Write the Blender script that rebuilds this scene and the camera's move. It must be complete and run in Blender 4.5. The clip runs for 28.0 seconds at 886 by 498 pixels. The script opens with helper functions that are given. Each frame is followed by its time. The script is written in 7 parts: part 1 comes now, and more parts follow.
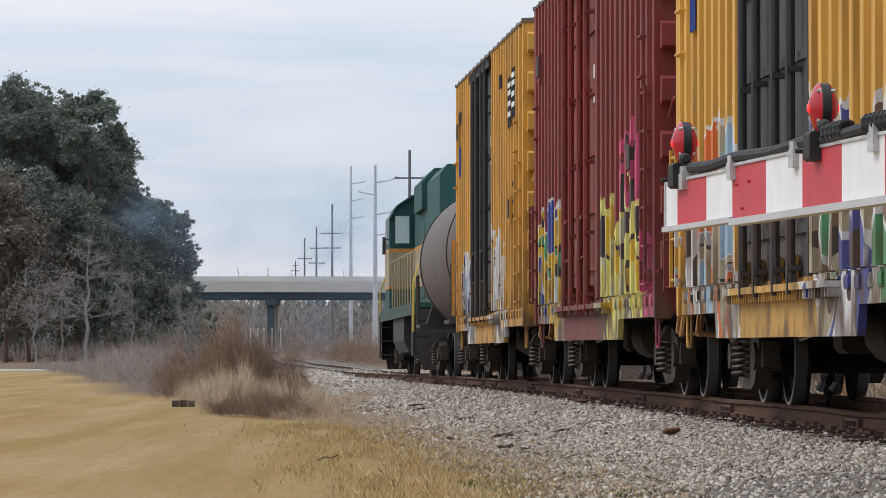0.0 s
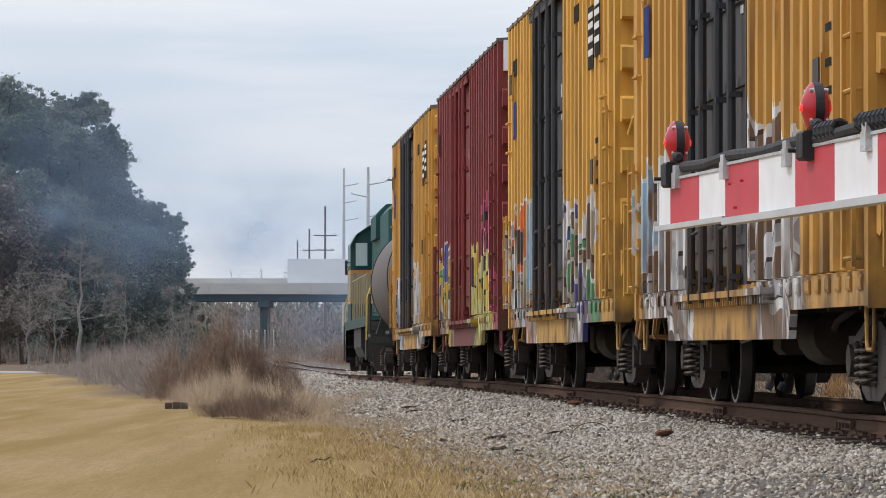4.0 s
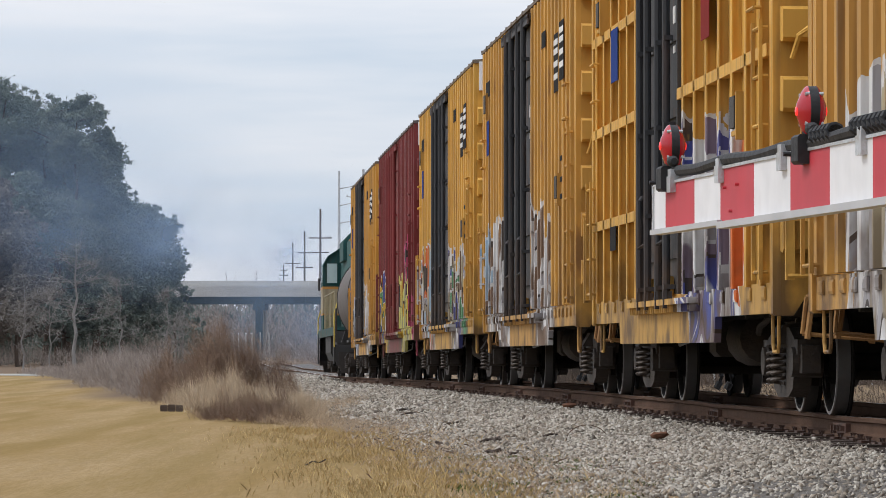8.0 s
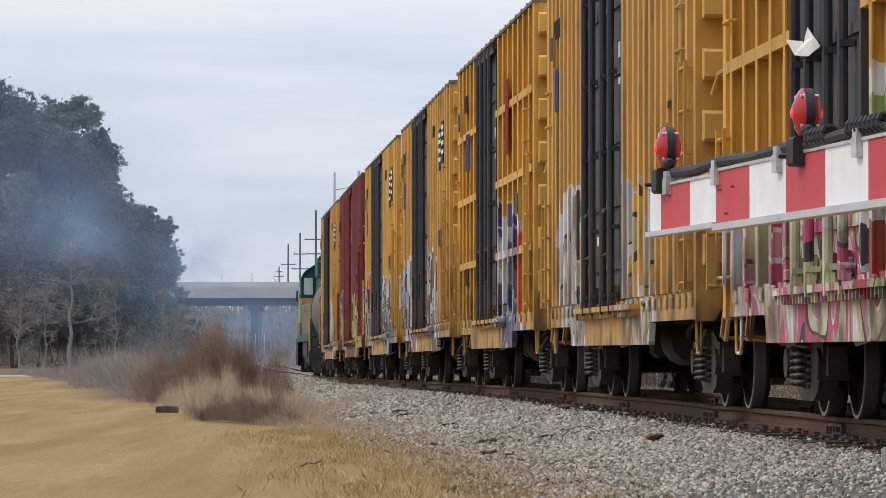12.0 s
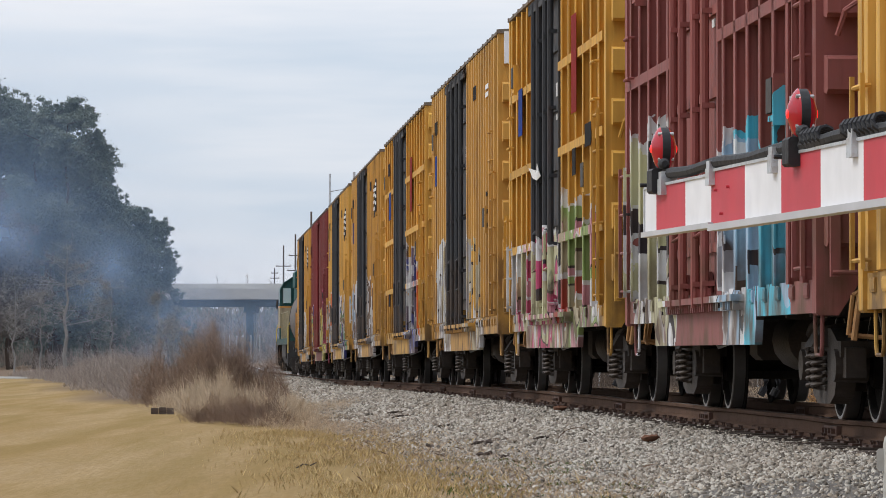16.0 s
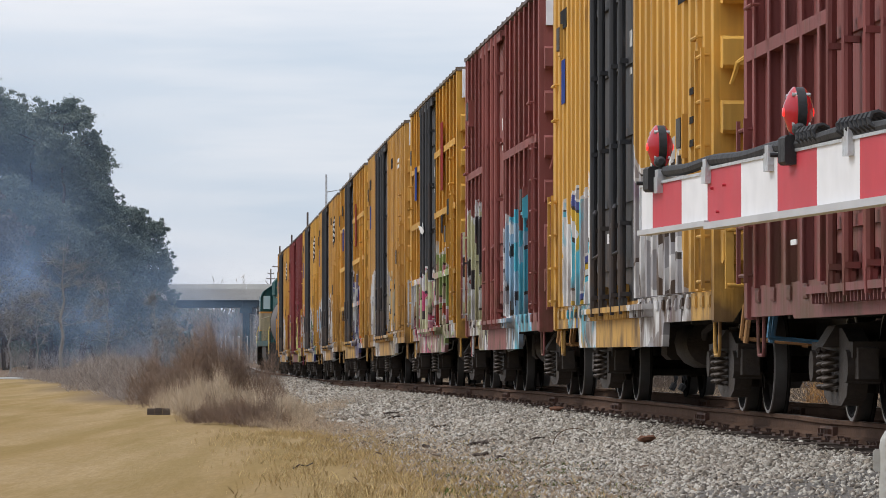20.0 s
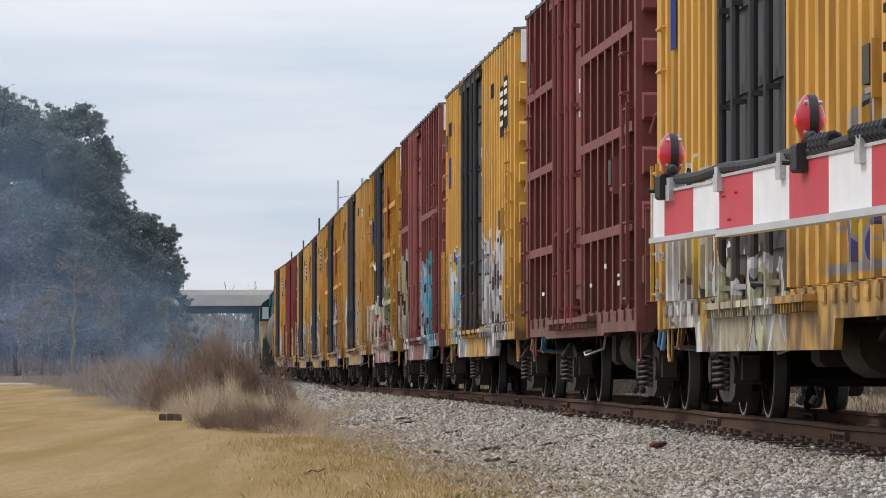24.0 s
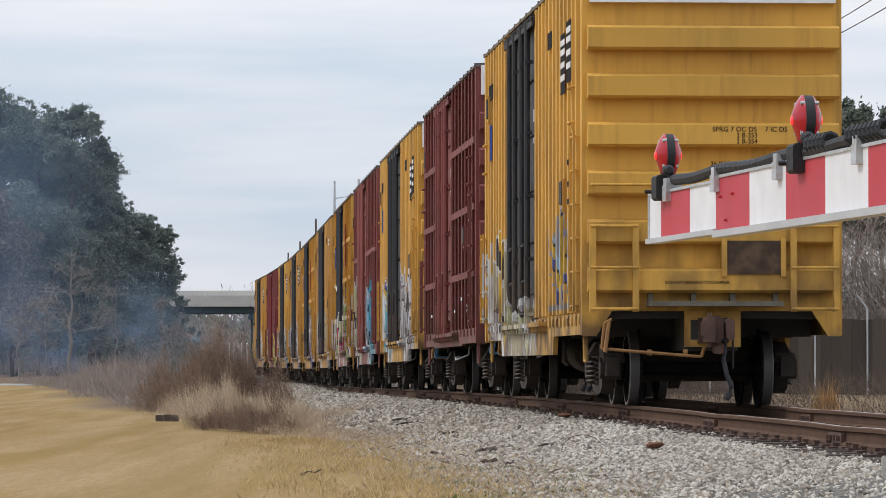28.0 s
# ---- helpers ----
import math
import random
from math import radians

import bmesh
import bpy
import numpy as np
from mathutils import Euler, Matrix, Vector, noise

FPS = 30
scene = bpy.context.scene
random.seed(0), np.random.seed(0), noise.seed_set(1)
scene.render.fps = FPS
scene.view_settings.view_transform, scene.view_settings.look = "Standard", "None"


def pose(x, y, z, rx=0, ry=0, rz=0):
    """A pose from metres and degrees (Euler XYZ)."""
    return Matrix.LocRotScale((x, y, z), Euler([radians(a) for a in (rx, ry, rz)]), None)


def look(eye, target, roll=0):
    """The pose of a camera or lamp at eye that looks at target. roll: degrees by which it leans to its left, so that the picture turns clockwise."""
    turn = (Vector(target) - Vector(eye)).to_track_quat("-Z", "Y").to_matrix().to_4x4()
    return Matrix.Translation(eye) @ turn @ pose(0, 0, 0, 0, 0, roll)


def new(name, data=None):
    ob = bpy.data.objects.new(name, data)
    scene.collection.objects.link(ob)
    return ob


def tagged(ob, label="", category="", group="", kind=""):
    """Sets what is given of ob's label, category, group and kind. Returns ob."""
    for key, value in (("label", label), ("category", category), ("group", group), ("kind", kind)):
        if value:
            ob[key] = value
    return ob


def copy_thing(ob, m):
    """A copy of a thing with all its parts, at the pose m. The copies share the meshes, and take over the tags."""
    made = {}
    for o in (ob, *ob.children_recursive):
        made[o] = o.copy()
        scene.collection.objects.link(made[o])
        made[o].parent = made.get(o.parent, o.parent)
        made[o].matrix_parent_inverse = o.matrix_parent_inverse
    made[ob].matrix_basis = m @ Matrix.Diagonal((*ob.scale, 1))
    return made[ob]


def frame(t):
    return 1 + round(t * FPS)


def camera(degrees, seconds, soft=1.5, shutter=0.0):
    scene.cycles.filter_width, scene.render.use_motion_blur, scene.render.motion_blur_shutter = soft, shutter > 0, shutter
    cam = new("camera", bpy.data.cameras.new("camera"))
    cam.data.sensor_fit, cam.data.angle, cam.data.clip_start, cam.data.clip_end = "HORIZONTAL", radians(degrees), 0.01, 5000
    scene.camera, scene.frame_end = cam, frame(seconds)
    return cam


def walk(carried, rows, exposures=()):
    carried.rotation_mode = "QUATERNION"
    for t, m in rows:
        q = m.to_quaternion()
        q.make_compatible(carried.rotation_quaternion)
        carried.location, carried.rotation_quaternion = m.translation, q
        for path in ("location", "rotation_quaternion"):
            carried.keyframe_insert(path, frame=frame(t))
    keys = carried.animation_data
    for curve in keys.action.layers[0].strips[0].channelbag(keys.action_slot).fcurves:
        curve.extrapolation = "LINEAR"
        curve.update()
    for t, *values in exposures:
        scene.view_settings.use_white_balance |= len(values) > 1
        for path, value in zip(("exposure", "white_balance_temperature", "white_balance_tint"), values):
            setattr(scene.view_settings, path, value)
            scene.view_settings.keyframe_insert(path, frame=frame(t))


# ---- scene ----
# The view: a long lens on a stand, turned a little now and then.
ZC = 1.1            # height of the lens
F = 8000.0          # focal length in units of a picture 1568 wide
PITCH = math.degrees(math.atan(171.9 / F))
cam = camera(math.degrees(2 * math.atan(784 / F)), 28.0, soft=0.62)
# seconds, slow turn right and up, in 1/8000 of a radian
SWAY = ((0, 0, 0), (0.5, 0.5, 0), (1, 2.5, 0), (1.5, 4.5, 0), (2, 6, 1.5), (2.5, 7.5, 2), (3, 9, 2.5), (3.5, 11, 3), (5.5, 15.5, 5.5),
        (6.5, 18, 6), (7, 19, 6.5), (7.5, 20.5, 8), (8.5, 21.5, 8), (9, 23, 8.5), (10, 25, 9.3), (11, 26.5, 9.5), (12, 29, 10.3),
        (12.5, 30.3, 10.5), (14.5, 35, 12), (15.5, 36.5, 12.5), (16.5, 38, 13.3), (17.5, 40, 13.5), (18.5, 41, 14), (19.5, 43, 14),
        (20.5, 44, 14), (20.8, 44, 14), (21.0, 41, 15.5), (21.2, 37, 18.5), (21.5, 26, 24.5), (21.7, 24, 25), (23.5, 23, 23.6),
        (24, 23, 24), (24.5, 26, 24), (25, 27, 24.7), (26, 27, 25.5), (27, 28.6, 25.5), (28, 29, 25.5))
walk(cam, [(t, pose(0, 0, ZC, 90 + PITCH + math.degrees(dy / F), 0, -math.degrees(dx / F))) for t, dx, dy in SWAY])

# Overcast winter daylight: thin cloud over a pale sky, one broad weak sun.
world = bpy.data.worlds.new("overcast_sky")
scene.world = world
world.use_nodes = True
wt = world.node_tree
wt.nodes.clear()


def wnode(kind, **props):
    n = wt.nodes.new(kind)
    for k, v in props.items():
        n.inputs[k].default_value = v
    return n


w_out = wt.nodes.new("ShaderNodeOutputWorld")
w_bg = wnode("ShaderNodeBackground", Strength=0.1)
w_bg2 = wnode("ShaderNodeBackground", Strength=1.0)
w_mix = wnode("ShaderNodeMixShader", Fac=0.86)
w_sky = wt.nodes.new("ShaderNodeTexSky")
w_sky.sky_type = "NISHITA"
w_sky.sun_disc = False
w_sky.sun_elevation = radians(50)
w_sky.sun_rotation = radians(-84)
w_co = wt.nodes.new("ShaderNodeTexCoord")
w_map = wt.nodes.new("ShaderNodeMapping")
w_map.inputs["Scale"].default_value = (5, 5, 42)
w_noise = wnode("ShaderNodeTexNoise", Scale=1.0, Detail=5.0, Roughness=0.55)
w_ramp = wt.nodes.new("ShaderNodeValToRGB")
w_ramp.color_ramp.elements[0].position, w_ramp.color_ramp.elements[0].color = 0.36, (0.60, 0.69, 0.82, 1)
w_ramp.color_ramp.elements[1].position, w_ramp.color_ramp.elements[1].color = 0.66, (0.87, 0.88, 0.94, 1)
wl = wt.links.new
w_sep = wt.nodes.new("ShaderNodeSeparateXYZ")
w_up = wt.nodes.new("ShaderNodeMapRange")       # an overcast sky is brighter overhead
w_up.inputs[1].default_value, w_up.inputs[2].default_value, w_up.inputs[3].default_value, w_up.inputs[4].default_value = 0.0, 0.9, 0.98, 2.1
wl(w_co.outputs["Generated"], w_sep.inputs[0])
wl(w_sep.outputs[2], w_up.inputs[0])
wl(w_up.outputs[0], w_bg2.inputs["Strength"])
wl(w_co.outputs["Generated"], w_map.inputs["Vector"])
wl(w_map.outputs["Vector"], w_noise.inputs["Vector"])
wl(w_noise.outputs["Fac"], w_ramp.inputs["Fac"])
wl(w_ramp.outputs["Color"], w_bg2.inputs["Color"])
wl(w_sky.outputs["Color"], w_bg.inputs["Color"])
wl(w_bg.outputs[0], w_mix.inputs[1])
wl(w_bg2.outputs[0], w_mix.inputs[2])
wl(w_mix.outputs[0], w_out.inputs["Surface"])
sun = new("sun", bpy.data.lights.new("sun", "SUN"))
sun.data.energy, sun.data.angle, sun.data.color = 1.45, radians(16), (1.0, 0.96, 0.9)
sun.matrix_world = look((-30, 3, 36), (0, 0, 0))
scene.view_settings.exposure = 0.0


# ---- materials ----
def shader(name):
    m = bpy.data.materials.new(name)
    m.use_nodes = True
    return m, m.node_tree.nodes, m.node_tree.links.new, m.node_tree.nodes["Principled BSDF"]


def mixed(nodes, link, fac, a, b):
    n = nodes.new("ShaderNodeMix")
    n.data_type = "RGBA"
    for sock, v in ((n.inputs[0], fac), (n.inputs[6], a), (n.inputs[7], b)):
        if isinstance(v, (tuple, float, int)):
            sock.default_value = (*v, 1) if isinstance(v, tuple) else v
        else:
            link(v, sock)
    return n.outputs[2]


def calc(nodes, link, op, a, b=0.0):
    n = nodes.new("ShaderNodeMath")
    n.operation = op
    for sock, v in ((n.inputs[0], a), (n.inputs[1], b)):
        if isinstance(v, (float, int)):
            sock.default_value = v
        else:
            link(v, sock)
    return n.outputs[0]


def noisy(nodes, link, coord, scale, detail=4.0, stretch=(1, 1, 1), lo=0.4, hi=0.62):
    m = nodes.new("ShaderNodeMapping")
    m.inputs["Scale"].default_value = stretch
    link(coord, m.inputs["Vector"])
    n = nodes.new("ShaderNodeTexNoise")
    n.inputs["Scale"].default_value, n.inputs["Detail"].default_value = scale, detail
    link(m.outputs[0], n.inputs["Vector"])
    r = nodes.new("ShaderNodeMapRange")
    r.inputs[1].default_value, r.inputs[2].default_value = lo, hi
    link(n.outputs["Fac"], r.inputs[0])
    return r.outputs[0]


def surface(name, base, worn=None, rough=0.7, metal=0.0, scale=2.0, fine=30.0, bump=0.2, amount=0.6, random=0.0, island=0.0, stretch=(1, 1, 1), lo=0.4, hi=0.62):
    """Base colour with worn patches at two scales, a little relief, and variation from piece to piece."""
    m, nodes, link, bsdf = shader(name)
    co = nodes.new("ShaderNodeTexCoord").outputs["Object"]
    worn = worn or tuple(c * 0.6 for c in base)
    big = noisy(nodes, link, co, scale, 5.0, stretch, lo, hi)
    small = noisy(nodes, link, co, fine, 3.0, stretch)
    col = mixed(nodes, link, calc(nodes, link, "MULTIPLY", big, amount), base, worn)
    col = mixed(nodes, link, calc(nodes, link, "MULTIPLY", small, 0.3), col, tuple(c * 0.72 for c in base))
    if random or island:
        hue = nodes.new("ShaderNodeHueSaturation")
        src = nodes.new("ShaderNodeObjectInfo").outputs["Random"] if random else nodes.new("ShaderNodeNewGeometry").outputs["Random Per Island"]
        spread = random or island
        r = nodes.new("ShaderNodeMapRange")
        r.inputs[3].default_value, r.inputs[4].default_value = 1 - spread, 1 + spread
        link(src, r.inputs[0])
        link(r.outputs[0], hue.inputs["Value"])
        link(col, hue.inputs["Color"])
        col = hue.outputs[0]
    link(col, bsdf.inputs["Base Color"])
    bsdf.inputs["Roughness"].default_value, bsdf.inputs["Metallic"].default_value = rough, metal
    if rough >= 0.85:
        bsdf.inputs["Specular IOR Level"].default_value = 0.1
    if bump:
        b = nodes.new("ShaderNodeBump")
        b.inputs["Strength"].default_value, b.inputs["Distance"].default_value = bump, 0.02
        link(small, b.inputs["Height"])
        link(b.outputs[0], bsdf.inputs["Normal"])
    return m


def stone_mix(name):
    """Crushed stone of several kinds: dark trap rock, grey and tan granite, pale quartz."""
    m, nodes, link, bsdf = shader(name)
    ramp = nodes.new("ShaderNodeValToRGB")
    e = ramp.color_ramp.elements
    e[0].color, e[1].color = (0.09, 0.075, 0.062, 1), (0.60, 0.555, 0.485, 1)
    for p, c in ((0.12, (0.17, 0.145, 0.12)), (0.3, (0.28, 0.245, 0.20)), (0.42, (0.33, 0.27, 0.205)), (0.55, (0.40, 0.365, 0.312)), (0.8, (0.52, 0.475, 0.405))):
        e.new(p).color = (*c, 1)
    link(nodes.new("ShaderNodeNewGeometry").outputs["Random Per Island"], ramp.inputs[0])
    co = nodes.new("ShaderNodeTexCoord").outputs["Object"]
    dust = noisy(nodes, link, co, 0.9, 4.0, (1, 0.4, 1), 0.42, 0.62)
    col = mixed(nodes, link, calc(nodes, link, "MULTIPLY", dust, 0.35), ramp.outputs[0], (0.24, 0.195, 0.15))
    grain = noisy(nodes, link, co, 110.0, 3.0)
    col = mixed(nodes, link, calc(nodes, link, "MULTIPLY", grain, 0.3), col, (0.20, 0.18, 0.16))
    link(col, bsdf.inputs["Base Color"])
    bsdf.inputs["Roughness"].default_value, bsdf.inputs["Specular IOR Level"].default_value = 0.9, 0.1
    return m


def glow(name, colour, strength):
    m, nodes, link, bsdf = shader(name)
    bsdf.inputs["Base Color"].default_value = (*colour, 1)
    bsdf.inputs["Emission Color"].default_value = (*colour, 1)
    bsdf.inputs["Emission Strength"].default_value = strength
    bsdf.inputs["Roughness"].default_value = 0.2
    return m


def car_paint(name, base, car, sprays=(), rust=0.35, grime=(0.06, 0.045, 0.035), streaky=1.0):
    """Weathered paint in the space of its car: fading, vertical rain streaks, rust, and sprayed patches
    (y0, y1, z0, z1, colours) along the lower side."""
    m, nodes, link, bsdf = shader(name)
    tc = nodes.new("ShaderNodeTexCoord")
    tc.object = car
    co = tc.outputs["Object"]
    sep = nodes.new("ShaderNodeSeparateXYZ")
    link(co, sep.inputs[0])
    y, z = sep.outputs[1], sep.outputs[2]
    fade = noisy(nodes, link, co, 0.7, 4.0, (1, 1, 1))
    col = mixed(nodes, link, calc(nodes, link, "MULTIPLY", fade, 0.55), base, tuple(min(1, c * 0.72 + 0.012) for c in base))
    rub = noisy(nodes, link, co, 1.0, 5.0, (3, 3, 0.9), 0.62, 0.7)
    edge = noisy(nodes, link, co, 2.2, 4.0, (1, 1, 1), 0.0, 1.0)
    column = noisy(nodes, link, co, 1.0, 2.0, (0.05, 0.9, 0.1), 0.0, 1.0)
    worn_off = noisy(nodes, link, co, 2.4, 5.0, (1, 1, 0.5), 0.30, 0.36)
    for y0, y1, z0, z1, colours in sprays:
        # the outline of the piece: a box with ragged top and sides
        wob = calc(nodes, link, "MULTIPLY", calc(nodes, link, "SUBTRACT", edge, 0.5), 0.9)
        ragged = calc(nodes, link, "MULTIPLY", calc(nodes, link, "SUBTRACT", column, 0.5), 1.5)
        yy, zz = calc(nodes, link, "ADD", y, wob), calc(nodes, link, "ADD", calc(nodes, link, "ADD", z, wob), ragged)
        inside = calc(nodes, link, "MINIMUM", calc(nodes, link, "SUBTRACT", yy, y0), calc(nodes, link, "SUBTRACT", y1, yy))
        inside = calc(nodes, link, "MINIMUM", inside, calc(nodes, link, "MINIMUM", calc(nodes, link, "SUBTRACT", z1, zz), calc(nodes, link, "SUBTRACT", z, z0)))
        mask = calc(nodes, link, "GREATER_THAN", inside, 0.0)
        halo = calc(nodes, link, "LESS_THAN", inside, 0.07)
        # letter-like swells: bands of one smooth field, each ringed by a thin line
        mp = nodes.new("ShaderNodeMapping")
        mp.inputs["Scale"].default_value, mp.inputs["Location"].default_value = (0.02, 0.50, 0.50), (0, y0 * 3.1 + z1 * 7, y1)
        link(co, mp.inputs["Vector"])
        field = nodes.new("ShaderNodeTexNoise")
        field.inputs["Scale"].default_value, field.inputs["Detail"].default_value, field.inputs["Distortion"].default_value = 1.25, 0.8, 0.7
        link(mp.outputs[0], field.inputs["Vector"])
        ramp = nodes.new("ShaderNodeValToRGB")
        ramp.color_ramp.interpolation = "CONSTANT"
        e = ramp.color_ramp.elements
        e[0].position, e[0].color = 0.0, (*colours[0], 1)
        e[1].position, e[1].color = 1.0, (*colours[-1], 1)
        steps = len(colours)
        for i in range(1, steps):
            at, ring = 0.33 + 0.34 * i / steps, colours[-1] if i % 2 else (0.03, 0.03, 0.035)
            lo, hi = e.new(at - 0.011), e.new(at)
            lo.color, hi.color = (*ring, 1), (*colours[i % len(colours)], 1)
        link(field.outputs["Fac"], ramp.inputs[0])
        shade_of = noisy(nodes, link, co, 1.3, 3.0, (1, 1, 0.6), 0.57, 0.60)
        spray = mixed(nodes, link, shade_of, ramp.outputs[0], colours[1])
        spray = mixed(nodes, link, halo, spray, colours[-1])
        col = mixed(nodes, link, calc(nodes, link, "MULTIPLY", calc(nodes, link, "MULTIPLY", mask, worn_off), 0.95), col, spray)
    col = mixed(nodes, link, calc(nodes, link, "MULTIPLY", rub, rust), col, (0.17, 0.075, 0.035))
    streak = noisy(nodes, link, co, 1.0, 5.0, (9, 9, 0.55), 0.5, 0.72)
    run_off = noisy(nodes, link, co, 1.0, 4.0, (4, 4, 0.22), 0.56, 0.66)
    low = nodes.new("ShaderNodeMapRange")      # splashed dirt, thickest low on the car
    low.inputs[1].default_value, low.inputs[2].default_value, low.inputs[3].default_value, low.inputs[4].default_value = 0.7, 2.3, 0.9, 0.0
    link(z, low.inputs[0])
    splash = calc(nodes, link, "MULTIPLY", low.outputs[0], noisy(nodes, link, co, 2.6, 6.0, (1, 1, 0.7), 0.42, 0.62))
    col = mixed(nodes, link, calc(nodes, link, "MULTIPLY", run_off, rust * 0.9 * streaky), col, (0.13, 0.06, 0.03))
    col = mixed(nodes, link, splash, col, (0.10, 0.058, 0.032))
    col = mixed(nodes, link, calc(nodes, link, "MULTIPLY", streak, 0.34 * streaky), col, grime)
    hue = nodes.new("ShaderNodeHueSaturation")
    r = nodes.new("ShaderNodeMapRange")
    r.inputs[3].default_value, r.inputs[4].default_value = 0.9, 1.1
    link(nodes.new("ShaderNodeObjectInfo").outputs["Random"], r.inputs[0])
    link(r.outputs[0], hue.inputs["Value"])
    link(col, hue.inputs["Color"])
    link(hue.outputs[0], bsdf.inputs["Base Color"])
    bsdf.inputs["Roughness"].default_value = 0.68
    bsdf.inputs["Specular IOR Level"].default_value = 0.28
    b = nodes.new("ShaderNodeBump")
    b.inputs["Strength"].default_value, b.inputs["Distance"].default_value = 0.25, 0.02
    link(streak, b.inputs["Height"])
    link(b.outputs[0], bsdf.inputs["Normal"])
    return m


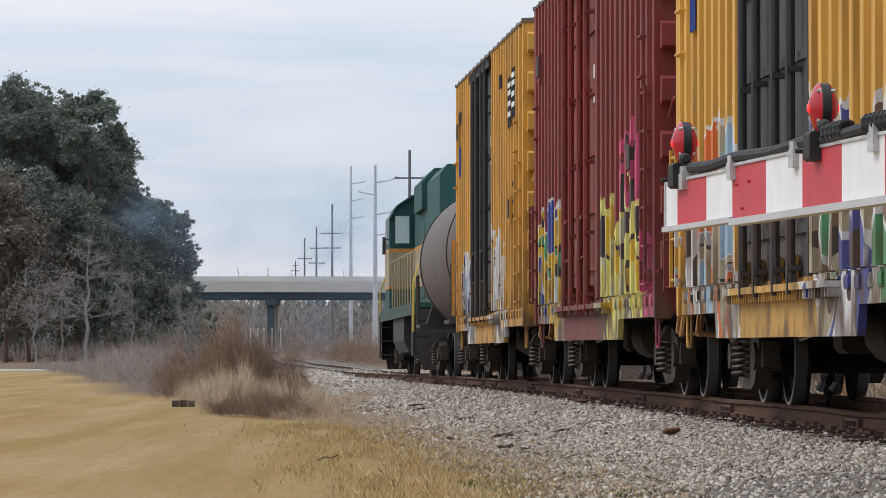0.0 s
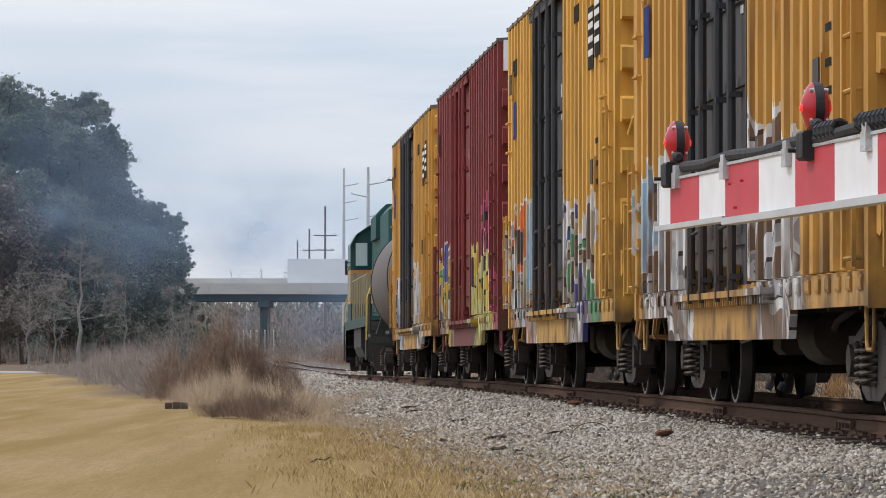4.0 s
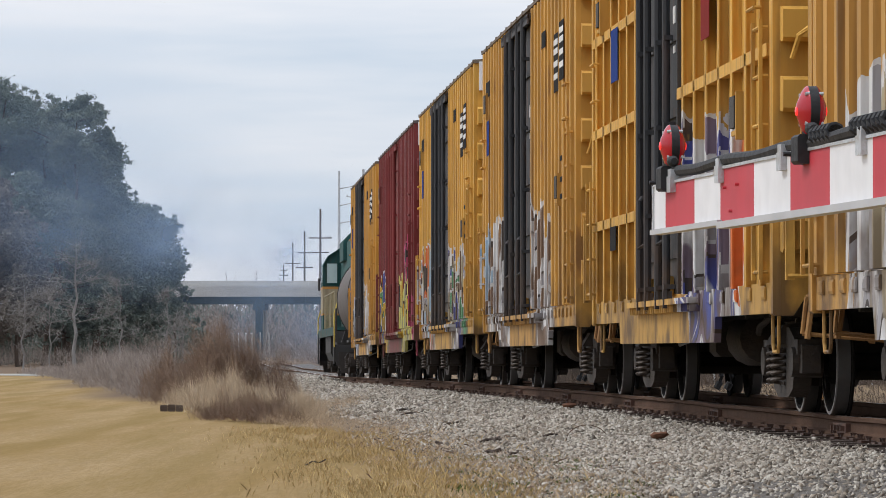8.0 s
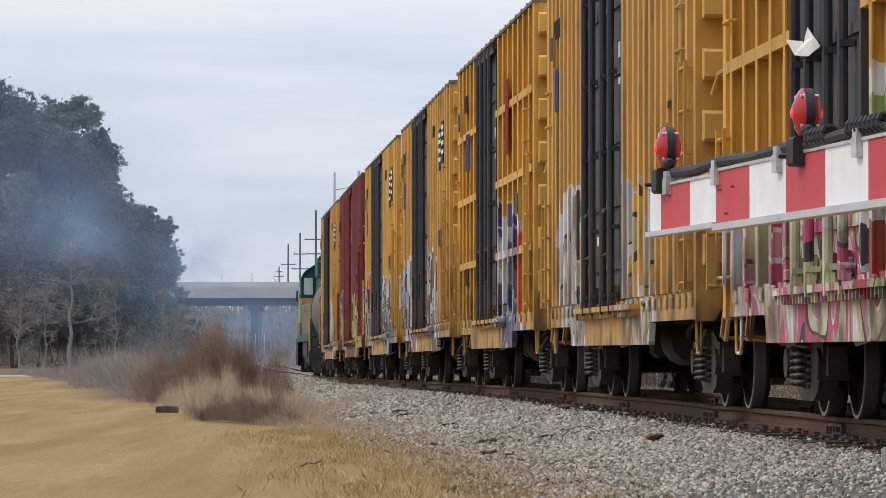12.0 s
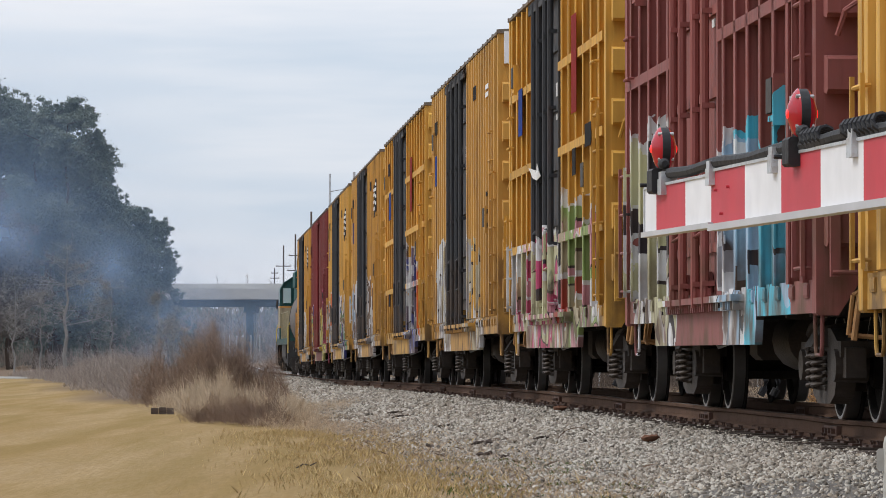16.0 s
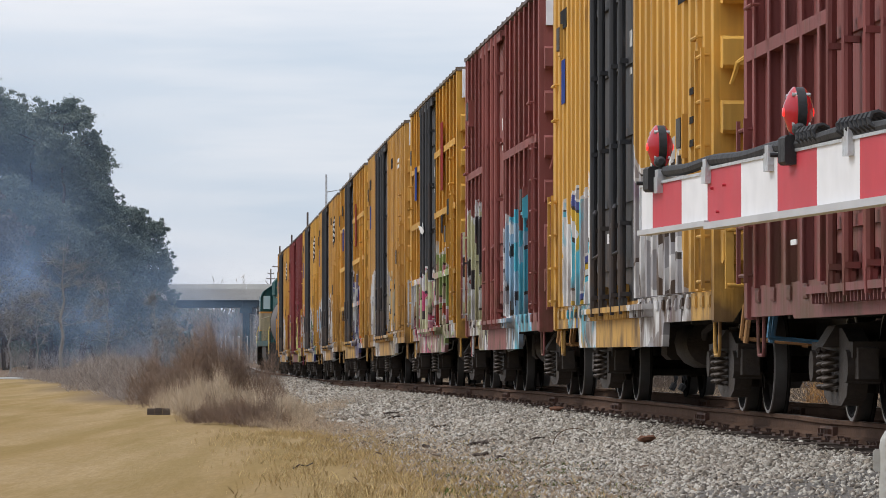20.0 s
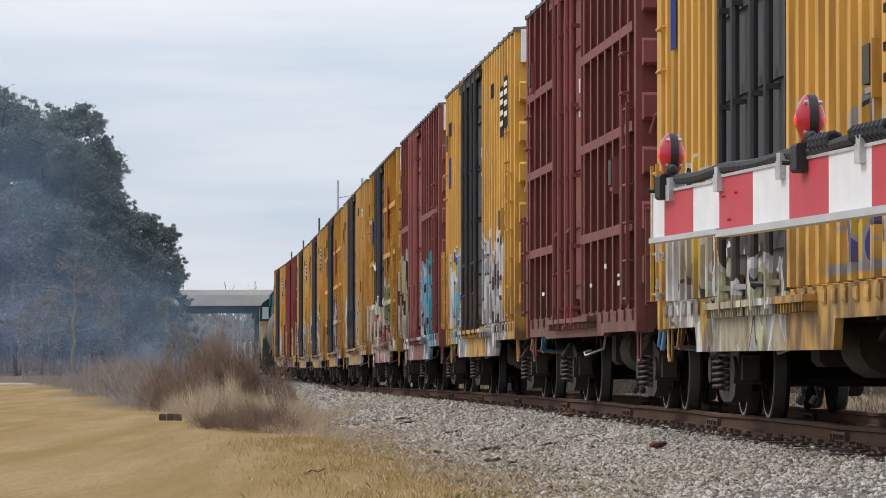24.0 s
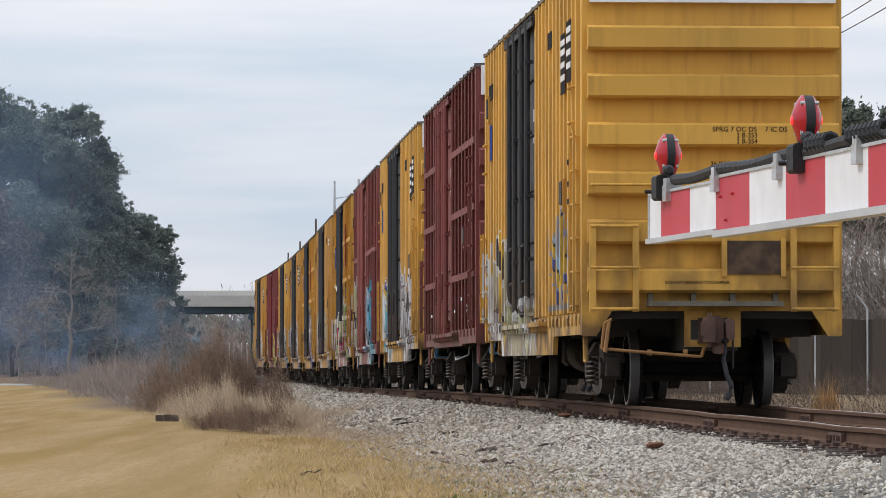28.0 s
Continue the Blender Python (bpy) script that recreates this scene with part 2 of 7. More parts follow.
M = dict(
    black=surface("sooty_steel", (0.042, 0.038, 0.035), (0.05, 0.04, 0.032), 0.75),
    truck=surface("rusty_truck_steel", (0.034, 0.027, 0.022), (0.06, 0.042, 0.030), 0.8, scale=3),
    coupler=surface("rusted_coupler_steel", (0.105, 0.052, 0.034), (0.03, 0.02, 0.016), 0.8, scale=4),
    board=surface("rust_stained_board", (0.13, 0.085, 0.055), (0.05, 0.035, 0.027), 0.85, scale=5, fine=20, amount=0.9),
    fencewood=surface("weathered_fence_boards", (0.105, 0.085, 0.07), (0.07, 0.058, 0.048), 0.9, scale=1, stretch=(4, 4, 0.3), random=0.25),
    coil=surface("worn_spring_steel", (0.085, 0.062, 0.047), (0.02, 0.016, 0.014), 0.6, 0.2),
    wheel=surface("worn_wheel_steel", (0.010, 0.0085, 0.0075), (0.016, 0.012, 0.010), 0.85),
    tread=surface("dull_wheel_tread", (0.10, 0.095, 0.09), (0.05, 0.045, 0.04), 0.5, 0.2, bump=0),
    rim=surface("bright_wheel_rim", (0.26, 0.245, 0.235), (0.18, 0.16, 0.15), 0.45, 0.2, bump=0),
    rust=surface("rusty_rail_steel", (0.115, 0.068, 0.046), (0.075, 0.044, 0.030), 0.9, 0.0, 3),
    railtop=surface("worn_rail_head", (0.34, 0.31, 0.29), (0.22, 0.15, 0.12), 0.35, 0.7),
    tie=surface("weathered_tie_wood", (0.085, 0.065, 0.055), (0.15, 0.12, 0.10), 0.9, scale=2, random=0.3, stretch=(1, 8, 8), bump=0.5),
    stone=stone_mix("crushed_granite"),
    galv=surface("galvanised_steel", (0.55, 0.56, 0.57), (0.4, 0.41, 0.42), 0.45, 0.5),
    step=surface("dirty_step_steel", (0.17, 0.15, 0.115), (0.10, 0.085, 0.065), 0.85, scale=3),
    lever=surface("rusty_orange_lever_paint", (0.34, 0.175, 0.055), (0.20, 0.095, 0.04), 0.8, scale=4),
    alloy=surface("dull_aluminium_edge", (0.52, 0.52, 0.53), (0.44, 0.44, 0.45), 0.5, 0.2, scale=1.5, fine=6, bump=0, amount=0.3),
    white=surface("white_reflective_sheet", (0.80, 0.79, 0.80), (0.70, 0.69, 0.69), 0.4, scale=1.2, fine=9, bump=0, amount=0.35),
    red=surface("red_reflective_sheet", (0.52, 0.032, 0.05), (0.50, 0.055, 0.075), 0.6, scale=3, fine=9, bump=0),
    rubber=surface("black_rubber", (0.014, 0.014, 0.016), (0.026, 0.026, 0.028), 0.75, bump=0.1),
    lens=glow("red_lamp_lens", (0.36, 0.010, 0.018), 0.10),
    bulb=glow("lit_lamp_core", (0.9, 0.02, 0.02), 1.3),
    wood=surface("grey_pole_wood", (0.16, 0.13, 0.115), (0.10, 0.085, 0.075), 0.9, scale=1, stretch=(4, 4, 0.3)),
    concrete=surface("bridge_concrete", (0.50, 0.48, 0.44), (0.38, 0.36, 0.33), 0.85, scale=0.25, fine=3),
    girder=surface("blue_green_girder_paint", (0.028, 0.058, 0.075), (0.04, 0.06, 0.075), 0.6, scale=0.3, fine=4),
    leaf=surface("dark_pine_foliage", (0.138, 0.168, 0.140), (0.162, 0.19, 0.148), 0.8, scale=0.35, fine=1.2, island=0.22, bump=0),
    leaf2=surface("olive_foliage", (0.15, 0.172, 0.135), (0.122, 0.145, 0.116), 0.8, scale=0.4, fine=1.2, island=0.22, bump=0),
    russet=surface("russet_winter_foliage", (0.195, 0.172, 0.148), (0.155, 0.137, 0.118), 0.9, scale=0.4, fine=1.5, island=0.25, bump=0),
    bark=surface("pine_bark", (0.10, 0.075, 0.06), (0.06, 0.05, 0.042), 0.95, scale=1.5),
    barebark=surface("pale_bare_bark", (0.25, 0.235, 0.22), (0.17, 0.158, 0.147), 0.95, scale=1.5),
    brush=surface("dead_brown_brush", (0.240, 0.168, 0.125), (0.15, 0.105, 0.078), 0.95, scale=1.5, island=0.4, bump=0),
    straw=surface("pale_dry_grass", (0.52, 0.405, 0.285), (0.38, 0.285, 0.20), 0.9, scale=2, island=0.35, bump=0),
    pale_straw=surface("bleached_tall_grass", (0.54, 0.435, 0.315), (0.34, 0.26, 0.185), 0.9, scale=2, island=0.4, bump=0),
    lawn=surface("dormant_lawn_blades", (0.56, 0.41, 0.22), (0.44, 0.305, 0.14), 0.9, scale=0.6, island=0.12, bump=0),
    greybrush=surface("grey_winter_brush", (0.31, 0.26, 0.225), (0.22, 0.185, 0.16), 0.95, scale=1.5, island=0.35, bump=0),
    glass=surface("dark_vehicle_glass", (0.02, 0.022, 0.025), (0.03, 0.03, 0.03), 0.1, bump=0),
    tyre=surface("vehicle_tyre_rubber", (0.02, 0.02, 0.02), (0.03, 0.03, 0.03), 0.8, bump=0),
    tuft=surface("ochre_dry_tufts", (0.51, 0.375, 0.185), (0.40, 0.285, 0.125), 0.9, scale=3, island=0.3, bump=0),
    orange_straw=surface("orange_dry_straw", (0.52, 0.30, 0.11), (0.42, 0.22, 0.08), 0.9, scale=3, island=0.25, bump=0),
    redrock=surface("red_brown_litter", (0.19, 0.095, 0.06), (0.11, 0.06, 0.04), 0.85, scale=20),
    darkweed=surface("dark_dead_weeds", (0.13, 0.10, 0.08), (0.09, 0.07, 0.055), 0.95, scale=1.5, island=0.35, bump=0),
    postgrey=surface("weathered_grey_post_paint", (0.42, 0.41, 0.375), (0.30, 0.29, 0.265), 0.85),
    green=surface("green_weed_blades", (0.13, 0.16, 0.045), (0.09, 0.12, 0.035), 0.85, scale=2, island=0.35, bump=0),
)


# ---- mesh building ----
class Mesh:
    """Gathers corners and faces; each face may name a material slot."""

    def __init__(self):
        self.v, self.f, self.s = [], [], []

    def add(self, verts, faces, slot=0):
        n = len(self.v)
        self.v += [tuple(p) for p in verts]
        self.f += [tuple(i + n for i in q) for q in faces]
        self.s += [slot] * len(faces)
        return self

    def box(self, x0, x1, y0, y1, z0, z1, slot=0, bevel=0.0):
        if bevel:
            b = bevel
            prof = [(x0 + b, z0), (x1 - b, z0), (x1, z0 + b), (x1, z1 - b), (x1 - b, z1), (x0 + b, z1), (x0, z1 - b), (x0, z0 + b)]
            return self.prism(prof, y0, y1, "y", slot)
        return self.add([(x, y, z) for x in (x0, x1) for y in (y0, y1) for z in (z0, z1)],
                        [(0, 1, 3, 2), (4, 6, 7, 5), (0, 4, 5, 1), (2, 3, 7, 6), (0, 2, 6, 4), (1, 5, 7, 3)], slot)

    def prism(self, prof, a, b, axis="y", slot=0):
        """A profile of two coordinates pushed along an axis from a to b."""
        n = len(prof)
        put = {"y": lambda p, t: (p[0], t, p[1]), "x": lambda p, t: (t, p[0], p[1]), "z": lambda p, t: (p[0], p[1], t)}[axis]
        return self.add([put(p, a) for p in prof] + [put(p, b) for p in prof],
                        [tuple(range(n))[::-1], tuple(range(n, 2 * n))] + [(i, (i + 1) % n, n + (i + 1) % n, n + i) for i in range(n)], slot)

    def tube(self, a, b, r, r2=None, n=8, slot=0):
        a, b = Vector(a), Vector(b)
        q = (b - a).to_track_quat("Z", "Y")
        r2 = r if r2 is None else r2
        ring = [(math.cos(2 * math.pi * i / n), math.sin(2 * math.pi * i / n)) for i in range(n)]
        return self.add([a + q @ Vector((c * r, s * r, 0)) for c, s in ring] + [b + q @ Vector((c * r2, s * r2, 0)) for c, s in ring],
                        [tuple(range(n))[::-1], tuple(range(n, 2 * n))] + [(i, (i + 1) % n, n + (i + 1) % n, n + i) for i in range(n)], slot)

    def pipe(self, pts, r, n=6, slot=0):
        for a, b in zip(pts, pts[1:]):
            self.tube(a, b, r, r, n, slot)
        return self

    def sweep(self, pts, r, n=7, slot=0):
        """One continuous tube along a line of points."""
        pts = [Vector(p) for p in pts]
        vs = []
        for i, p in enumerate(pts):
            d = (pts[min(i + 1, len(pts) - 1)] - pts[max(i - 1, 0)]).normalized()
            q = d.to_track_quat("Z", "Y")
            vs += [p + q @ Vector((r * math.cos(2 * math.pi * k / n), r * math.sin(2 * math.pi * k / n), 0)) for k in range(n)]
        fs = [(i * n + k, i * n + (k + 1) % n, (i + 1) * n + (k + 1) % n, (i + 1) * n + k) for i in range(len(pts) - 1) for k in range(n)]
        return self.add(vs, fs + [tuple(range(n))[::-1], tuple(range(len(vs) - n, len(vs)))], slot)

    def lathe(self, prof, centre, axis="x", n=20, slot=0, caps=True):
        """A profile of (radius, place on the axis) turned round the axis."""
        cx, cy, cz = centre
        vs = []
        for r, t in prof:
            for i in range(n):
                c, s = r * math.cos(2 * math.pi * i / n), r * math.sin(2 * math.pi * i / n)
                vs.append({"x": (cx + t, cy + c, cz + s), "y": (cx + c, cy + t, cz + s), "z": (cx + c, cy + s, cz + t)}[axis])
        fs = [(k * n + i, k * n + (i + 1) % n, (k + 1) * n + (i + 1) % n, (k + 1) * n + i) for k in range(len(prof) - 1) for i in range(n)]
        return self.add(vs, fs + ([tuple(range(n))[::-1], tuple(range((len(prof) - 1) * n, len(prof) * n))] if caps else []), slot)

    def data(self, name, materials, smooth=False):
        me = bpy.data.meshes.new(name)
        me.from_pydata(self.v, [], self.f)
        for m in materials:
            me.materials.append(m)
        if len(materials) > 1:
            me.polygons.foreach_set("material_index", self.s)
        bm = bmesh.new()
        bm.from_mesh(me)
        bmesh.ops.recalc_face_normals(bm, faces=bm.faces)
        bm.to_mesh(me)
        bm.free()
        if smooth:
            me.polygons.foreach_set("use_smooth", [True] * len(me.polygons))
            me.set_sharp_from_angle(angle=radians(40))
        return me


def part(name, mesh, material, parent=None, label="", at=None, smooth=False):
    """Links a Mesh (or ready mesh data) as one object under a thing or a part."""
    mats = material if isinstance(material, (list, tuple)) else [material]
    ob = new(name, mesh.data(name, mats, smooth) if isinstance(mesh, Mesh) else mesh)
    if not isinstance(mesh, Mesh) and material and not mesh.materials:
        mesh.materials.append(mats[0])
    ob.parent = parent
    if at is not None:
        ob.matrix_basis = at
    return tagged(ob, label)


def thing(name, label, category, group="", at=None, kind=""):
    ob = new(name)
    ob.empty_display_size = 0.2
    if at is not None:
        ob.matrix_basis = at
    return tagged(ob, label, category, group, kind)


def many(name, verts, faces, materials, slots=None):
    """One mesh from big arrays."""
    me = bpy.data.meshes.new(name)
    verts, faces = np.asarray(verts, float), np.asarray(faces, int)
    me.vertices.add(len(verts))
    me.vertices.foreach_set("co", verts.ravel())
    k = faces.shape[1]
    me.loops.add(faces.size)
    me.loops.foreach_set("vertex_index", faces.ravel())
    me.polygons.add(len(faces))
    me.polygons.foreach_set("loop_start", np.arange(len(faces)) * k)
    me.polygons.foreach_set("loop_total", np.full(len(faces), k))
    for m in materials:
        me.materials.append(m)
    if slots is not None:
        me.polygons.foreach_set("material_index", np.asarray(slots, int))
    me.update(calc_edges=True)
    me.validate()
    return me


def lettering(text, size, name="lettering"):
    cu = bpy.data.curves.new(name, "FONT")
    cu.body, cu.size, cu.extrude = text, size, 0.002
    ob = bpy.data.objects.new(name, cu)
    scene.collection.objects.link(ob)
    me = bpy.data.meshes.new_from_object(ob.evaluated_get(bpy.context.evaluated_depsgraph_get()))
    bpy.data.objects.remove(ob)
    bpy.data.curves.remove(cu)
    return me


# ---- the line of the track ----
def tx(y):
    """Distance of the track's middle to the right of the lens, y metres ahead."""
    def p(u):
        return 6.0469 - 5.3219 * u - 1.2049 * u ** 2 + 1.1665 * u ** 3 - 0.3180 * u ** 4
    if y < 25:
        return p(0.25) + (y - 25) / 100 * (p(0.27) - p(0.25)) / 0.02
    if y > 228:
        return p(2.28) - (y - 228) * 0.045
    return p(y / 100)


def tz(y):
    """Height of the rail heads."""
    u = (min(max(y, 48), 186) - 50) / 100
    return ZC - 0.5095 - 0.6928 * u * u + 0.3597 * u ** 3


def ground_z(x, y):
    base = ZC - 0.96 + 0.012 * math.sin(x * 1.3 + y * 0.21) + 0.02 * math.sin(y * 0.09 + x * 0.4)
    if y > 170:
        base -= min(y - 170, 300) * 0.0004
    d = abs(x - tx(y))
    if d < 6 and y < 330:
        top = tz(y) - 0.205
        k = min(max((d - 1.55) / 1.9, 0), 1)
        k = k * k * (3 - 2 * k) * 0.5 + k * 0.5
        if d < 3.45:
            return max(top + (base - top) * k, base)
    return base


def ground_heights(x, y):
    """ground_z for whole arrays."""
    u = np.clip(y, 25, 228) / 100
    t = 6.0469 - 5.3219 * u - 1.2049 * u ** 2 + 1.1665 * u ** 3 - 0.3180 * u ** 4
    t = np.where(y < 25, t + (y - 25) * (tx(27) - tx(25)) / 2, np.where(y > 228, t - (y - 228) * 0.045, t))
    v = (np.clip(y, 48, 186) - 50) / 100
    top = ZC - 0.5095 - 0.6928 * v * v + 0.3597 * v ** 3 - 0.205
    base = ZC - 0.96 + 0.012 * np.sin(x * 1.3 + y * 0.21) + 0.02 * np.sin(y * 0.09 + x * 0.4) - np.clip(y - 170, 0, 300) * 0.0004
    d = np.abs(x - t)
    k = np.clip((d - 1.55) / 1.9, 0, 1)
    k = k * k * (3 - 2 * k) * 0.5 + k * 0.5
    return np.where((d < 3.45) & (y < 330), np.maximum(top + (base - top) * k, base), base)


def ground():
    ys = np.concatenate([np.arange(-280, 24, 8), np.arange(24, 75, 0.6), np.arange(75, 190, 2.0), np.arange(190, 340, 8), np.geomspace(340, 4000, 30)])
    side = np.concatenate([np.arange(0, 5.2, 0.25), np.geomspace(5.5, 2500, 44)])
    offs = np.concatenate([-side[:0:-1], side])
    vs = [(tx(y) + o, y, ground_z(tx(y) + o, y)) for y in ys for o in offs]
    n = len(offs)
    fs = [(j * n + i, j * n + i + 1, (j + 1) * n + i + 1, (j + 1) * n + i) for j in range(len(ys) - 1) for i in range(n - 1)]
    m, nodes, link, bsdf = shader("field_soil_and_turf")
    tc = nodes.new("ShaderNodeTexCoord").outputs["Object"]
    a = noisy(nodes, link, tc, 2.1, 7.0, (1, 0.045, 1), 0.42, 0.66)
    b = noisy(nodes, link, tc, 3.2, 6.0, (1, 0.05, 1), 0.45, 0.62)
    c = noisy(nodes, link, tc, 45.0, 4.0, (1, 0.06, 1))
    wide = noisy(nodes, link, tc, 0.9, 6.0, (1, 0.045, 1), 0.34, 0.66)
    col = mixed(nodes, link, wide, (0.250, 0.170, 0.076), (0.325, 0.238, 0.138))
    col = mixed(nodes, link, calc(nodes, link, "MULTIPLY", b, 0.5), col, (0.37, 0.272, 0.158))
    col = mixed(nodes, link, calc(nodes, link, "MULTIPLY", c, 0.28), col, (0.22, 0.15, 0.07))
    d = noisy(nodes, link, tc, 15.0, 3.0, (1, 0.055, 1), 0.36, 0.64)
    col = mixed(nodes, link, calc(nodes, link, "MULTIPLY", d, 0.4), col, (0.28, 0.190, 0.085))
    col = mixed(nodes, link, calc(nodes, link, "MULTIPLY", a, 0.5), col, (0.20, 0.142, 0.056))
    fine = noisy(nodes, link, tc, 22.0, 4.0, (1, 0.08, 1), 0.4, 0.6)
    col = mixed(nodes, link, calc(nodes, link, "MULTIPLY", fine, 0.2), col, (0.18, 0.12, 0.05))
    soil = nodes.new("ShaderNodeAttribute")
    soil.attribute_name = "bare"
    thin = calc(nodes, link, "MULTIPLY", soil.outputs["Fac"], noisy(nodes, link, tc, 3.0, 6.0, (1, 0.5, 1), 0.3, 0.6))
    col = mixed(nodes, link, thin, col, (0.24, 0.18, 0.125))
    wild = nodes.new("ShaderNodeAttribute")
    wild.attribute_name = "wild"
    col = mixed(nodes, link, wild.outputs["Fac"], col, (0.155, 0.115, 0.085))
    link(col, bsdf.inputs["Base Color"])
    bsdf.inputs["Roughness"].default_value = 0.95
    bsdf.inputs["Specular IOR Level"].default_value = 0.0
    bump = nodes.new("ShaderNodeBump")
    bump.inputs["Strength"].default_value, bump.inputs["Distance"].default_value = 0.2, 0.02
    link(c, bump.inputs["Height"])
    link(bump.outputs[0], bsdf.inputs["Normal"])
    ob = new("ground", many("ground", vs, fs, [m]))
    bare = ob.data.attributes.new("bare", "FLOAT", "POINT")
    bare.data.foreach_set("value", [max(0.0, min(1.0, 1.7 - abs(abs(o) - 3.35) / 0.6 if o < 3 else 1.7 - max(0.0, o - 60) / 60)) for y in ys for o in offs])
    # dead growth beyond the mown field and on the brush side of it
    rough = ob.data.attributes.new("wild", "FLOAT", "POINT")
    rough.data.foreach_set("value", [max(0.0, min(1.0, (y - 194) / 5, 1.0), min(1.0, max(0.0, (tx(y) + o + 3.4 + (y - 60) * 0.102) / 0.4)) if y > 88 and o < 3 else 0.45 if o > 3 else 0.0) for y in ys for o in offs])
    tagged(ob, "dormant tan lawn and bare soil beside the railway", "ground", kind="structure")
    ob.data.polygons.foreach_set("use_smooth", [True] * len(ob.data.polygons))


def ballast():
    """The stone bed under the track: a bed surface and loose stones on it."""
    ys = np.concatenate([np.arange(-190, 18, 4.0), np.arange(18, 80, 0.7), np.arange(80, 330, 3.0)])
    offs = np.array([-3.3, -2.9, -2.4, -1.9, -1.6, -1.2, -0.4, 0.4, 1.2, 1.6, 1.9, 2.4, 2.9, 3.3])
    vs, fs, n = [], [], len(offs)
    for y in ys:
        for i, o in enumerate(offs):
            o2 = o * (1 + 0.05 * math.sin(y * 1.7) + 0.04 * math.sin(y * 0.63 + 1)) if i in (0, n - 1) else o
            edge = -0.05 if i in (0, n - 1) else 0.012
            vs.append((tx(y) + o2, y, ground_z(tx(y) + o2, y) + edge))
    for j in range(len(ys) - 1):
        for i in range(n - 1):
            fs.append((j * n + i, j * n + i + 1, (j + 1) * n + i + 1, (j + 1) * n + i))
    bed = surface("ballast_bed", (0.17, 0.155, 0.14), (0.09, 0.08, 0.07), 0.9, scale=6, fine=16, bump=1.0, amount=0.6)
    ob = new("ballast_bed", many("ballast_bed", vs, fs, [bed]))
    tagged(ob, "grey crushed stone bed under the railway track", "ballast", kind="structure")
    rng = np.random.default_rng(5)
    # one rough stone, then many of it
    base = np.array([(1, 0, 0), (0.3, 0.95, 0.1), (-0.8, 0.55, 0), (-0.75, -0.6, 0.1), (0.35, -0.9, 0), (0.35, 0.25, 0.75), (-0.35, -0.2, 0.7), (0.0, 0.0, -0.5)])
    tri = np.array([(0, 1, 5), (1, 2, 5), (2, 6, 5), (2, 3, 6), (3, 4, 6), (4, 5, 6), (4, 0, 5), (1, 0, 7), (2, 1, 7), (3, 2, 7), (4, 3, 7), (0, 4, 7)])
    V, count = [], 0
    bands = ((22, 28, 5000, 0.020), (28, 42, 52000, 0.0185), (42, 62, 38000, 0.0225), (62, 100, 28000, 0.030), (100, 175, 16000, 0.044))
    for y0, y1, k, r in bands:
        ys = rng.uniform(y0, y1, k)
        o = np.where(rng.random(k) < 0.9, -1.12 - rng.random(k) ** 0.9 * 3.0, rng.uniform(-1.05, 2.8, k))
        keep = (o > -2.6) | (rng.random(k) > (-o - 2.5) * 0.62)
        ys, o = ys[keep], o[keep]
        k = len(ys)
        s = r * rng.uniform(0.45, 1.4, k)
        cx = np.array([tx(y) for y in ys]) + o
        c = np.stack([cx, ys, ground_heights(cx, ys)], 1)
        c[:, 2] += s * 0.42
        q = rng.normal(0, 1, (k, 4)) * (1, 0.45, 0.45, 1)
        q /= np.linalg.norm(q, axis=1)[:, None]
        w, i, j, l = q.T
        R = np.stack([1 - 2 * (j * j + l * l), 2 * (i * j - l * w), 2 * (i * l + j * w), 2 * (i * j + l * w), 1 - 2 * (i * i + l * l), 2 * (j * l - i * w), 2 * (i * l - j * w), 2 * (j * l + i * w), 1 - 2 * (i * i + j * j)], 1).reshape(-1, 3, 3)
        p = (base[None] + rng.uniform(-0.38, 0.38, (k, 8, 3))) * s[:, None, None] * rng.uniform(0.55, 1.3, (k, 1, 3))
        V.append((np.einsum("kab,knb->kna", R, p) + c[:, None]).reshape(-1, 3))
    V = np.concatenate(V)
    T = [(tri[None] + 8 * np.arange(len(V) // 8)[:, None, None]).reshape(-1, 3)]
    V = [V]
    ob = new("ballast_stones", many("ballast_stones", np.concatenate(V), np.concatenate(T), [M["stone"]]))
    tagged(ob, "loose pale grey crushed granite stones on the track bed", "ballast", kind="stuff")


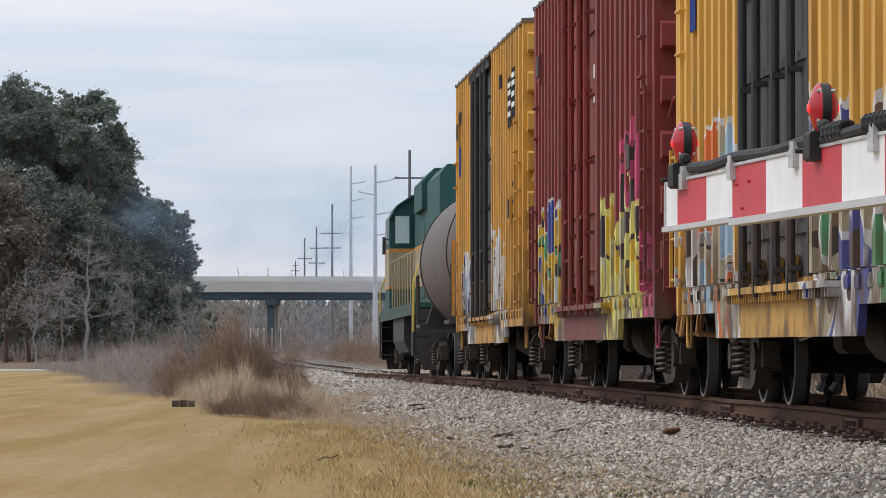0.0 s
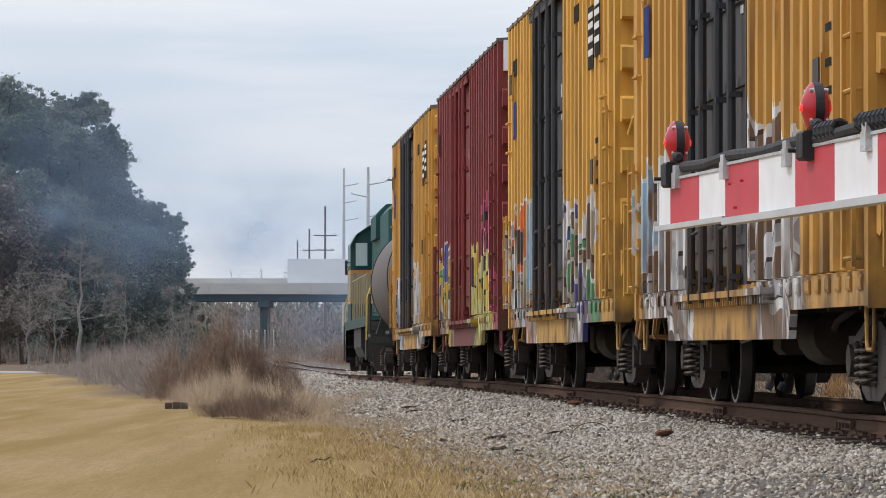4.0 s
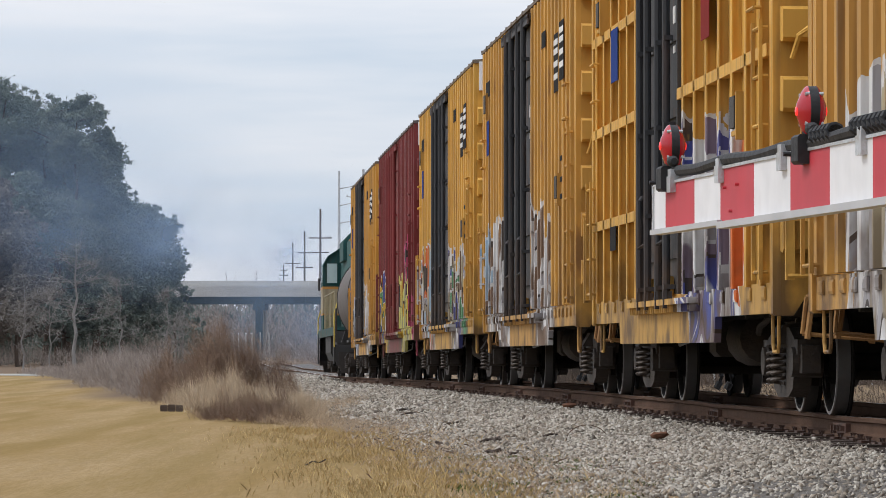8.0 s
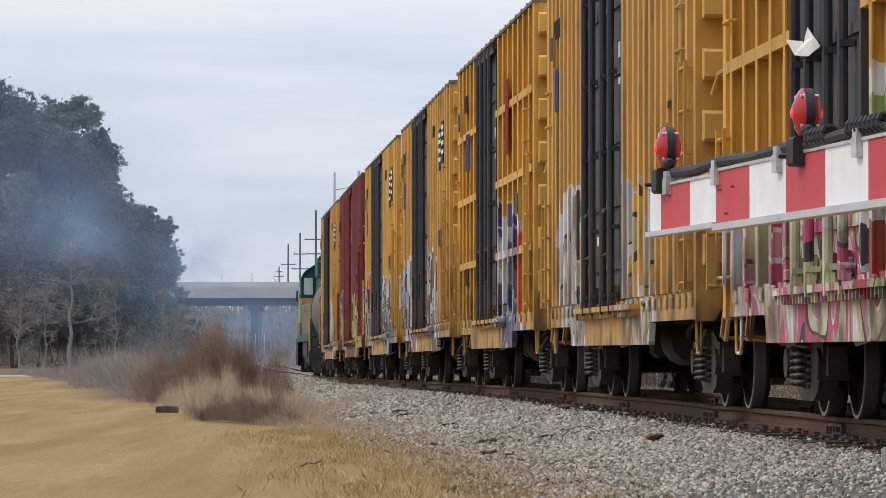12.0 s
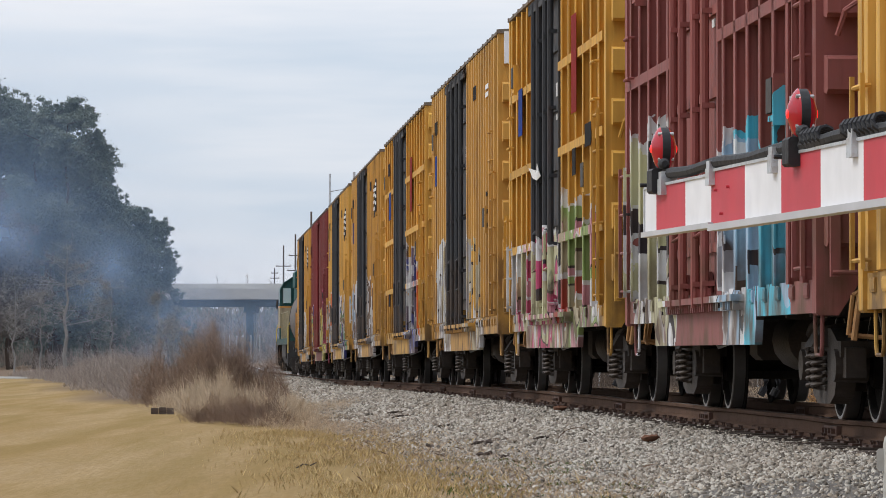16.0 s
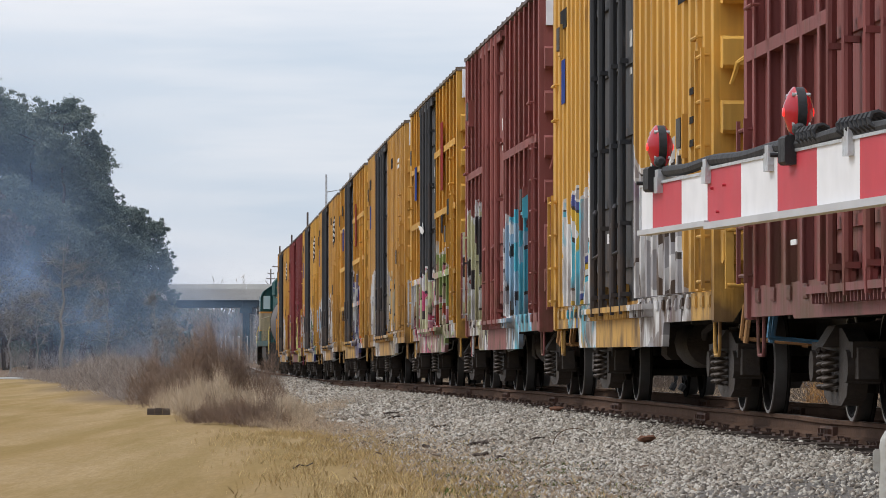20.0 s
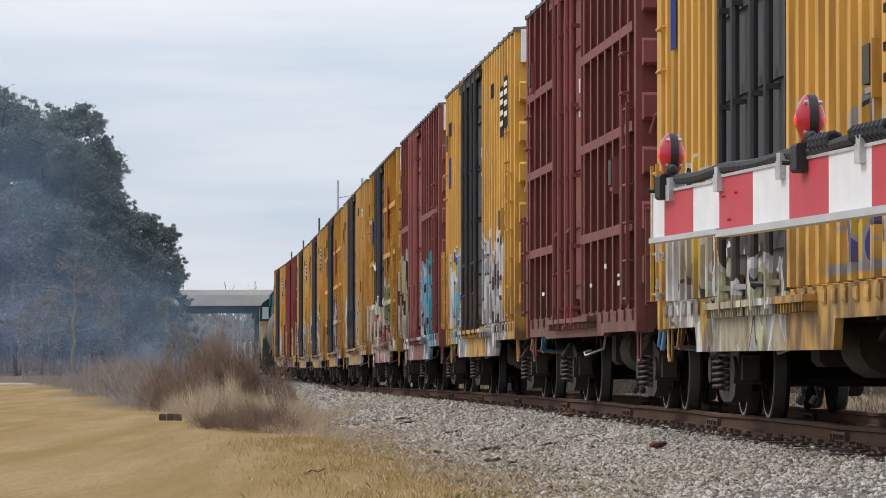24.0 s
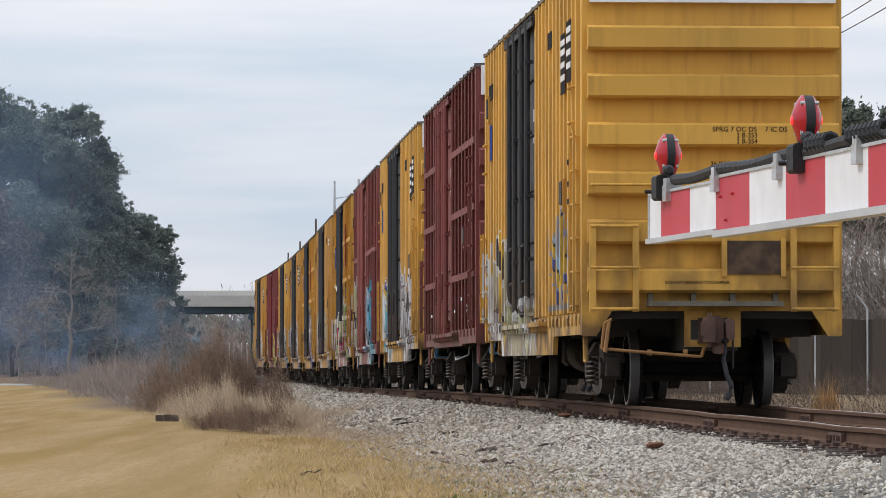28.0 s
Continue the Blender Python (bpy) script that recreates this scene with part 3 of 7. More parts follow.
def track():
    """Ties, rails with their fastenings, each its own object under the track."""
    line = thing("railway_track", "rusty railway track on dark wooden ties", "track", kind="structure")
    for side, o in (("near", -0.755), ("far", 0.755)):
        prof = [(-0.07, -0.17), (0.07, -0.17), (0.07, -0.138), (0.012, -0.116), (0.01, -0.045), (0.036, -0.035), (0.037, -0.008), (0.028, 0),
                (-0.028, 0), (-0.037, -0.008), (-0.036, -0.035), (-0.01, -0.045), (-0.012, -0.116), (-0.07, -0.138)]
        y = 19.35 - 8.22 * 25 if side == "near" else 15.2 - 8.22 * 25
        while y < 330:
            y2 = y + 8.22
            me = Mesh()
            k, n = 5, len(prof)
            vs = []
            for i in range(k + 1):
                yy = y + (y2 - 0.012 - y) * i / k
                # joints sag a little
                sag = -0.009 * (max(0, 1 - min(yy - y, y2 - yy) / 1.2)) ** 2
                vs += [(tx(yy) + o + a, yy, tz(yy) + b + sag) for a, b in prof]
            fs = [(i * n + j, i * n + (j + 1) % n, (i + 1) * n + (j + 1) % n, (i + 1) * n + j) for i in range(k) for j in range(n)]
            me.add(vs, fs)
            me.s = [1 if (q % n) == 7 else 0 for q in range(len(fs))]
            part("rail", me, [M["rust"], M["railtop"]], line, "rusty steel rail")
            if 20 < y2 < 150:
                bar = Mesh().box(-0.052, -0.012, -0.34, 0.34, -0.135, -0.05).box(0.012, 0.052, -0.34, 0.34, -0.135, -0.05)
                for b in (-0.26, -0.1, 0.08, 0.24):
                    bar.box(-0.085, -0.05, b - 0.018, b + 0.018, -0.11, -0.07).box(0.05, 0.075, b - 0.018, b + 0.018, -0.11, -0.07)
                part("joint_bar", bar, M["coupler"], line, at=pose(tx(y2) + o, y2, tz(y2) - 0.01, 0, 0, math.degrees(math.atan(-(tx(y2 + 1) - tx(y2))))))
            y = y2
    tie = Mesh().box(-1.3, 1.3, -0.115, 0.115, -0.36, -0.175, bevel=0.015).data("tie", [M["tie"]])
    plate = Mesh().box(-0.17, 0.17, -0.095, 0.095, -0.176, -0.158)
    for a in (-0.1, 0.1):
        for b in (-0.06, 0.06):
            plate.box(a - 0.009, a + 0.009, b - 0.009, b + 0.009, -0.16, -0.135).box(a - 0.016, a + 0.016, b - 0.013, b + 0.013, -0.138, -0.127)
    plate = plate.data("tie_plate", [M["coupler"]])
    rest = Mesh()
    y = -186.0
    while y < 26:
        rest.box(tx(y) - 1.3, tx(y) + 1.3, y - 0.115, y + 0.115, tz(y) - 0.36, tz(y) - 0.175)
        y += 0.55
    tagged(part("tie_row", rest, M["tie"], line), kind="stuff")
    rng = random.Random(3)
    y, k = 26.0, 0
    while y < 175:
        h = math.degrees(math.atan(-(tx(y + 1) - tx(y))))
        at = pose(tx(y) + rng.uniform(-0.04, 0.04), y, tz(y) + rng.uniform(-0.01, 0.004), 0, 0, h + rng.uniform(-1, 1))
        t = part("tie", tie, None, line, at=at)
        if y < 95:
            for o in (-0.755, 0.755):
                part("tie_plate", plate, None, t, at=pose(o, 0, 0))
        y += 0.53 if y < 95 else 0.55


# ---- rolling stock ----
WHEEL_R = 0.42


def wheelset_mesh():
    m = Mesh()
    for s in (-1, 1):
        prof = [(0.05, -0.09), (0.16, -0.09), (0.18, -0.03), (0.35, -0.02), (0.37, -0.065), (0.42, -0.065), (0.425, 0.05), (0.456, 0.06), (0.456, 0.075), (0.40, 0.08), (0.36, 0.07), (0.33, 0.03), (0.17, 0.045), (0.15, 0.08), (0.05, 0.08)]
        m.lathe([(r, -s * t) for r, t in prof], (s * 0.755, 0, 0), "x", 26, 0)
        m.lathe([(r, -s * t) for r, t in ((0.4225, -0.062), (0.4275, 0.046))], (s * 0.755, 0, 0), "x", 26, 1, False)
        # pale ring on the outer face: worn rim, its highlight put into the colour
        m.lathe([(r, -s * t) for r, t in ((0.398, -0.0665), (0.4235, -0.0665), (0.4245, -0.055))], (s * 0.755, 0, 0), "x", 26, 2, False)
        for k in range(2):
            m.box(s * 0.86 - 0.01, s * 0.86 + 0.01, -0.02 + 0.2 * (k * 2 - 1) - 0.03, 0.02 + 0.2 * (k * 2 - 1) + 0.03, -0.03, 0.03)
    m.tube((-1.05, 0, 0), (1.05, 0, 0), 0.075, n=12)
    return m.data("wheelset", [M["wheel"], M["tread"], M["rim"]], smooth=True)


WHEELSET = wheelset_mesh()
SPINNERS = []


def truck_meshes():
    out = {}
    fr = Mesh()
    arch = [(-1.12, 0.33), (-1.12, 0.55), (-0.75, 0.58), (-0.35, 0.70), (0.35, 0.70), (0.75, 0.58), (1.12, 0.55), (1.12, 0.33), (0.95, 0.33), (0.95, 0.44), (0.72, 0.44), (0.55, 0.2), (0.3, 0.13), (-0.3, 0.13), (-0.55, 0.2), (-0.72, 0.44), (-0.95, 0.44), (-0.95, 0.33)]
    fr.prism(arch, -0.075, 0.075, "x")
    for b in (-0.86, 0.86):
        fr.tube((-0.12, b, 0.42), (0.13, b, 0.42), 0.13, 0.12, 12)
        fr.box(-0.15, 0.1, b - 0.17, b + 0.17, 0.48, 0.60)
    out["frame"] = fr.data("side_frame", [M["truck"]])
    coil = [(0.054 * math.cos(t), 0.054 * math.sin(t), 0.24 + 0.30 * t / (11 * math.pi)) for t in np.linspace(0, 11 * math.pi, 78)]
    out["spring"] = Mesh().sweep(coil, 0.0155, 6).data("spring", [M["coil"]], smooth=True)
    bo = Mesh().prism([(-1.2, 0.56), (1.2, 0.56), (1.1, 0.72), (0.4, 0.80), (-0.4, 0.80), (-1.1, 0.72)], -0.2, 0.2, "y")
    for q in (-0.5, 0.42):
        bo.box(-0.62, 0.62, q, q + 0.08, 0.27, 0.62)
    out["bolster"] = bo.data("bolster", [M["truck"]])
    br = Mesh().box(-0.75, 0.75, -0.06, 0.06, 0.28, 0.36)
    for s in (-0.75, 0.75):
        br.box(s - 0.06, s + 0.06, -0.05, 0.12, 0.22, 0.5)
    out["brake"] = br.data("brake_beam", [M["truck"]])
    return out


TRUCK = truck_meshes()


def add_truck(car, y, name="truck", base=0.86):
    t = part(name, TRUCK["bolster"], None, car, "rusty freight truck", at=pose(0, y, 0))
    for s in (-1, 1):
        part("side_frame", TRUCK["frame"], None, t, at=pose(s * 1.0, 0, 0, 0, 0, 0 if s > 0 else 180))
        for b in (-0.13, 0.13):
            part("spring", TRUCK["spring"], None, t, at=pose(s * 1.13, b, 0))
    for b in (-base, base):
        SPINNERS.append(part("wheelset", WHEELSET, None, t, at=pose(0, b, WHEEL_R)))
        part("brake_beam", TRUCK["brake"], None, t, at=pose(0, b * 0.42, 0))


def add_coupler(car, y, s):
    """Coupler, lever and air hose at one end; s is +1 towards the front."""
    def span(a, b):
        return min(y + s * a, y + s * b), max(y + s * a, y + s * b)
    c = Mesh()
    c.box(-0.17, 0.17, *span(-0.5, 0.12), 0.70, 0.98)
    c.box(-0.08, 0.08, *span(0.0, 0.42), 0.76, 0.94, bevel=0.02)
    # head with its guard arm, the hinged knuckle and the lock below
    c.box(-0.16, 0.06, *span(0.34, 0.54), 0.70, 1.00, bevel=0.05)
    c.box(0.08, 0.17, *span(0.38, 0.66), 0.73, 0.97, bevel=0.03)
    c.box(-0.19, -0.10, *span(0.50, 0.64), 0.76, 0.94, bevel=0.02)
    c.tube((-0.10, y + s * 0.58, 0.71), (-0.10, y + s * 0.58, 0.99), 0.075, n=12)
    c.tube((-0.10, y + s * 0.58, 0.66), (-0.10, y + s * 0.58, 1.03), 0.028, n=8)
    c.box(-0.05, 0.07, *span(0.40, 0.50), 0.58, 0.70, bevel=0.02)
    part("coupler", c, M["coupler"], car, "rusty steel coupler")
    h = Mesh().sweep([(0.10, y + s * 0.14, 0.78), (0.10, y + s * 0.34, 0.66), (0.07, y + s * 0.44, 0.52), (0.10, y + s * 0.48, 0.36), (0.15, y + s * 0.50, 0.22), (0.13, y + s * 0.50, 0.13)], 0.027)
    h.tube((0.13, y + s * 0.50, 0.15), (0.09, y + s * 0.51, 0.08), 0.04)
    h.tube((0.22, y + s * 0.1, 0.86), (0.22, y + s * 0.1, 0.42), 0.012)
    part("air_hose", h, M["rubber"], car)


def rungs(x, y, z0, z1, n, w, across="y", r=0.016, out=(0, 0, 0)):
    """A ladder of round rungs between two flat stiles."""
    m = Mesh()
    for k in range(n - 1):
        z = z0 + (z1 - z0) * k / (n - 1)
        if across == "y":
            m.pipe([(x + out[0] * 0.3, y - w, z), (x + out[0], y - w, z), (x + out[0], y + w, z), (x + out[0] * 0.3, y + w, z)], r, 6)
        else:
            m.pipe([(x - w, y, z), (x - w, y + out[1], z), (x + w, y + out[1], z), (x + w, y, z)], r, 6)
    return m


def boxcar(name, label, length, paint, sprays=(), door="black", style="wide", end_top=None, marks=(), rust=0.35, lever=None, sill_low=0.58, last_car=False):
    """A fifty-foot boxcar. Its space: y forward, z up from the rail heads, the middle of the car at 0."""
    car = thing(name, label, "boxcar", "freight cars of the train")
    P = car_paint(name + "_paint", paint, car, sprays, rust)
    D = car_paint(name + "_door_paint", (0.040, 0.041, 0.045) if door == "black" else paint, car, sprays[1:] if door == "black" else sprays, rust * 0.5, (0.09, 0.085, 0.08) if door == "black" else (0.06, 0.045, 0.035))
    E = car_paint(name + "_end_paint", paint, car, (), rust * 0.9, (0.10, 0.06, 0.03), 0.6)
    RUNG = rungs(0, 0, 0, 0.01, 2, 0.22, "y", out=(-0.075, 0, 0)).data("ladder_rung", [P])
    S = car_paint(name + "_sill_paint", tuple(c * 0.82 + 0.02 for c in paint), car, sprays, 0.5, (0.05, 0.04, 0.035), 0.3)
    h, w, z0, z1 = length / 2, 1.36, 1.0, 4.92
    RD = 0.20                                   # depth of the end corrugations
    d0, d1 = -1.35, 2.75                        # door opening
    if style != "wide":
        d0, d1 = -1.0, 2.3
    for s in (-1, 1):
        # sheets each side of the door, and the sill below
        m = Mesh()
        m.box(s * w - 0.03, s * w + 0.03, -h + 0.04, d0, z0, z1).box(s * w - 0.03, s * w + 0.03, d1, h - 0.04, z0, z1)
        m.box(s * w - 0.03, s * w + 0.03, d0, d1, z1 - 0.22, z1)
        part("side_panel", m, P, car)
        sill = Mesh()
        a = s * 1.40
        prof = [(-h + 0.02, 0.80), (-h * 0.46 - 0.1, 0.80), (-h * 0.46, sill_low), (h * 0.62, sill_low), (h * 0.62 + 0.1, 0.80), (h - 0.02, 0.80), (h - 0.02, 1.04), (-h + 0.02, 1.04)]
        sill.prism(prof, a - 0.03, a + 0.03, "x")
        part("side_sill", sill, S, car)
        rail = Mesh().box(min(s * 1.3, s * 1.54), max(s * 1.3, s * 1.54), d0 - 1.4, d1 + 0.6, 0.93, 0.985)
        for k in range(int((d1 - d0 + 2) / 0.16)):
            y = d0 - 1.38 + k * 0.16
            rail.box(min(s * 1.43, s * 1.52), max(s * 1.43, s * 1.52), y, y + 0.03, 0.86, 0.93)
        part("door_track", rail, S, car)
        if s > 0:
            m = Mesh()
            for k in range(18):
                y = -h + 0.5 + k * (2 * h - 1) / 17
                m.box(1.38, 1.46, y - 0.06, y + 0.06, z0, z1)
            part("rib", m, P, car)
    # ribs of the visible side, each its own piece
    if style == "wide":
        rib = Mesh().prism([(-0.12, 0.03), (-0.085, -0.095), (0.085, -0.095), (0.12, 0.03)], z0 + 0.05, z1 - 0.03, "z")
        rib.v = [(p[1], p[0], p[2]) for p in rib.v]
        step = 0.52
    else:
        rib = Mesh().box(-0.075, 0.03, -0.035, 0.035, z0 + 0.02, z1 - 0.03).box(-0.085, -0.07, -0.06, 0.06, z0 + 0.02, z1 - 0.03)
        step = 0.86 if style == "post" else 0.74
    rib = rib.data("rib", [P])
    foot = Mesh().prism([(-0.028, 0.91), (-0.040, 0.91), (-0.046, 0.93), (-0.046, 0.99), (-0.040, 1.01), (-0.028, 1.01)], -0.10, 0.10, "y")
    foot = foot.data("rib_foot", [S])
    for a, b in ((-h + 0.25, d0), (d1, h - 0.25)):
        n = max(2, round((b - a) / step))
        for k in range(n):
            part("rib_foot", foot, None, car, at=pose(-w - 0.045, a + (k + 0.5) * (b - a) / n, 0))
            part("rib", rib, None, car, at=pose(-w - 0.03, a + (k + 0.5) * (b - a) / n, 0))
        if style != "wide":
            for z in ((1.85, 2.85, 3.85) if style == "post" else (3.15,)):
                part("belt_rail", Mesh().box(-1.475, -1.38, a, b, z - 0.05, z + 0.05), P, car)
    for y in (-h + 0.1, h - 0.1):
        part("corner_post", Mesh().box(-1.46, -1.33, y - 0.095, y + 0.095, 0.78, z1 + 0.02, bevel=0.015), P, car)
        part("corner_post", Mesh().box(1.33, 1.46, y - 0.095, y + 0.095, 0.78, z1 + 0.02, bevel=0.015), P, car)
    # doors of the visible side in two leaves, with locking bars
    mid = (d0 + d1) / 2
    for a, b in ((d0 + 0.03, mid - 0.01), (mid + 0.01, d1 - 0.03)):
        leaf = part("door", Mesh().box(-1.43, -1.36, a, b, z0 + 0.03, z1 - 0.2), D, car)
        for z in (1.4, 2.05, 2.7, 3.4, 4.1):
            part("stiffener", Mesh().box(-1.46, -1.428, a + 0.085, b - 0.085, z - 0.04, z + 0.04), D, leaf)
        for y in (a + 0.04, b - 0.04):
            part("door_post", Mesh().box(-1.465, -1.428, y - 0.04, y + 0.04, z0 + 0.03, z1 - 0.2), D, leaf)
        for t in (0.28, 0.72):
            y = a + (b - a) * t
            bar = Mesh().tube((-1.52, y, 0.98), (-1.52, y, z1 - 0.1), 0.038, n=8)
            for z in (1.1, 1.8, 2.6, 3.4, 4.3):
                bar.box(-1.548, -1.44, y - 0.05, y + 0.05, z - 0.022, z + 0.022)
            bar.box(-1.55, -1.47, y - 0.03, y + 0.03, 0.9, 1.06)
            part("lock_bar", bar, D, leaf)
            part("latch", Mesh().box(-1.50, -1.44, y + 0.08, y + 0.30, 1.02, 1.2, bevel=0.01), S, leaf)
        han = Mesh().sweep([(-1.5, a + (b - a) * 0.3, 1.55), (-1.56, a + (b - a) * 0.5, 1.5), (-1.56, a + (b - a) * 0.5, 1.95), (-1.5, a + (b - a) * 0.7, 2.0)], 0.022)
        part("door_handle", han, D, leaf)
    part("upper_door_track", Mesh().box(-1.53, -1.36, d0 - 0.25, d1 + 0.25, z1 - 0.16, z1 - 0.09).box(-1.53, -1.505, d0 - 0.25, d1 + 0.25, z1 - 0.22, z1 - 0.09), D, car)
    part("far_door", Mesh().box(1.36, 1.44, d0, d1, z0 + 0.03, z1 - 0.2), D, car)
    # roof with raised seams
    R = surface(name + "_roof", tuple(c * 0.12 + 0.07 for c in paint), (0.20, 0.15, 0.115), 0.75, 0.0, scale=1)
    rf = Mesh().prism([(-1.47, z1), (1.47, z1), (1.47, z1 + 0.04), (0, z1 + 0.12), (-1.47, z1 + 0.04)], -h - 0.02, h + 0.02, "y")
    n = 16
    for k in range(n + 1):
        y = -h + 0.03 + k * (2 * h - 0.06) / n
        rf.prism([(-1.478, z1 + 0.0), (1.478, z1 + 0.0), (1.478, z1 + 0.055), (0, z1 + 0.14), (-1.478, z1 + 0.055)], y - 0.04, y + 0.04, "y")
    part("roof", rf, R, car)
    # ends with horizontal corrugations
    for s in (-1, 1):
        y = s * h
        e = Mesh().box(-1.40, 1.40, min(y, y - s * 0.05), max(y, y - s * 0.05), 1.06, z1 + 0.06)
        e.prism([(-1.4, 0.78), (-1.30, 0.78), (-1.12, 1.06), (-1.4, 1.06)], min(y, y - s * 0.05), max(y, y - s * 0.05), "y")
        e.prism([(1.4, 0.78), (1.30, 0.78), (1.12, 1.06), (1.4, 1.06)], min(y, y - s * 0.05), max(y, y - s * 0.05), "y")
        part("end_panel", e, E, car)
        for k in range(7):
            zb = 1.26 + k * 0.541
            if zb + 0.3 > z1 - (0.45 if end_top else 0.0):
                continue
            f = y + s * RD
            r = Mesh().prism([(y, zb + 0.02), (f - s * 0.05, zb), (f, zb + 0.03), (f, zb + 0.245), (f - s * 0.04, zb + 0.268), (y, zb + 0.285)], -1.405, 1.405, "x")
            part("end_rib", r, E, car)
        if end_top:
            part("end_plate", Mesh().box(-1.38, 1.38, min(y + s * 0.002, y + s * 0.1), max(y + s * 0.002, y + s * 0.1), z1 - 0.42, z1 + 0.02), M["white"], car, "white painted upper end panel")
            if s < 0:
                part("lettering", lettering("EX", 0.26), M["black"], car, "black stencilled letters", at=pose(-1.22, y - 0.103, z1 - 0.32, 90, 0, 0))
        for lx in (-1.12, 1.12):
            lad = Mesh()
            for q in (-0.24, 0.24):
                lad.box(lx + q - 0.035, lx + q + 0.035, min(y + s * (RD + 0.002), y + s * (RD + 0.06)), max(y + s * (RD + 0.002), y + s * (RD + 0.06)), 1.05, 2.02)
            for z in (1.08, 1.54, 2.0):
                lad.tube((lx - 0.26, y + s * (RD + 0.06), z), (lx + 0.26, y + s * (RD + 0.06), z), 0.017)
            part("end_ladder", lad, P, car)
        plat = Mesh().box(-0.75, 0.75, min(y + s * 0.03, y + s * 0.40), max(y + s * 0.03, y + s * 0.40), 1.11, 1.165)
        for q in (-0.7, -0.22, 0.22, 0.7):
            plat.box(q - 0.03, q + 0.03, min(y, y + s * 0.1), max(y, y + s * 0.1), 1.15, 1.45)
        part("brake_step", plat, M["step"], car, "dirty grey steel brake step")
        part("route_board", Mesh().box(0.14, 0.74, min(y + s * (RD + 0.002), y + s * (RD + 0.025)), max(y + s * (RD + 0.002), y + s * (RD + 0.025)), 1.47, 1.84), M["board"], car, "dark brown route board")
        for fx in (0.08, 0.74):
            part("board_frame", Mesh().box(fx, fx + 0.06, min(y + s * 0.08, y + s * (RD + 0.035)), max(y + s * 0.08, y + s * (RD + 0.035)), 1.44, 1.87), P, car)
        if s < 0 and not last_car:
            # hand brake gear on the end: a rusty channel, its rod and a bent pipe
            gear = Mesh().box(-1.06, -0.94, y - RD - 0.09, y - RD - 0.002, 1.75, 3.35).box(-1.09, -0.91, y - RD - 0.13, y - RD - 0.09, 2.9, 3.2)
            part("brake_channel", gear, M["rust"], car, "rusty brown hand brake channel")
            part("brake_rod", Mesh().tube((-1.0, y - RD - 0.06, 1.1), (-1.0, y - RD - 0.06, 1.75), 0.02), M["lever"], car)
            part("bent_pipe", Mesh().sweep([(-1.34, y - 0.24, 2.75), (-1.30, y - 0.32, 2.92), (-1.22, y - 0.34, 2.98), (-1.12, y - 0.32, 2.96), (-1.08, y - 0.26, 2.86)], 0.022), P, car)
        elif s < 0:
            part("end_grab_iron", Mesh().sweep([(-1.37, y - RD + 0.02, 2.46), (-1.37, y - RD - 0.08, 2.46), (-0.72, y - RD - 0.08, 2.46), (-0.72, y - RD + 0.02, 2.46)], 0.017), P, car)
        add_coupler(car, y, s)
        st = Mesh().box(-0.31, 0.31, min(y - s * 0.06, y + s * 0.06), max(y - s * 0.06, y + s * 0.06), 0.66, 1.06)
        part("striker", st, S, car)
        # thin black plate on the striker face: a recess's shade as colour
        part("striker_pocket", Mesh().box(-0.25, -0.06, min(y + s * 0.06, y + s * 0.066), max(y + s * 0.06, y + s * 0.066), 0.74, 0.96), M["black"], car)
        lv = Mesh().pipe([(-1.25, y + s * 0.12, 0.64), (-0.9, y + s * 0.2, 0.61), (-0.15, y + s * 0.24, 0.55), (-0.12, y + s * 0.26, 0.66), (-0.03, y + s * 0.26, 0.68)], 0.020)
        for q in (-0.75, -0.35):
            lv.tube((q, y + s * 0.2, 0.60), (q + 0.05, y + s * 0.21, 0.595), 0.034)
        lv.pipe([(-1.25, y + s * 0.12, 0.64), (-1.22, y + s * 0.14, 0.92), (-1.14, y + s * 0.14, 0.97)], 0.018)
        lv.pipe([(-1.17, y + s * 0.14, 0.95), (-1.22, y + s * 0.18, 0.6)], 0.024)
        part("uncoupling_lever", lv, lever or M["lever"], car)
        # side ladder and sill step at each corner
        yc = y - s * 0.42
        for q in (-0.22, 0.22):
            part("ladder_stile", Mesh().box(-1.545, -1.515, yc + q - 0.02, yc + q + 0.02, 1.06, 3.08 if s < 0 else 2.34), P, car)
        for k in range(6 if s < 0 else 4):
            part("ladder_rung", RUNG, None, car, at=pose(-1.45, yc, 1.12 + 0.38 * k))
        for z in (3.2, 3.6):
            part("grab_iron", RUNG, None, car, at=pose(-1.45, y - s * 0.8, z))
        stp = Mesh().sweep([(-1.38, yc - 0.18, 0.82), (-1.38, yc - 0.16, 0.56), (-1.38, yc - 0.12, 0.5), (-1.38, yc + 0.12, 0.5), (-1.38, yc + 0.16, 0.56), (-1.38, yc + 0.18, 0.82)], 0.015)
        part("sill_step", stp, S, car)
    # underframe, brake gear
    u = Mesh().box(-1.3, 1.3, -h + 0.2, h - 0.2, 0.98, 1.06).box(-0.3, 0.3, -h + 0.1, h - 0.1, 0.62, 0.98)
    for k in range(9):
        y = -h + 1.4 + k * (2 * h - 2.8) / 8
        u.box(-1.3, 1.3, y - 0.05, y + 0.05, 0.78, 0.98)
    part("underframe", u, M["black"], car)
    br = Mesh().lathe([(0.05, -0.5), (0.22, -0.46), (0.25, -0.3), (0.25, 0.3), (0.22, 0.46), (0.05, 0.5)], (-0.85, -1.9, 0.62), "y", 14)
    part("air_reservoir", br, M["truck"], car, smooth=True)
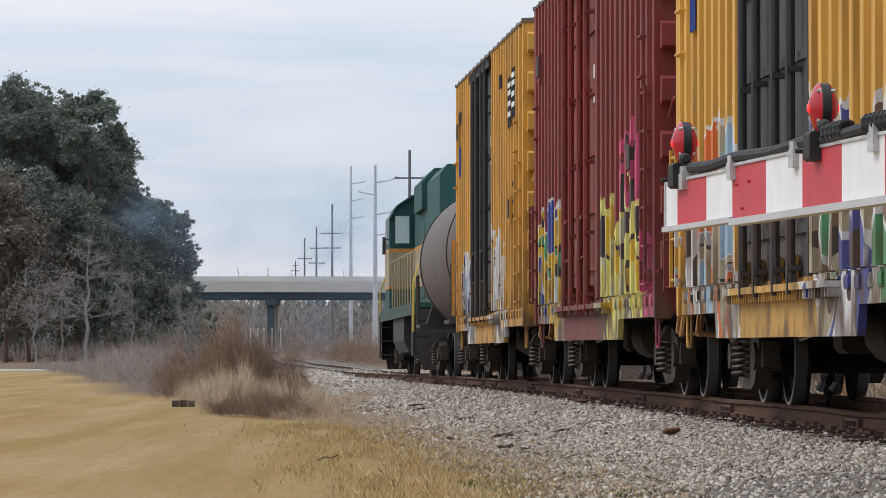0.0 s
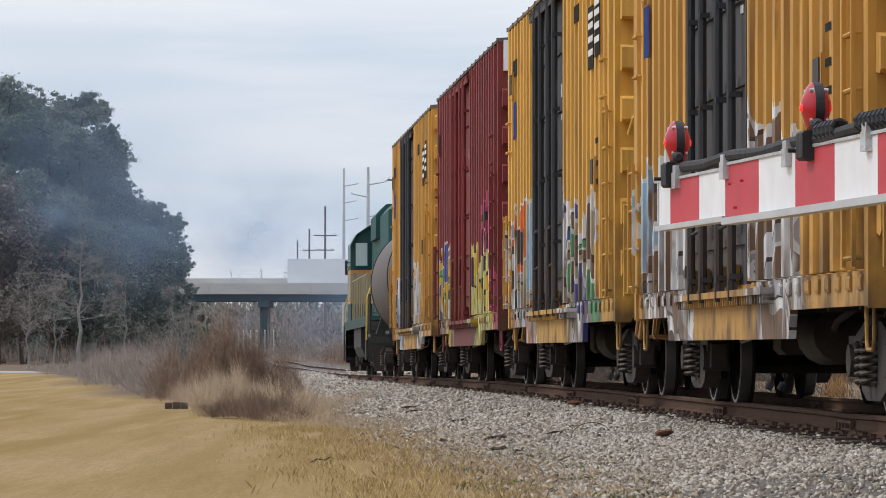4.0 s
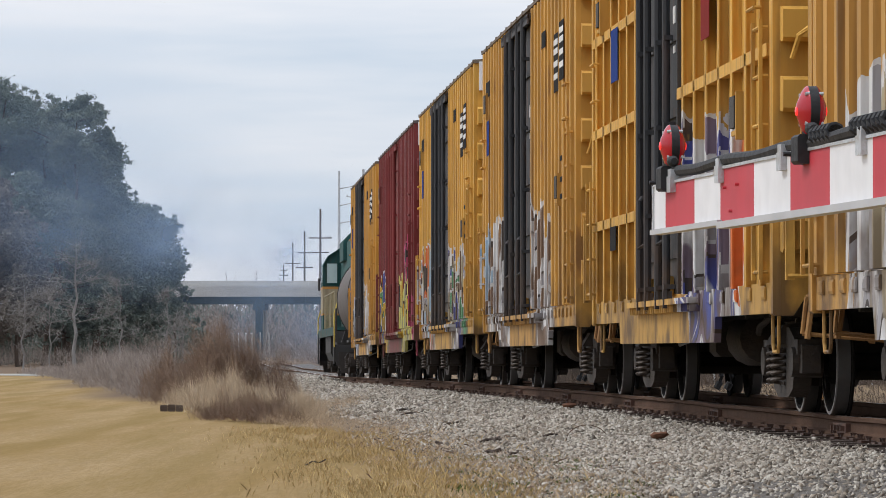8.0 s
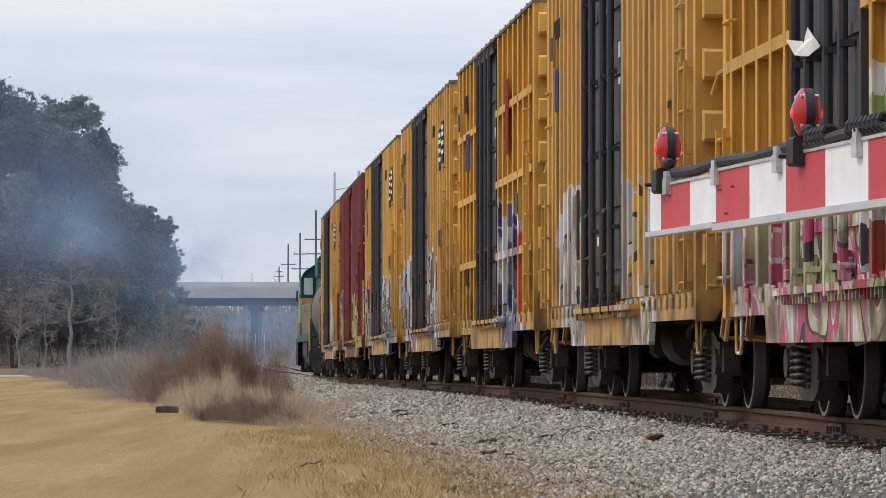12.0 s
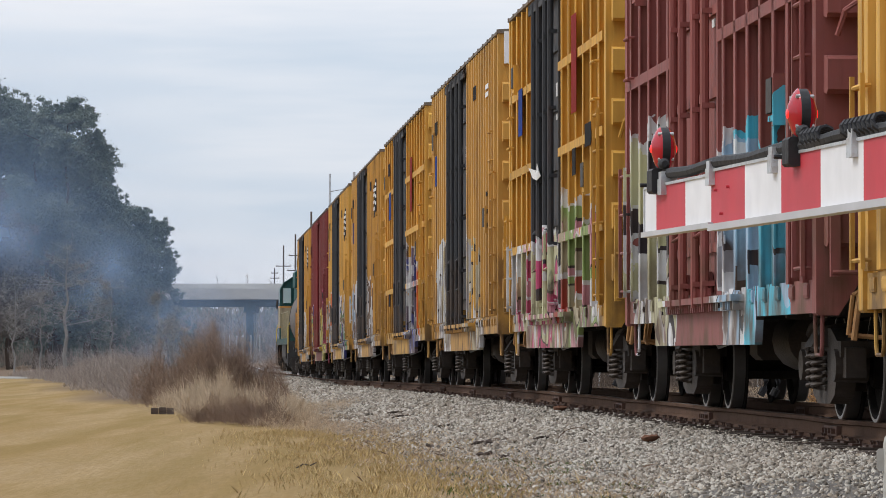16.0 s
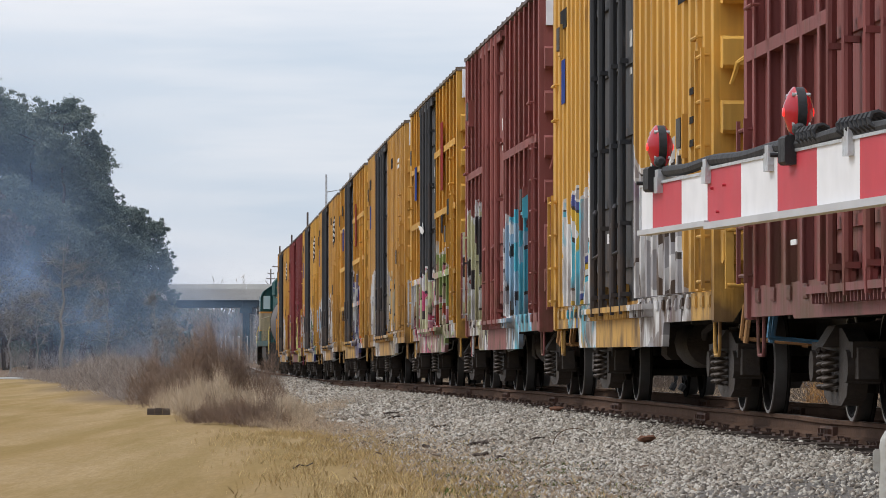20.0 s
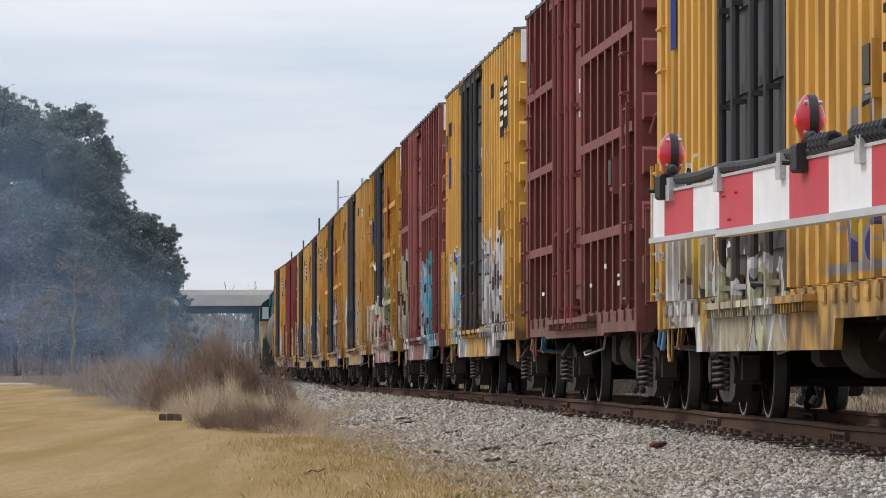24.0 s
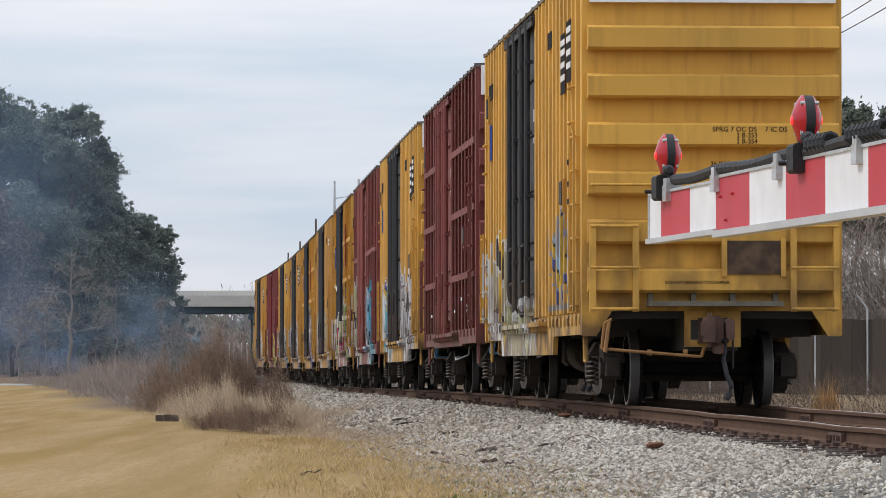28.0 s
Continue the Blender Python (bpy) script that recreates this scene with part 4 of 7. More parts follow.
    part("brake_cylinder", Mesh().box(-0.9, -0.6, 0.8, 1.3, 0.45, 0.99, bevel=0.05), M["truck"], car)
    part("brake_pipe", Mesh().pipe([(-0.9, -2.35, 0.66), (-1.0, -3.2, 0.72), (-1.0, -4.0, 0.8), (-1.0, -5.0, 0.99)], 0.03), M["truck"], car)
    part("release_rod", Mesh().pipe([(-1.05, 0.2, 0.99), (-1.1, 0.2, 0.64), (-1.3, 0.3, 0.56), (-1.3, 0.42, 0.6), (-1.22, 0.42, 0.62)], 0.014), M["galv"], car)
    tc = h - 2.25
    add_truck(car, -tc)
    add_truck(car, tc)
    for y, z, wd, ht in ((h - 1.35, 4.1, 0.3, 0.26), (-h + 2.0, 2.45, 0.3, 0.26)):
        part("placard_board", Mesh().box(-1.53, -1.49, y - wd / 2, y + wd / 2, z - ht / 2, z + ht / 2), M["black"], car, "dark placard board")
        part("board_bracket", Mesh().box(-1.52, -1.38, y - wd / 2 - 0.05, y - wd / 2 - 0.01, z - ht / 2 - 0.1, z + ht / 2 + 0.03).box(-1.515, -1.38, y - wd / 2, y + wd / 2, z - ht / 2 - 0.06, z - ht / 2 - 0.02), P, car)
    for y, z, ht in ((d0 + 0.55, 3.62, 0.16), (d0 + 0.55, 3.3, 0.07), (mid + 0.75, 1.7, 0.1)):
        part("door_stencil", Mesh().box(-1.436, -1.431, y - 0.1, y + 0.1, z - ht / 2, z + ht / 2), CHALK, car, "white stencilled bars")
    for (y0, y1, za, zb, what) in marks:
        part("marking", Mesh().box(-1.491 - (0.004 if what is CHALK else 0), -1.486, y0, y1, za, zb), what, car)
    return car, tc


INK = surface("black_stencil_paint", (0.018, 0.017, 0.017), (0.03, 0.028, 0.027), 0.9, bump=0)
BLUE = surface("blue_panel_paint", (0.018, 0.045, 0.21), (0.03, 0.055, 0.17), 0.9, bump=0)
CHALK = surface("white_stencil_paint", (0.75, 0.74, 0.72), (0.55, 0.53, 0.5), 0.6, bump=0)
SIGNAL = surface("red_panel_paint", (0.24, 0.022, 0.02), (0.17, 0.025, 0.02), 0.9, bump=0)

YEL, RED, MAR = (0.64, 0.352, 0.066), (0.20, 0.032, 0.031), (0.265, 0.080, 0.069)
WHT, GRY, BLK = (0.64, 0.64, 0.64), (0.33, 0.33, 0.35), (0.03, 0.03, 0.035)
PALE, LEMON, PINK, CYAN, NAVY = (0.40, 0.35, 0.24), (0.62, 0.58, 0.17), (0.50, 0.07, 0.17), (0.07, 0.45, 0.58), (0.04, 0.07, 0.28)
ROSE, PEACH, LEAFG, CREAM = (0.50, 0.24, 0.28), (0.52, 0.36, 0.24), (0.24, 0.34, 0.12), (0.54, 0.53, 0.34)
GRN, ORG, SKY, BRN, GLD, PUR = (0.06, 0.26, 0.13), (0.60, 0.13, 0.03), (0.32, 0.47, 0.60), (0.16, 0.10, 0.07), (0.58, 0.36, 0.03), (0.20, 0.16, 0.23)


def stencils(rear, front):
    """Reporting marks as plain bars, and the small coloured panels."""
    out = []
    for k in range(2):
        y = rear - 0.75 * k
        out.append((y - 0.3, y + 0.3, 3.6 + 0.1 * k, 4.3 + 0.1 * k, INK))
        for z in (3.75, 3.9, 4.05, 4.16):
            out.append((y - 0.27, y + 0.27, z + 0.1 * k, z + 0.07 + 0.1 * k, CHALK))
    out.append((front - 0.22, front + 0.22, 3.35, 3.85, BLUE))
    out.append((front - 0.4, front + 0.35, 4.2, 4.42, INK))
    for z in (2.75, 2.5, 2.3):
        out.append((rear - 0.82, rear - 0.55, z, z + 0.06, INK))
    out.append((rear + 1.5, rear + 2.1, 4.25, 4.45, INK))
    # the slats lie one upon the other, so lift the white bars clear
    return out


CARS = []
# (pitch to the car ahead gives the length of each car)
REAR = {k: 50.40 + (11 - k) * 16.94 + d for k, d in zip(range(1, 12), (-3.66, -3.72, -3.99, -4.39, -4.27, -4.63, -2.69, -0.82, -1.02, 0.26, 0.0))}
LEN = {k: (REAR[k - 1] - REAR[k] - 1.9) if k > 1 else 15.2 for k in REAR}


def freight_cars():
    def add(k, *args, **kw):
        car, tc = boxcar(*args[:2], LEN[k], *args[2:], **kw)
        CARS.append((car, tc, REAR[k] + LEN[k] / 2))
    add(1, "yellow_boxcar", "yellow ribbed boxcar with black doors and grey sprayed tags", (0.58, 0.30, 0.055),
        [(-4.2, -1.5, 0.5, 2.2, (WHT, PALE, GRY, YEL, WHT)), (2.9, 5.6, 0.5, 2.0, (WHT, SKY, BLK, GRY, NAVY, WHT))], marks=stencils(-5.4, 6.0), end_top=None)
    add(2, "red_boxcar", "red ribbed boxcar with yellow and pink sprayed letters", RED,
        [(-6.4, -4.0, 1.7, 2.7, (PINK, RED, PINK, BLK, PINK)), (-6.2, -1.9, 0.2, 2.1, (LEMON, CREAM, BLK, LEMON, GLD, LEMON)), (3.3, 6.8, 0.3, 2.3, (NAVY, GLD, GRN, GLD, BLK, WHT)), (-7.4, -6.4, 0.3, 1.6, (PINK, PINK, RED, PINK))], door="red", end_top=True)
    add(3, "yellow_boxcar", "yellow ribbed boxcar with black doors and grey-white sprayed tags", YEL,
        [(-5.6, -1.4, 0.2, 2.2, (GRY, WHT, NAVY, PALE, BRN, GRN, WHT)), (3.0, 7.0, 0.3, 2.5, (SKY, PALE, GRY, ORG, BLK, WHT))], marks=stencils(-5.2, 6.0), end_top=True)
    add(4, "yellow_boxcar", "yellow ribbed boxcar with black doors and white sprayed tags", (0.56, 0.295, 0.06),
        [(-4.4, -1.6, 0.2, 2.3, (BRN, WHT, GRY, BRN, WHT)), (2.75, 7.0, 0.2, 2.4, (SKY, BRN, BLK, WHT, GRY, WHT))], marks=stencils(-5.4, 6.2), rust=0.62)
    add(5, "yellow_boxcar", "yellow outside-post boxcar with a blue sprayed tag", YEL,
        [(-5.3, -1.4, 0.0, 2.5, (ORG, WHT, NAVY, NAVY, PUR, GRY, WHT))], style="post", marks=[(4.3, 5.0, 3.3, 3.85, BLUE), (4.6, 5.3, 4.2, 4.45, INK), (4.5, 5.1, 1.55, 1.8, INK), (-3.6, -3.0, 3.2, 4.2, SIGNAL)])
    add(6, "yellow_boxcar", "yellow ribbed boxcar with black doors and whitewashed sill", (0.54, 0.285, 0.062),
        [(-4.4, -1.4, 0.2, 2.2, (GRY, PALE, WHT, YEL, PALE)), (3.0, 6.0, 0.2, 2.4, (BLK, PALE, WHT, WHT, GRY, WHT))], end_top=True, marks=stencils(-5.2, 6.0)[8:], rust=0.5)
    add(7, "yellow_boxcar", "yellow outside-post boxcar with pink sprayed tags and torn paper", (0.59, 0.315, 0.05),
        [(-5.4, -1.0, 0.0, 2.2, (SIGNAL_C, PALE, LEAFG, ROSE, LEAFG, WHT)), (-1.0, 6.0, 0.0, 1.9, (ROSE, CREAM, PINK, ROSE, PEACH, WHT))], style="post", end_top=True, marks=[(4.0, 4.6, 3.3, 3.9, BLUE), (-3.5, -2.9, 3.2, 4.3, SIGNAL), (-5.2, -4.5, 2.75, 3.0, INK), (-3.4, -3.0, 2.5, 2.8, INK)])
    add(8, "maroon_boxcar", "maroon outside-post boxcar with a cyan sprayed tag", MAR,
        [(-5.0, -2.2, 0.0, 2.35, (CYAN, CYAN, CYAN, SKY, CYAN)), (-2.4, -0.9, 0.0, 2.2, (WHT, SKY, WHT, GRY, WHT)), (2.35, 6.0, 0.2, 2.7, (BLK, CREAM, WHT, CREAM, BLK, WHT))], door="maroon", style="step", end_top=True)
    add(9, "yellow_boxcar", "yellow ribbed boxcar with black doors and blue-grey tags", YEL,
        [(-5.6, -1.4, 0.2, 2.3, (PUR, GRY, WHT, GRY, BLK, WHT)), (2.8, 6.2, 0.2, 2.3, (WHT, CYAN, WHT, GLD, NAVY, GRY, WHT))], end_top=True, marks=stencils(-5.6, 6.0))
    add(10, "maroon_boxcar", "plain maroon outside-post boxcar with white stencils", (0.212, 0.060, 0.054), [], door="maroon", style="post", end_top=True, sill_low=0.77, lever=surface("faded_blue_lever_paint", (0.07, 0.22, 0.38), (0.05, 0.13, 0.2), 0.6),
        marks=[(-5.55, -5.35, 1.27, 1.32, CHALK), (-5.55, -5.35, 1.36, 1.39, CHALK), (-4.15, -3.95, 1.47, 1.52, CHALK), (-2.5, -2.3, 1.3, 1.34, CHALK), (3.7, 4.0, 1.3, 1.34, CHALK)])
    last = add(11, "yellow_boxcar", "last yellow boxcar with black doors and rusty coupler", YEL,
               [(-6.2, -3.4, 1.1, 2.2, (YEL, YEL, NAVY, GLD, SKY, GRY)), (2.9, 7.0, 0.2, 2.2, (WHT, GLD, BLK, PALE, GRY, WHT)), (-1.0, 3.6, 0.2, 1.25, (PALE, CREAM, GRY, PALE, WHT))], end_top=True, last_car=True, marks=stencils(-5.6, 6.0))
    car = CARS[-1][0]
    y = -LEN[11] / 2
    for text, size, x, z, d in (("SPRG 7 OC D5    7 IC D5", 0.078, -0.02, 3.055, 0.204), ("2 B-353", 0.075, 0.25, 2.988, 0.204), ("2 B-354", 0.075, 0.25, 2.922, 0.204),
                                ("36 INCH W", 0.075, -0.02, 2.68, 0.004), ("DO NOT GROUND TO COUPLER", 0.048, -0.55, 1.36, 0.204)):
        part("lettering", lettering(text, size), INK, car, "black stencilled letters", at=pose(x, y - d, z, 90, 0, 0))
    # torn white paper on the door of the seventh car
    sheet = [(0.1, 2.62), (0.7, 2.59), (1.5, 2.65), (1.75, 2.78), (1.2, 2.73), (0.8, 2.80), (0.3, 2.70)]
    n = len(sheet)
    paper = Mesh().add([(-1.572 - 0.03 * math.sin(a * 4), a, b) for a, b in sheet] + [(-1.568 - 0.03 * math.sin(a * 4), a, b) for a, b in sheet],
                       [tuple(range(n)), tuple(range(2 * n - 1, n - 1, -1))] + [(i, (i + 1) % n, n + (i + 1) % n, n + i) for i in range(n)])
    part("torn_paper", paper, CHALK, CARS[6][0], "torn white paper on the door")


SIGNAL_C = (0.33, 0.04, 0.03)


def tank_car():
    car = thing("tank_car", "grey riveted tank car with a dark band", "tank car", "freight cars of the train")
    grey = car_paint("tank_grey_paint", (0.135, 0.118, 0.108), car, [], 0.3)
    h, r, zc = 5.9, 1.42, 2.22
    t = Mesh().lathe([(0.05, -h - 0.05), (0.7, -h + 0.05), (1.15, -h + 0.28), (1.36, -h + 0.6), (r, -h + 0.95), (r, h - 0.95), (1.36, h - 0.6), (1.15, h - 0.28), (0.7, h - 0.05), (0.05, h + 0.05)], (0, 0, zc), "y", 40)
    part("tank", t, grey, car, smooth=True)
    for y in (-4.6, 4.3):
        part("band", Mesh().lathe([(r + 0.004, -0.05), (r + 0.02, -0.05), (r + 0.02, 0.05), (r + 0.004, 0.05)], (0, y, zc), "y", 40), M["black"], car, "dark steel band")
    fr = Mesh().box(-0.35, 0.35, -h - 0.4, h + 0.4, 0.7, 0.98)
    for y in (-h + 0.9, h - 0.9):
        fr.prism([(-1.3, 0.95), (1.3, 0.95), (1.1, 1.6), (0.5, 1.0), (-0.5, 1.0), (-1.1, 1.6)], y - 0.15, y + 0.15, "y")
        fr.box(-1.45, 1.45, y - 0.9, y + 0.7, 0.95, 1.02)
    part("underframe", fr, M["black"], car)
    dome = Mesh().lathe([(0.5, 0), (0.5, 0.3), (0.42, 0.36), (0.05, 0.38)], (0, 0, zc + r - 0.05), "z", 20)
    part("dome", dome, grey, car)
    for s in (-1, 1):
        rl = Mesh().pipe([(-1.4, s * (h - 0.3), 1.0), (-1.4, s * (h - 0.3), 2.0), (-1.4, s * (h + 0.3), 2.0), (-1.4, s * (h + 0.3), 1.0)], 0.02)
        part("handrail", rl, M["truck"], car)
        add_coupler(car, s * (h + 0.4), s)
        add_truck(car, s * (h - 1.4))
    return car, h - 1.4


def locomotive():
    """A four-axle road switcher with its long hood behind the cab."""
    car = thing("locomotive", "dark green and cream diesel locomotive with yellow handrails", "locomotive")
    gp = car_paint("loco_green_paint", (0.018, 0.082, 0.078), car, [], 0.15)
    cream = car_paint("loco_cream_paint", (0.38, 0.32, 0.215), car, [], 0.3)
    # opaque panes; the sky seen through the cab is put into the colour
    glass = surface("sky_toned_window_glass", (0.55, 0.66, 0.66), (0.5, 0.6, 0.6), 0.08, 0.0, bump=0)
    orange = surface("orange_line_paint", (0.55, 0.25, 0.05), None, 0.5)
    yel = surface("handrail_yellow", (0.6, 0.42, 0.06), None, 0.5)
    rail_paint = surface("handrail_cream", (0.36, 0.30, 0.18), None, 0.5)
    h = 8.4
    part("walkway", Mesh().box(-1.5, 1.5, -h, h, 1.4, 1.5).box(-1.5, -1.44, -h, h, 1.25, 1.4).box(1.44, 1.5, -h, h, 1.25, 1.4), gp, car)
    part("frame", Mesh().box(-0.9, 0.9, -h, h, 0.95, 1.36), M["black"], car)
    hood = Mesh().prism([(-0.88, 1.5), (0.88, 1.5), (0.88, 4.15), (0.7, 4.36), (-0.7, 4.36), (-0.88, 4.15)], -h + 0.9, 2.9, "y")
    for k in range(9):
        y = -h + 1.3 + k * 1.05
        hood.box(-0.91, -0.88, y, y + 0.9, 1.7, 3.3)
    part("long_hood", hood, gp, car)
    part("cab", Mesh().prism([(-1.5, 1.5), (1.5, 1.5), (1.5, 3.55), (1.32, 3.85), (0.95, 4.08), (0.4, 4.2), (-0.4, 4.2), (-0.95, 4.08), (-1.32, 3.85), (-1.5, 3.55)], 2.9, 5.1, "y"), gp, car)
    part("cab_stripe", Mesh().box(-1.51, 1.51, 2.885, 5.115, 2.02, 2.80), cream, car, "cream band")
    part("cab_line", Mesh().box(-1.513, 1.513, 2.882, 5.118, 2.80, 2.88).box(-1.513, 1.513, 2.882, 5.118, 1.96, 2.02), orange, car, "orange line")
    part("hood_stripe", Mesh().box(-0.915, 0.915, -h + 0.885, 2.88, 2.02, 2.80), cream, car, "cream band")
    part("hood_line", Mesh().box(-0.918, 0.918, -h + 0.882, 2.88, 2.80, 2.88).box(-0.918, 0.918, -h + 0.882, 2.88, 1.96, 2.02), orange, car, "orange line")
    part("cab_roof_rim", Mesh().prism([(-1.53, 3.52), (-1.34, 3.86), (-0.96, 4.1), (-0.4, 4.22), (0.4, 4.22), (0.96, 4.1), (1.34, 3.86), (1.53, 3.52), (1.5, 3.52), (1.32, 3.83), (0.95, 4.06), (0.4, 4.18), (-0.4, 4.18), (-0.95, 4.06), (-1.32, 3.83), (-1.5, 3.52)], 2.8, 2.9, "y"), gp, car)
    part("cooling_unit", Mesh().box(-0.75, 0.1, 3.4, 4.3, 4.2, 4.48, bevel=0.05), M["galv"], car, "grey roof cooling unit")
    part("mirror", Mesh().box(-1.66, -1.58, 3.2, 3.24, 2.75, 3.15).tube((-1.5, 3.22, 3.1), (-1.6, 3.22, 3.1), 0.012), M["black"], car, "black cab mirror")
    for a, b in ((-1.36, -1.02), (1.02, 1.36)):
        part("cab_window", Mesh().box(a, b, 2.87, 2.9, 3.0, 3.62), glass, car, "rear cab window painted pale as the sky behind")
        part("window_frame", Mesh().box(a - 0.04, a, 2.865, 2.905, 2.96, 3.66).box(b, b + 0.04, 2.865, 2.905, 2.96, 3.66).box(a, b, 2.865, 2.905, 2.96, 3.0).box(a, b, 2.865, 2.905, 3.62, 3.66), gp, car)
    for s in (-1, 1):
        part("cab_side_window", Mesh().box(s * 1.505 - 0.01, s * 1.505 + 0.01, 3.3, 4.7, 3.0, 3.6), glass, car)
    part("short_hood", Mesh().prism([(-0.88, 1.5), (0.88, 1.5), (0.88, 3.3), (0.7, 3.5), (-0.7, 3.5), (-0.88, 3.3)], 5.1, 7.4, "y"), gp, car)
    horn = Mesh()
    for k in range(3):
        horn.lathe([(0.03, -0.3), (0.05, 0.1), (0.12, 0.3)], (-0.4 + 0.25 * k, 2.2, 4.55), "y", 10)
    horn.box(-0.5, 0.3, 2.1, 2.3, 4.36, 4.5)
    part("horn", horn, M["black"], car)
    for y in (-3.0, -0.5):
        part("exhaust_stack", Mesh().lathe([(0.2, 0), (0.18, 0.25), (0.14, 0.26), (0.14, 0.1)], (0, y, 4.34), "z", 14), M["black"], car)
    part("dynamic_brake_housing", Mesh().prism([(-1.0, 3.6), (1.0, 3.6), (1.0, 4.2), (0.7, 4.5), (-0.7, 4.5), (-1.0, 4.2)], -2.4, 1.0, "y"), gp, car)
    for k in range(9):
        y = -h + 0.6 + k * 1.25
        part("stanchion", Mesh().tube((-1.46, y, 1.5), (-1.46, y, 2.55), 0.018), rail_paint, car)
    part("handrail", Mesh().pipe([(-1.46, -h + 0.6, 2.55), (-1.46, 2.9, 2.55)], 0.018), rail_paint, car)
    for s in (-1, 1):
        y = s * h
        stp = Mesh()
        for z in (0.45, 0.78, 1.1):
            stp.box(-1.5, -0.85, min(y, y - s * 0.5), max(y, y - s * 0.5), z, z + 0.04)
        stp.box(-1.52, -1.48, min(y, y - s * 0.5), max(y, y - s * 0.5), 0.4, 1.4).box(-0.87, -0.83, min(y, y - s * 0.5), max(y, y - s * 0.5), 0.4, 1.4)
        part("steps", stp, M["black"], car)
        plow = Mesh().prism([(-1.3, 0.12), (1.3, 0.12), (1.38, 0.75), (-1.38, 0.75)], min(y + s * 0.02, y + s * 0.10), max(y + s * 0.02, y + s * 0.10), "y")
        part("plow", plow, M["truck"], car, "dark steel plow")
        part("step_rail", Mesh().pipe([(-1.5, y, 0.9), (-1.5, y, 1.9), (-1.3, y - s * 0.2, 2.5)], 0.022).pipe([(-1.1, y, 1.2), (-0.9, y, 2.2)], 0.022), yel, car)
        part("pilot", Mesh().prism([(-1.45, 0.35), (1.45, 0.35), (1.45, 1.36), (-1.45, 1.36)], min(y, y - s * 0.06), max(y, y - s * 0.06), "y"), M["black"], car)
        add_coupler(car, y, s)
        add_truck(car, s * 5.1, base=1.35)
    part("fuel_tank", Mesh().prism([(-1.3, 0.5), (1.3, 0.5), (1.42, 0.75), (1.42, 1.3), (-1.42, 1.3), (-1.42, 0.75)], -2.6, 2.6, "y"), M["black"], car)
    for ob in car.children:          # the body is a little narrower than the boxcars
        if ob.name.split(".")[0] not in ("truck", "coupler", "air_hose"):
            for v in ob.data.vertices:
                v.co.x *= 0.94
    return car, 5.1


# ---- the crossing gate ----
ARM_AT = Vector((0.692 + 0.125 * 7.2, 10.68 - 0.992 * 7.2, ZC + 0.367))
ARM_RZ = math.degrees(math.atan2(-(-0.125), 0.992))
ARM_LEN = 7.2 + 2.21 * 0.406


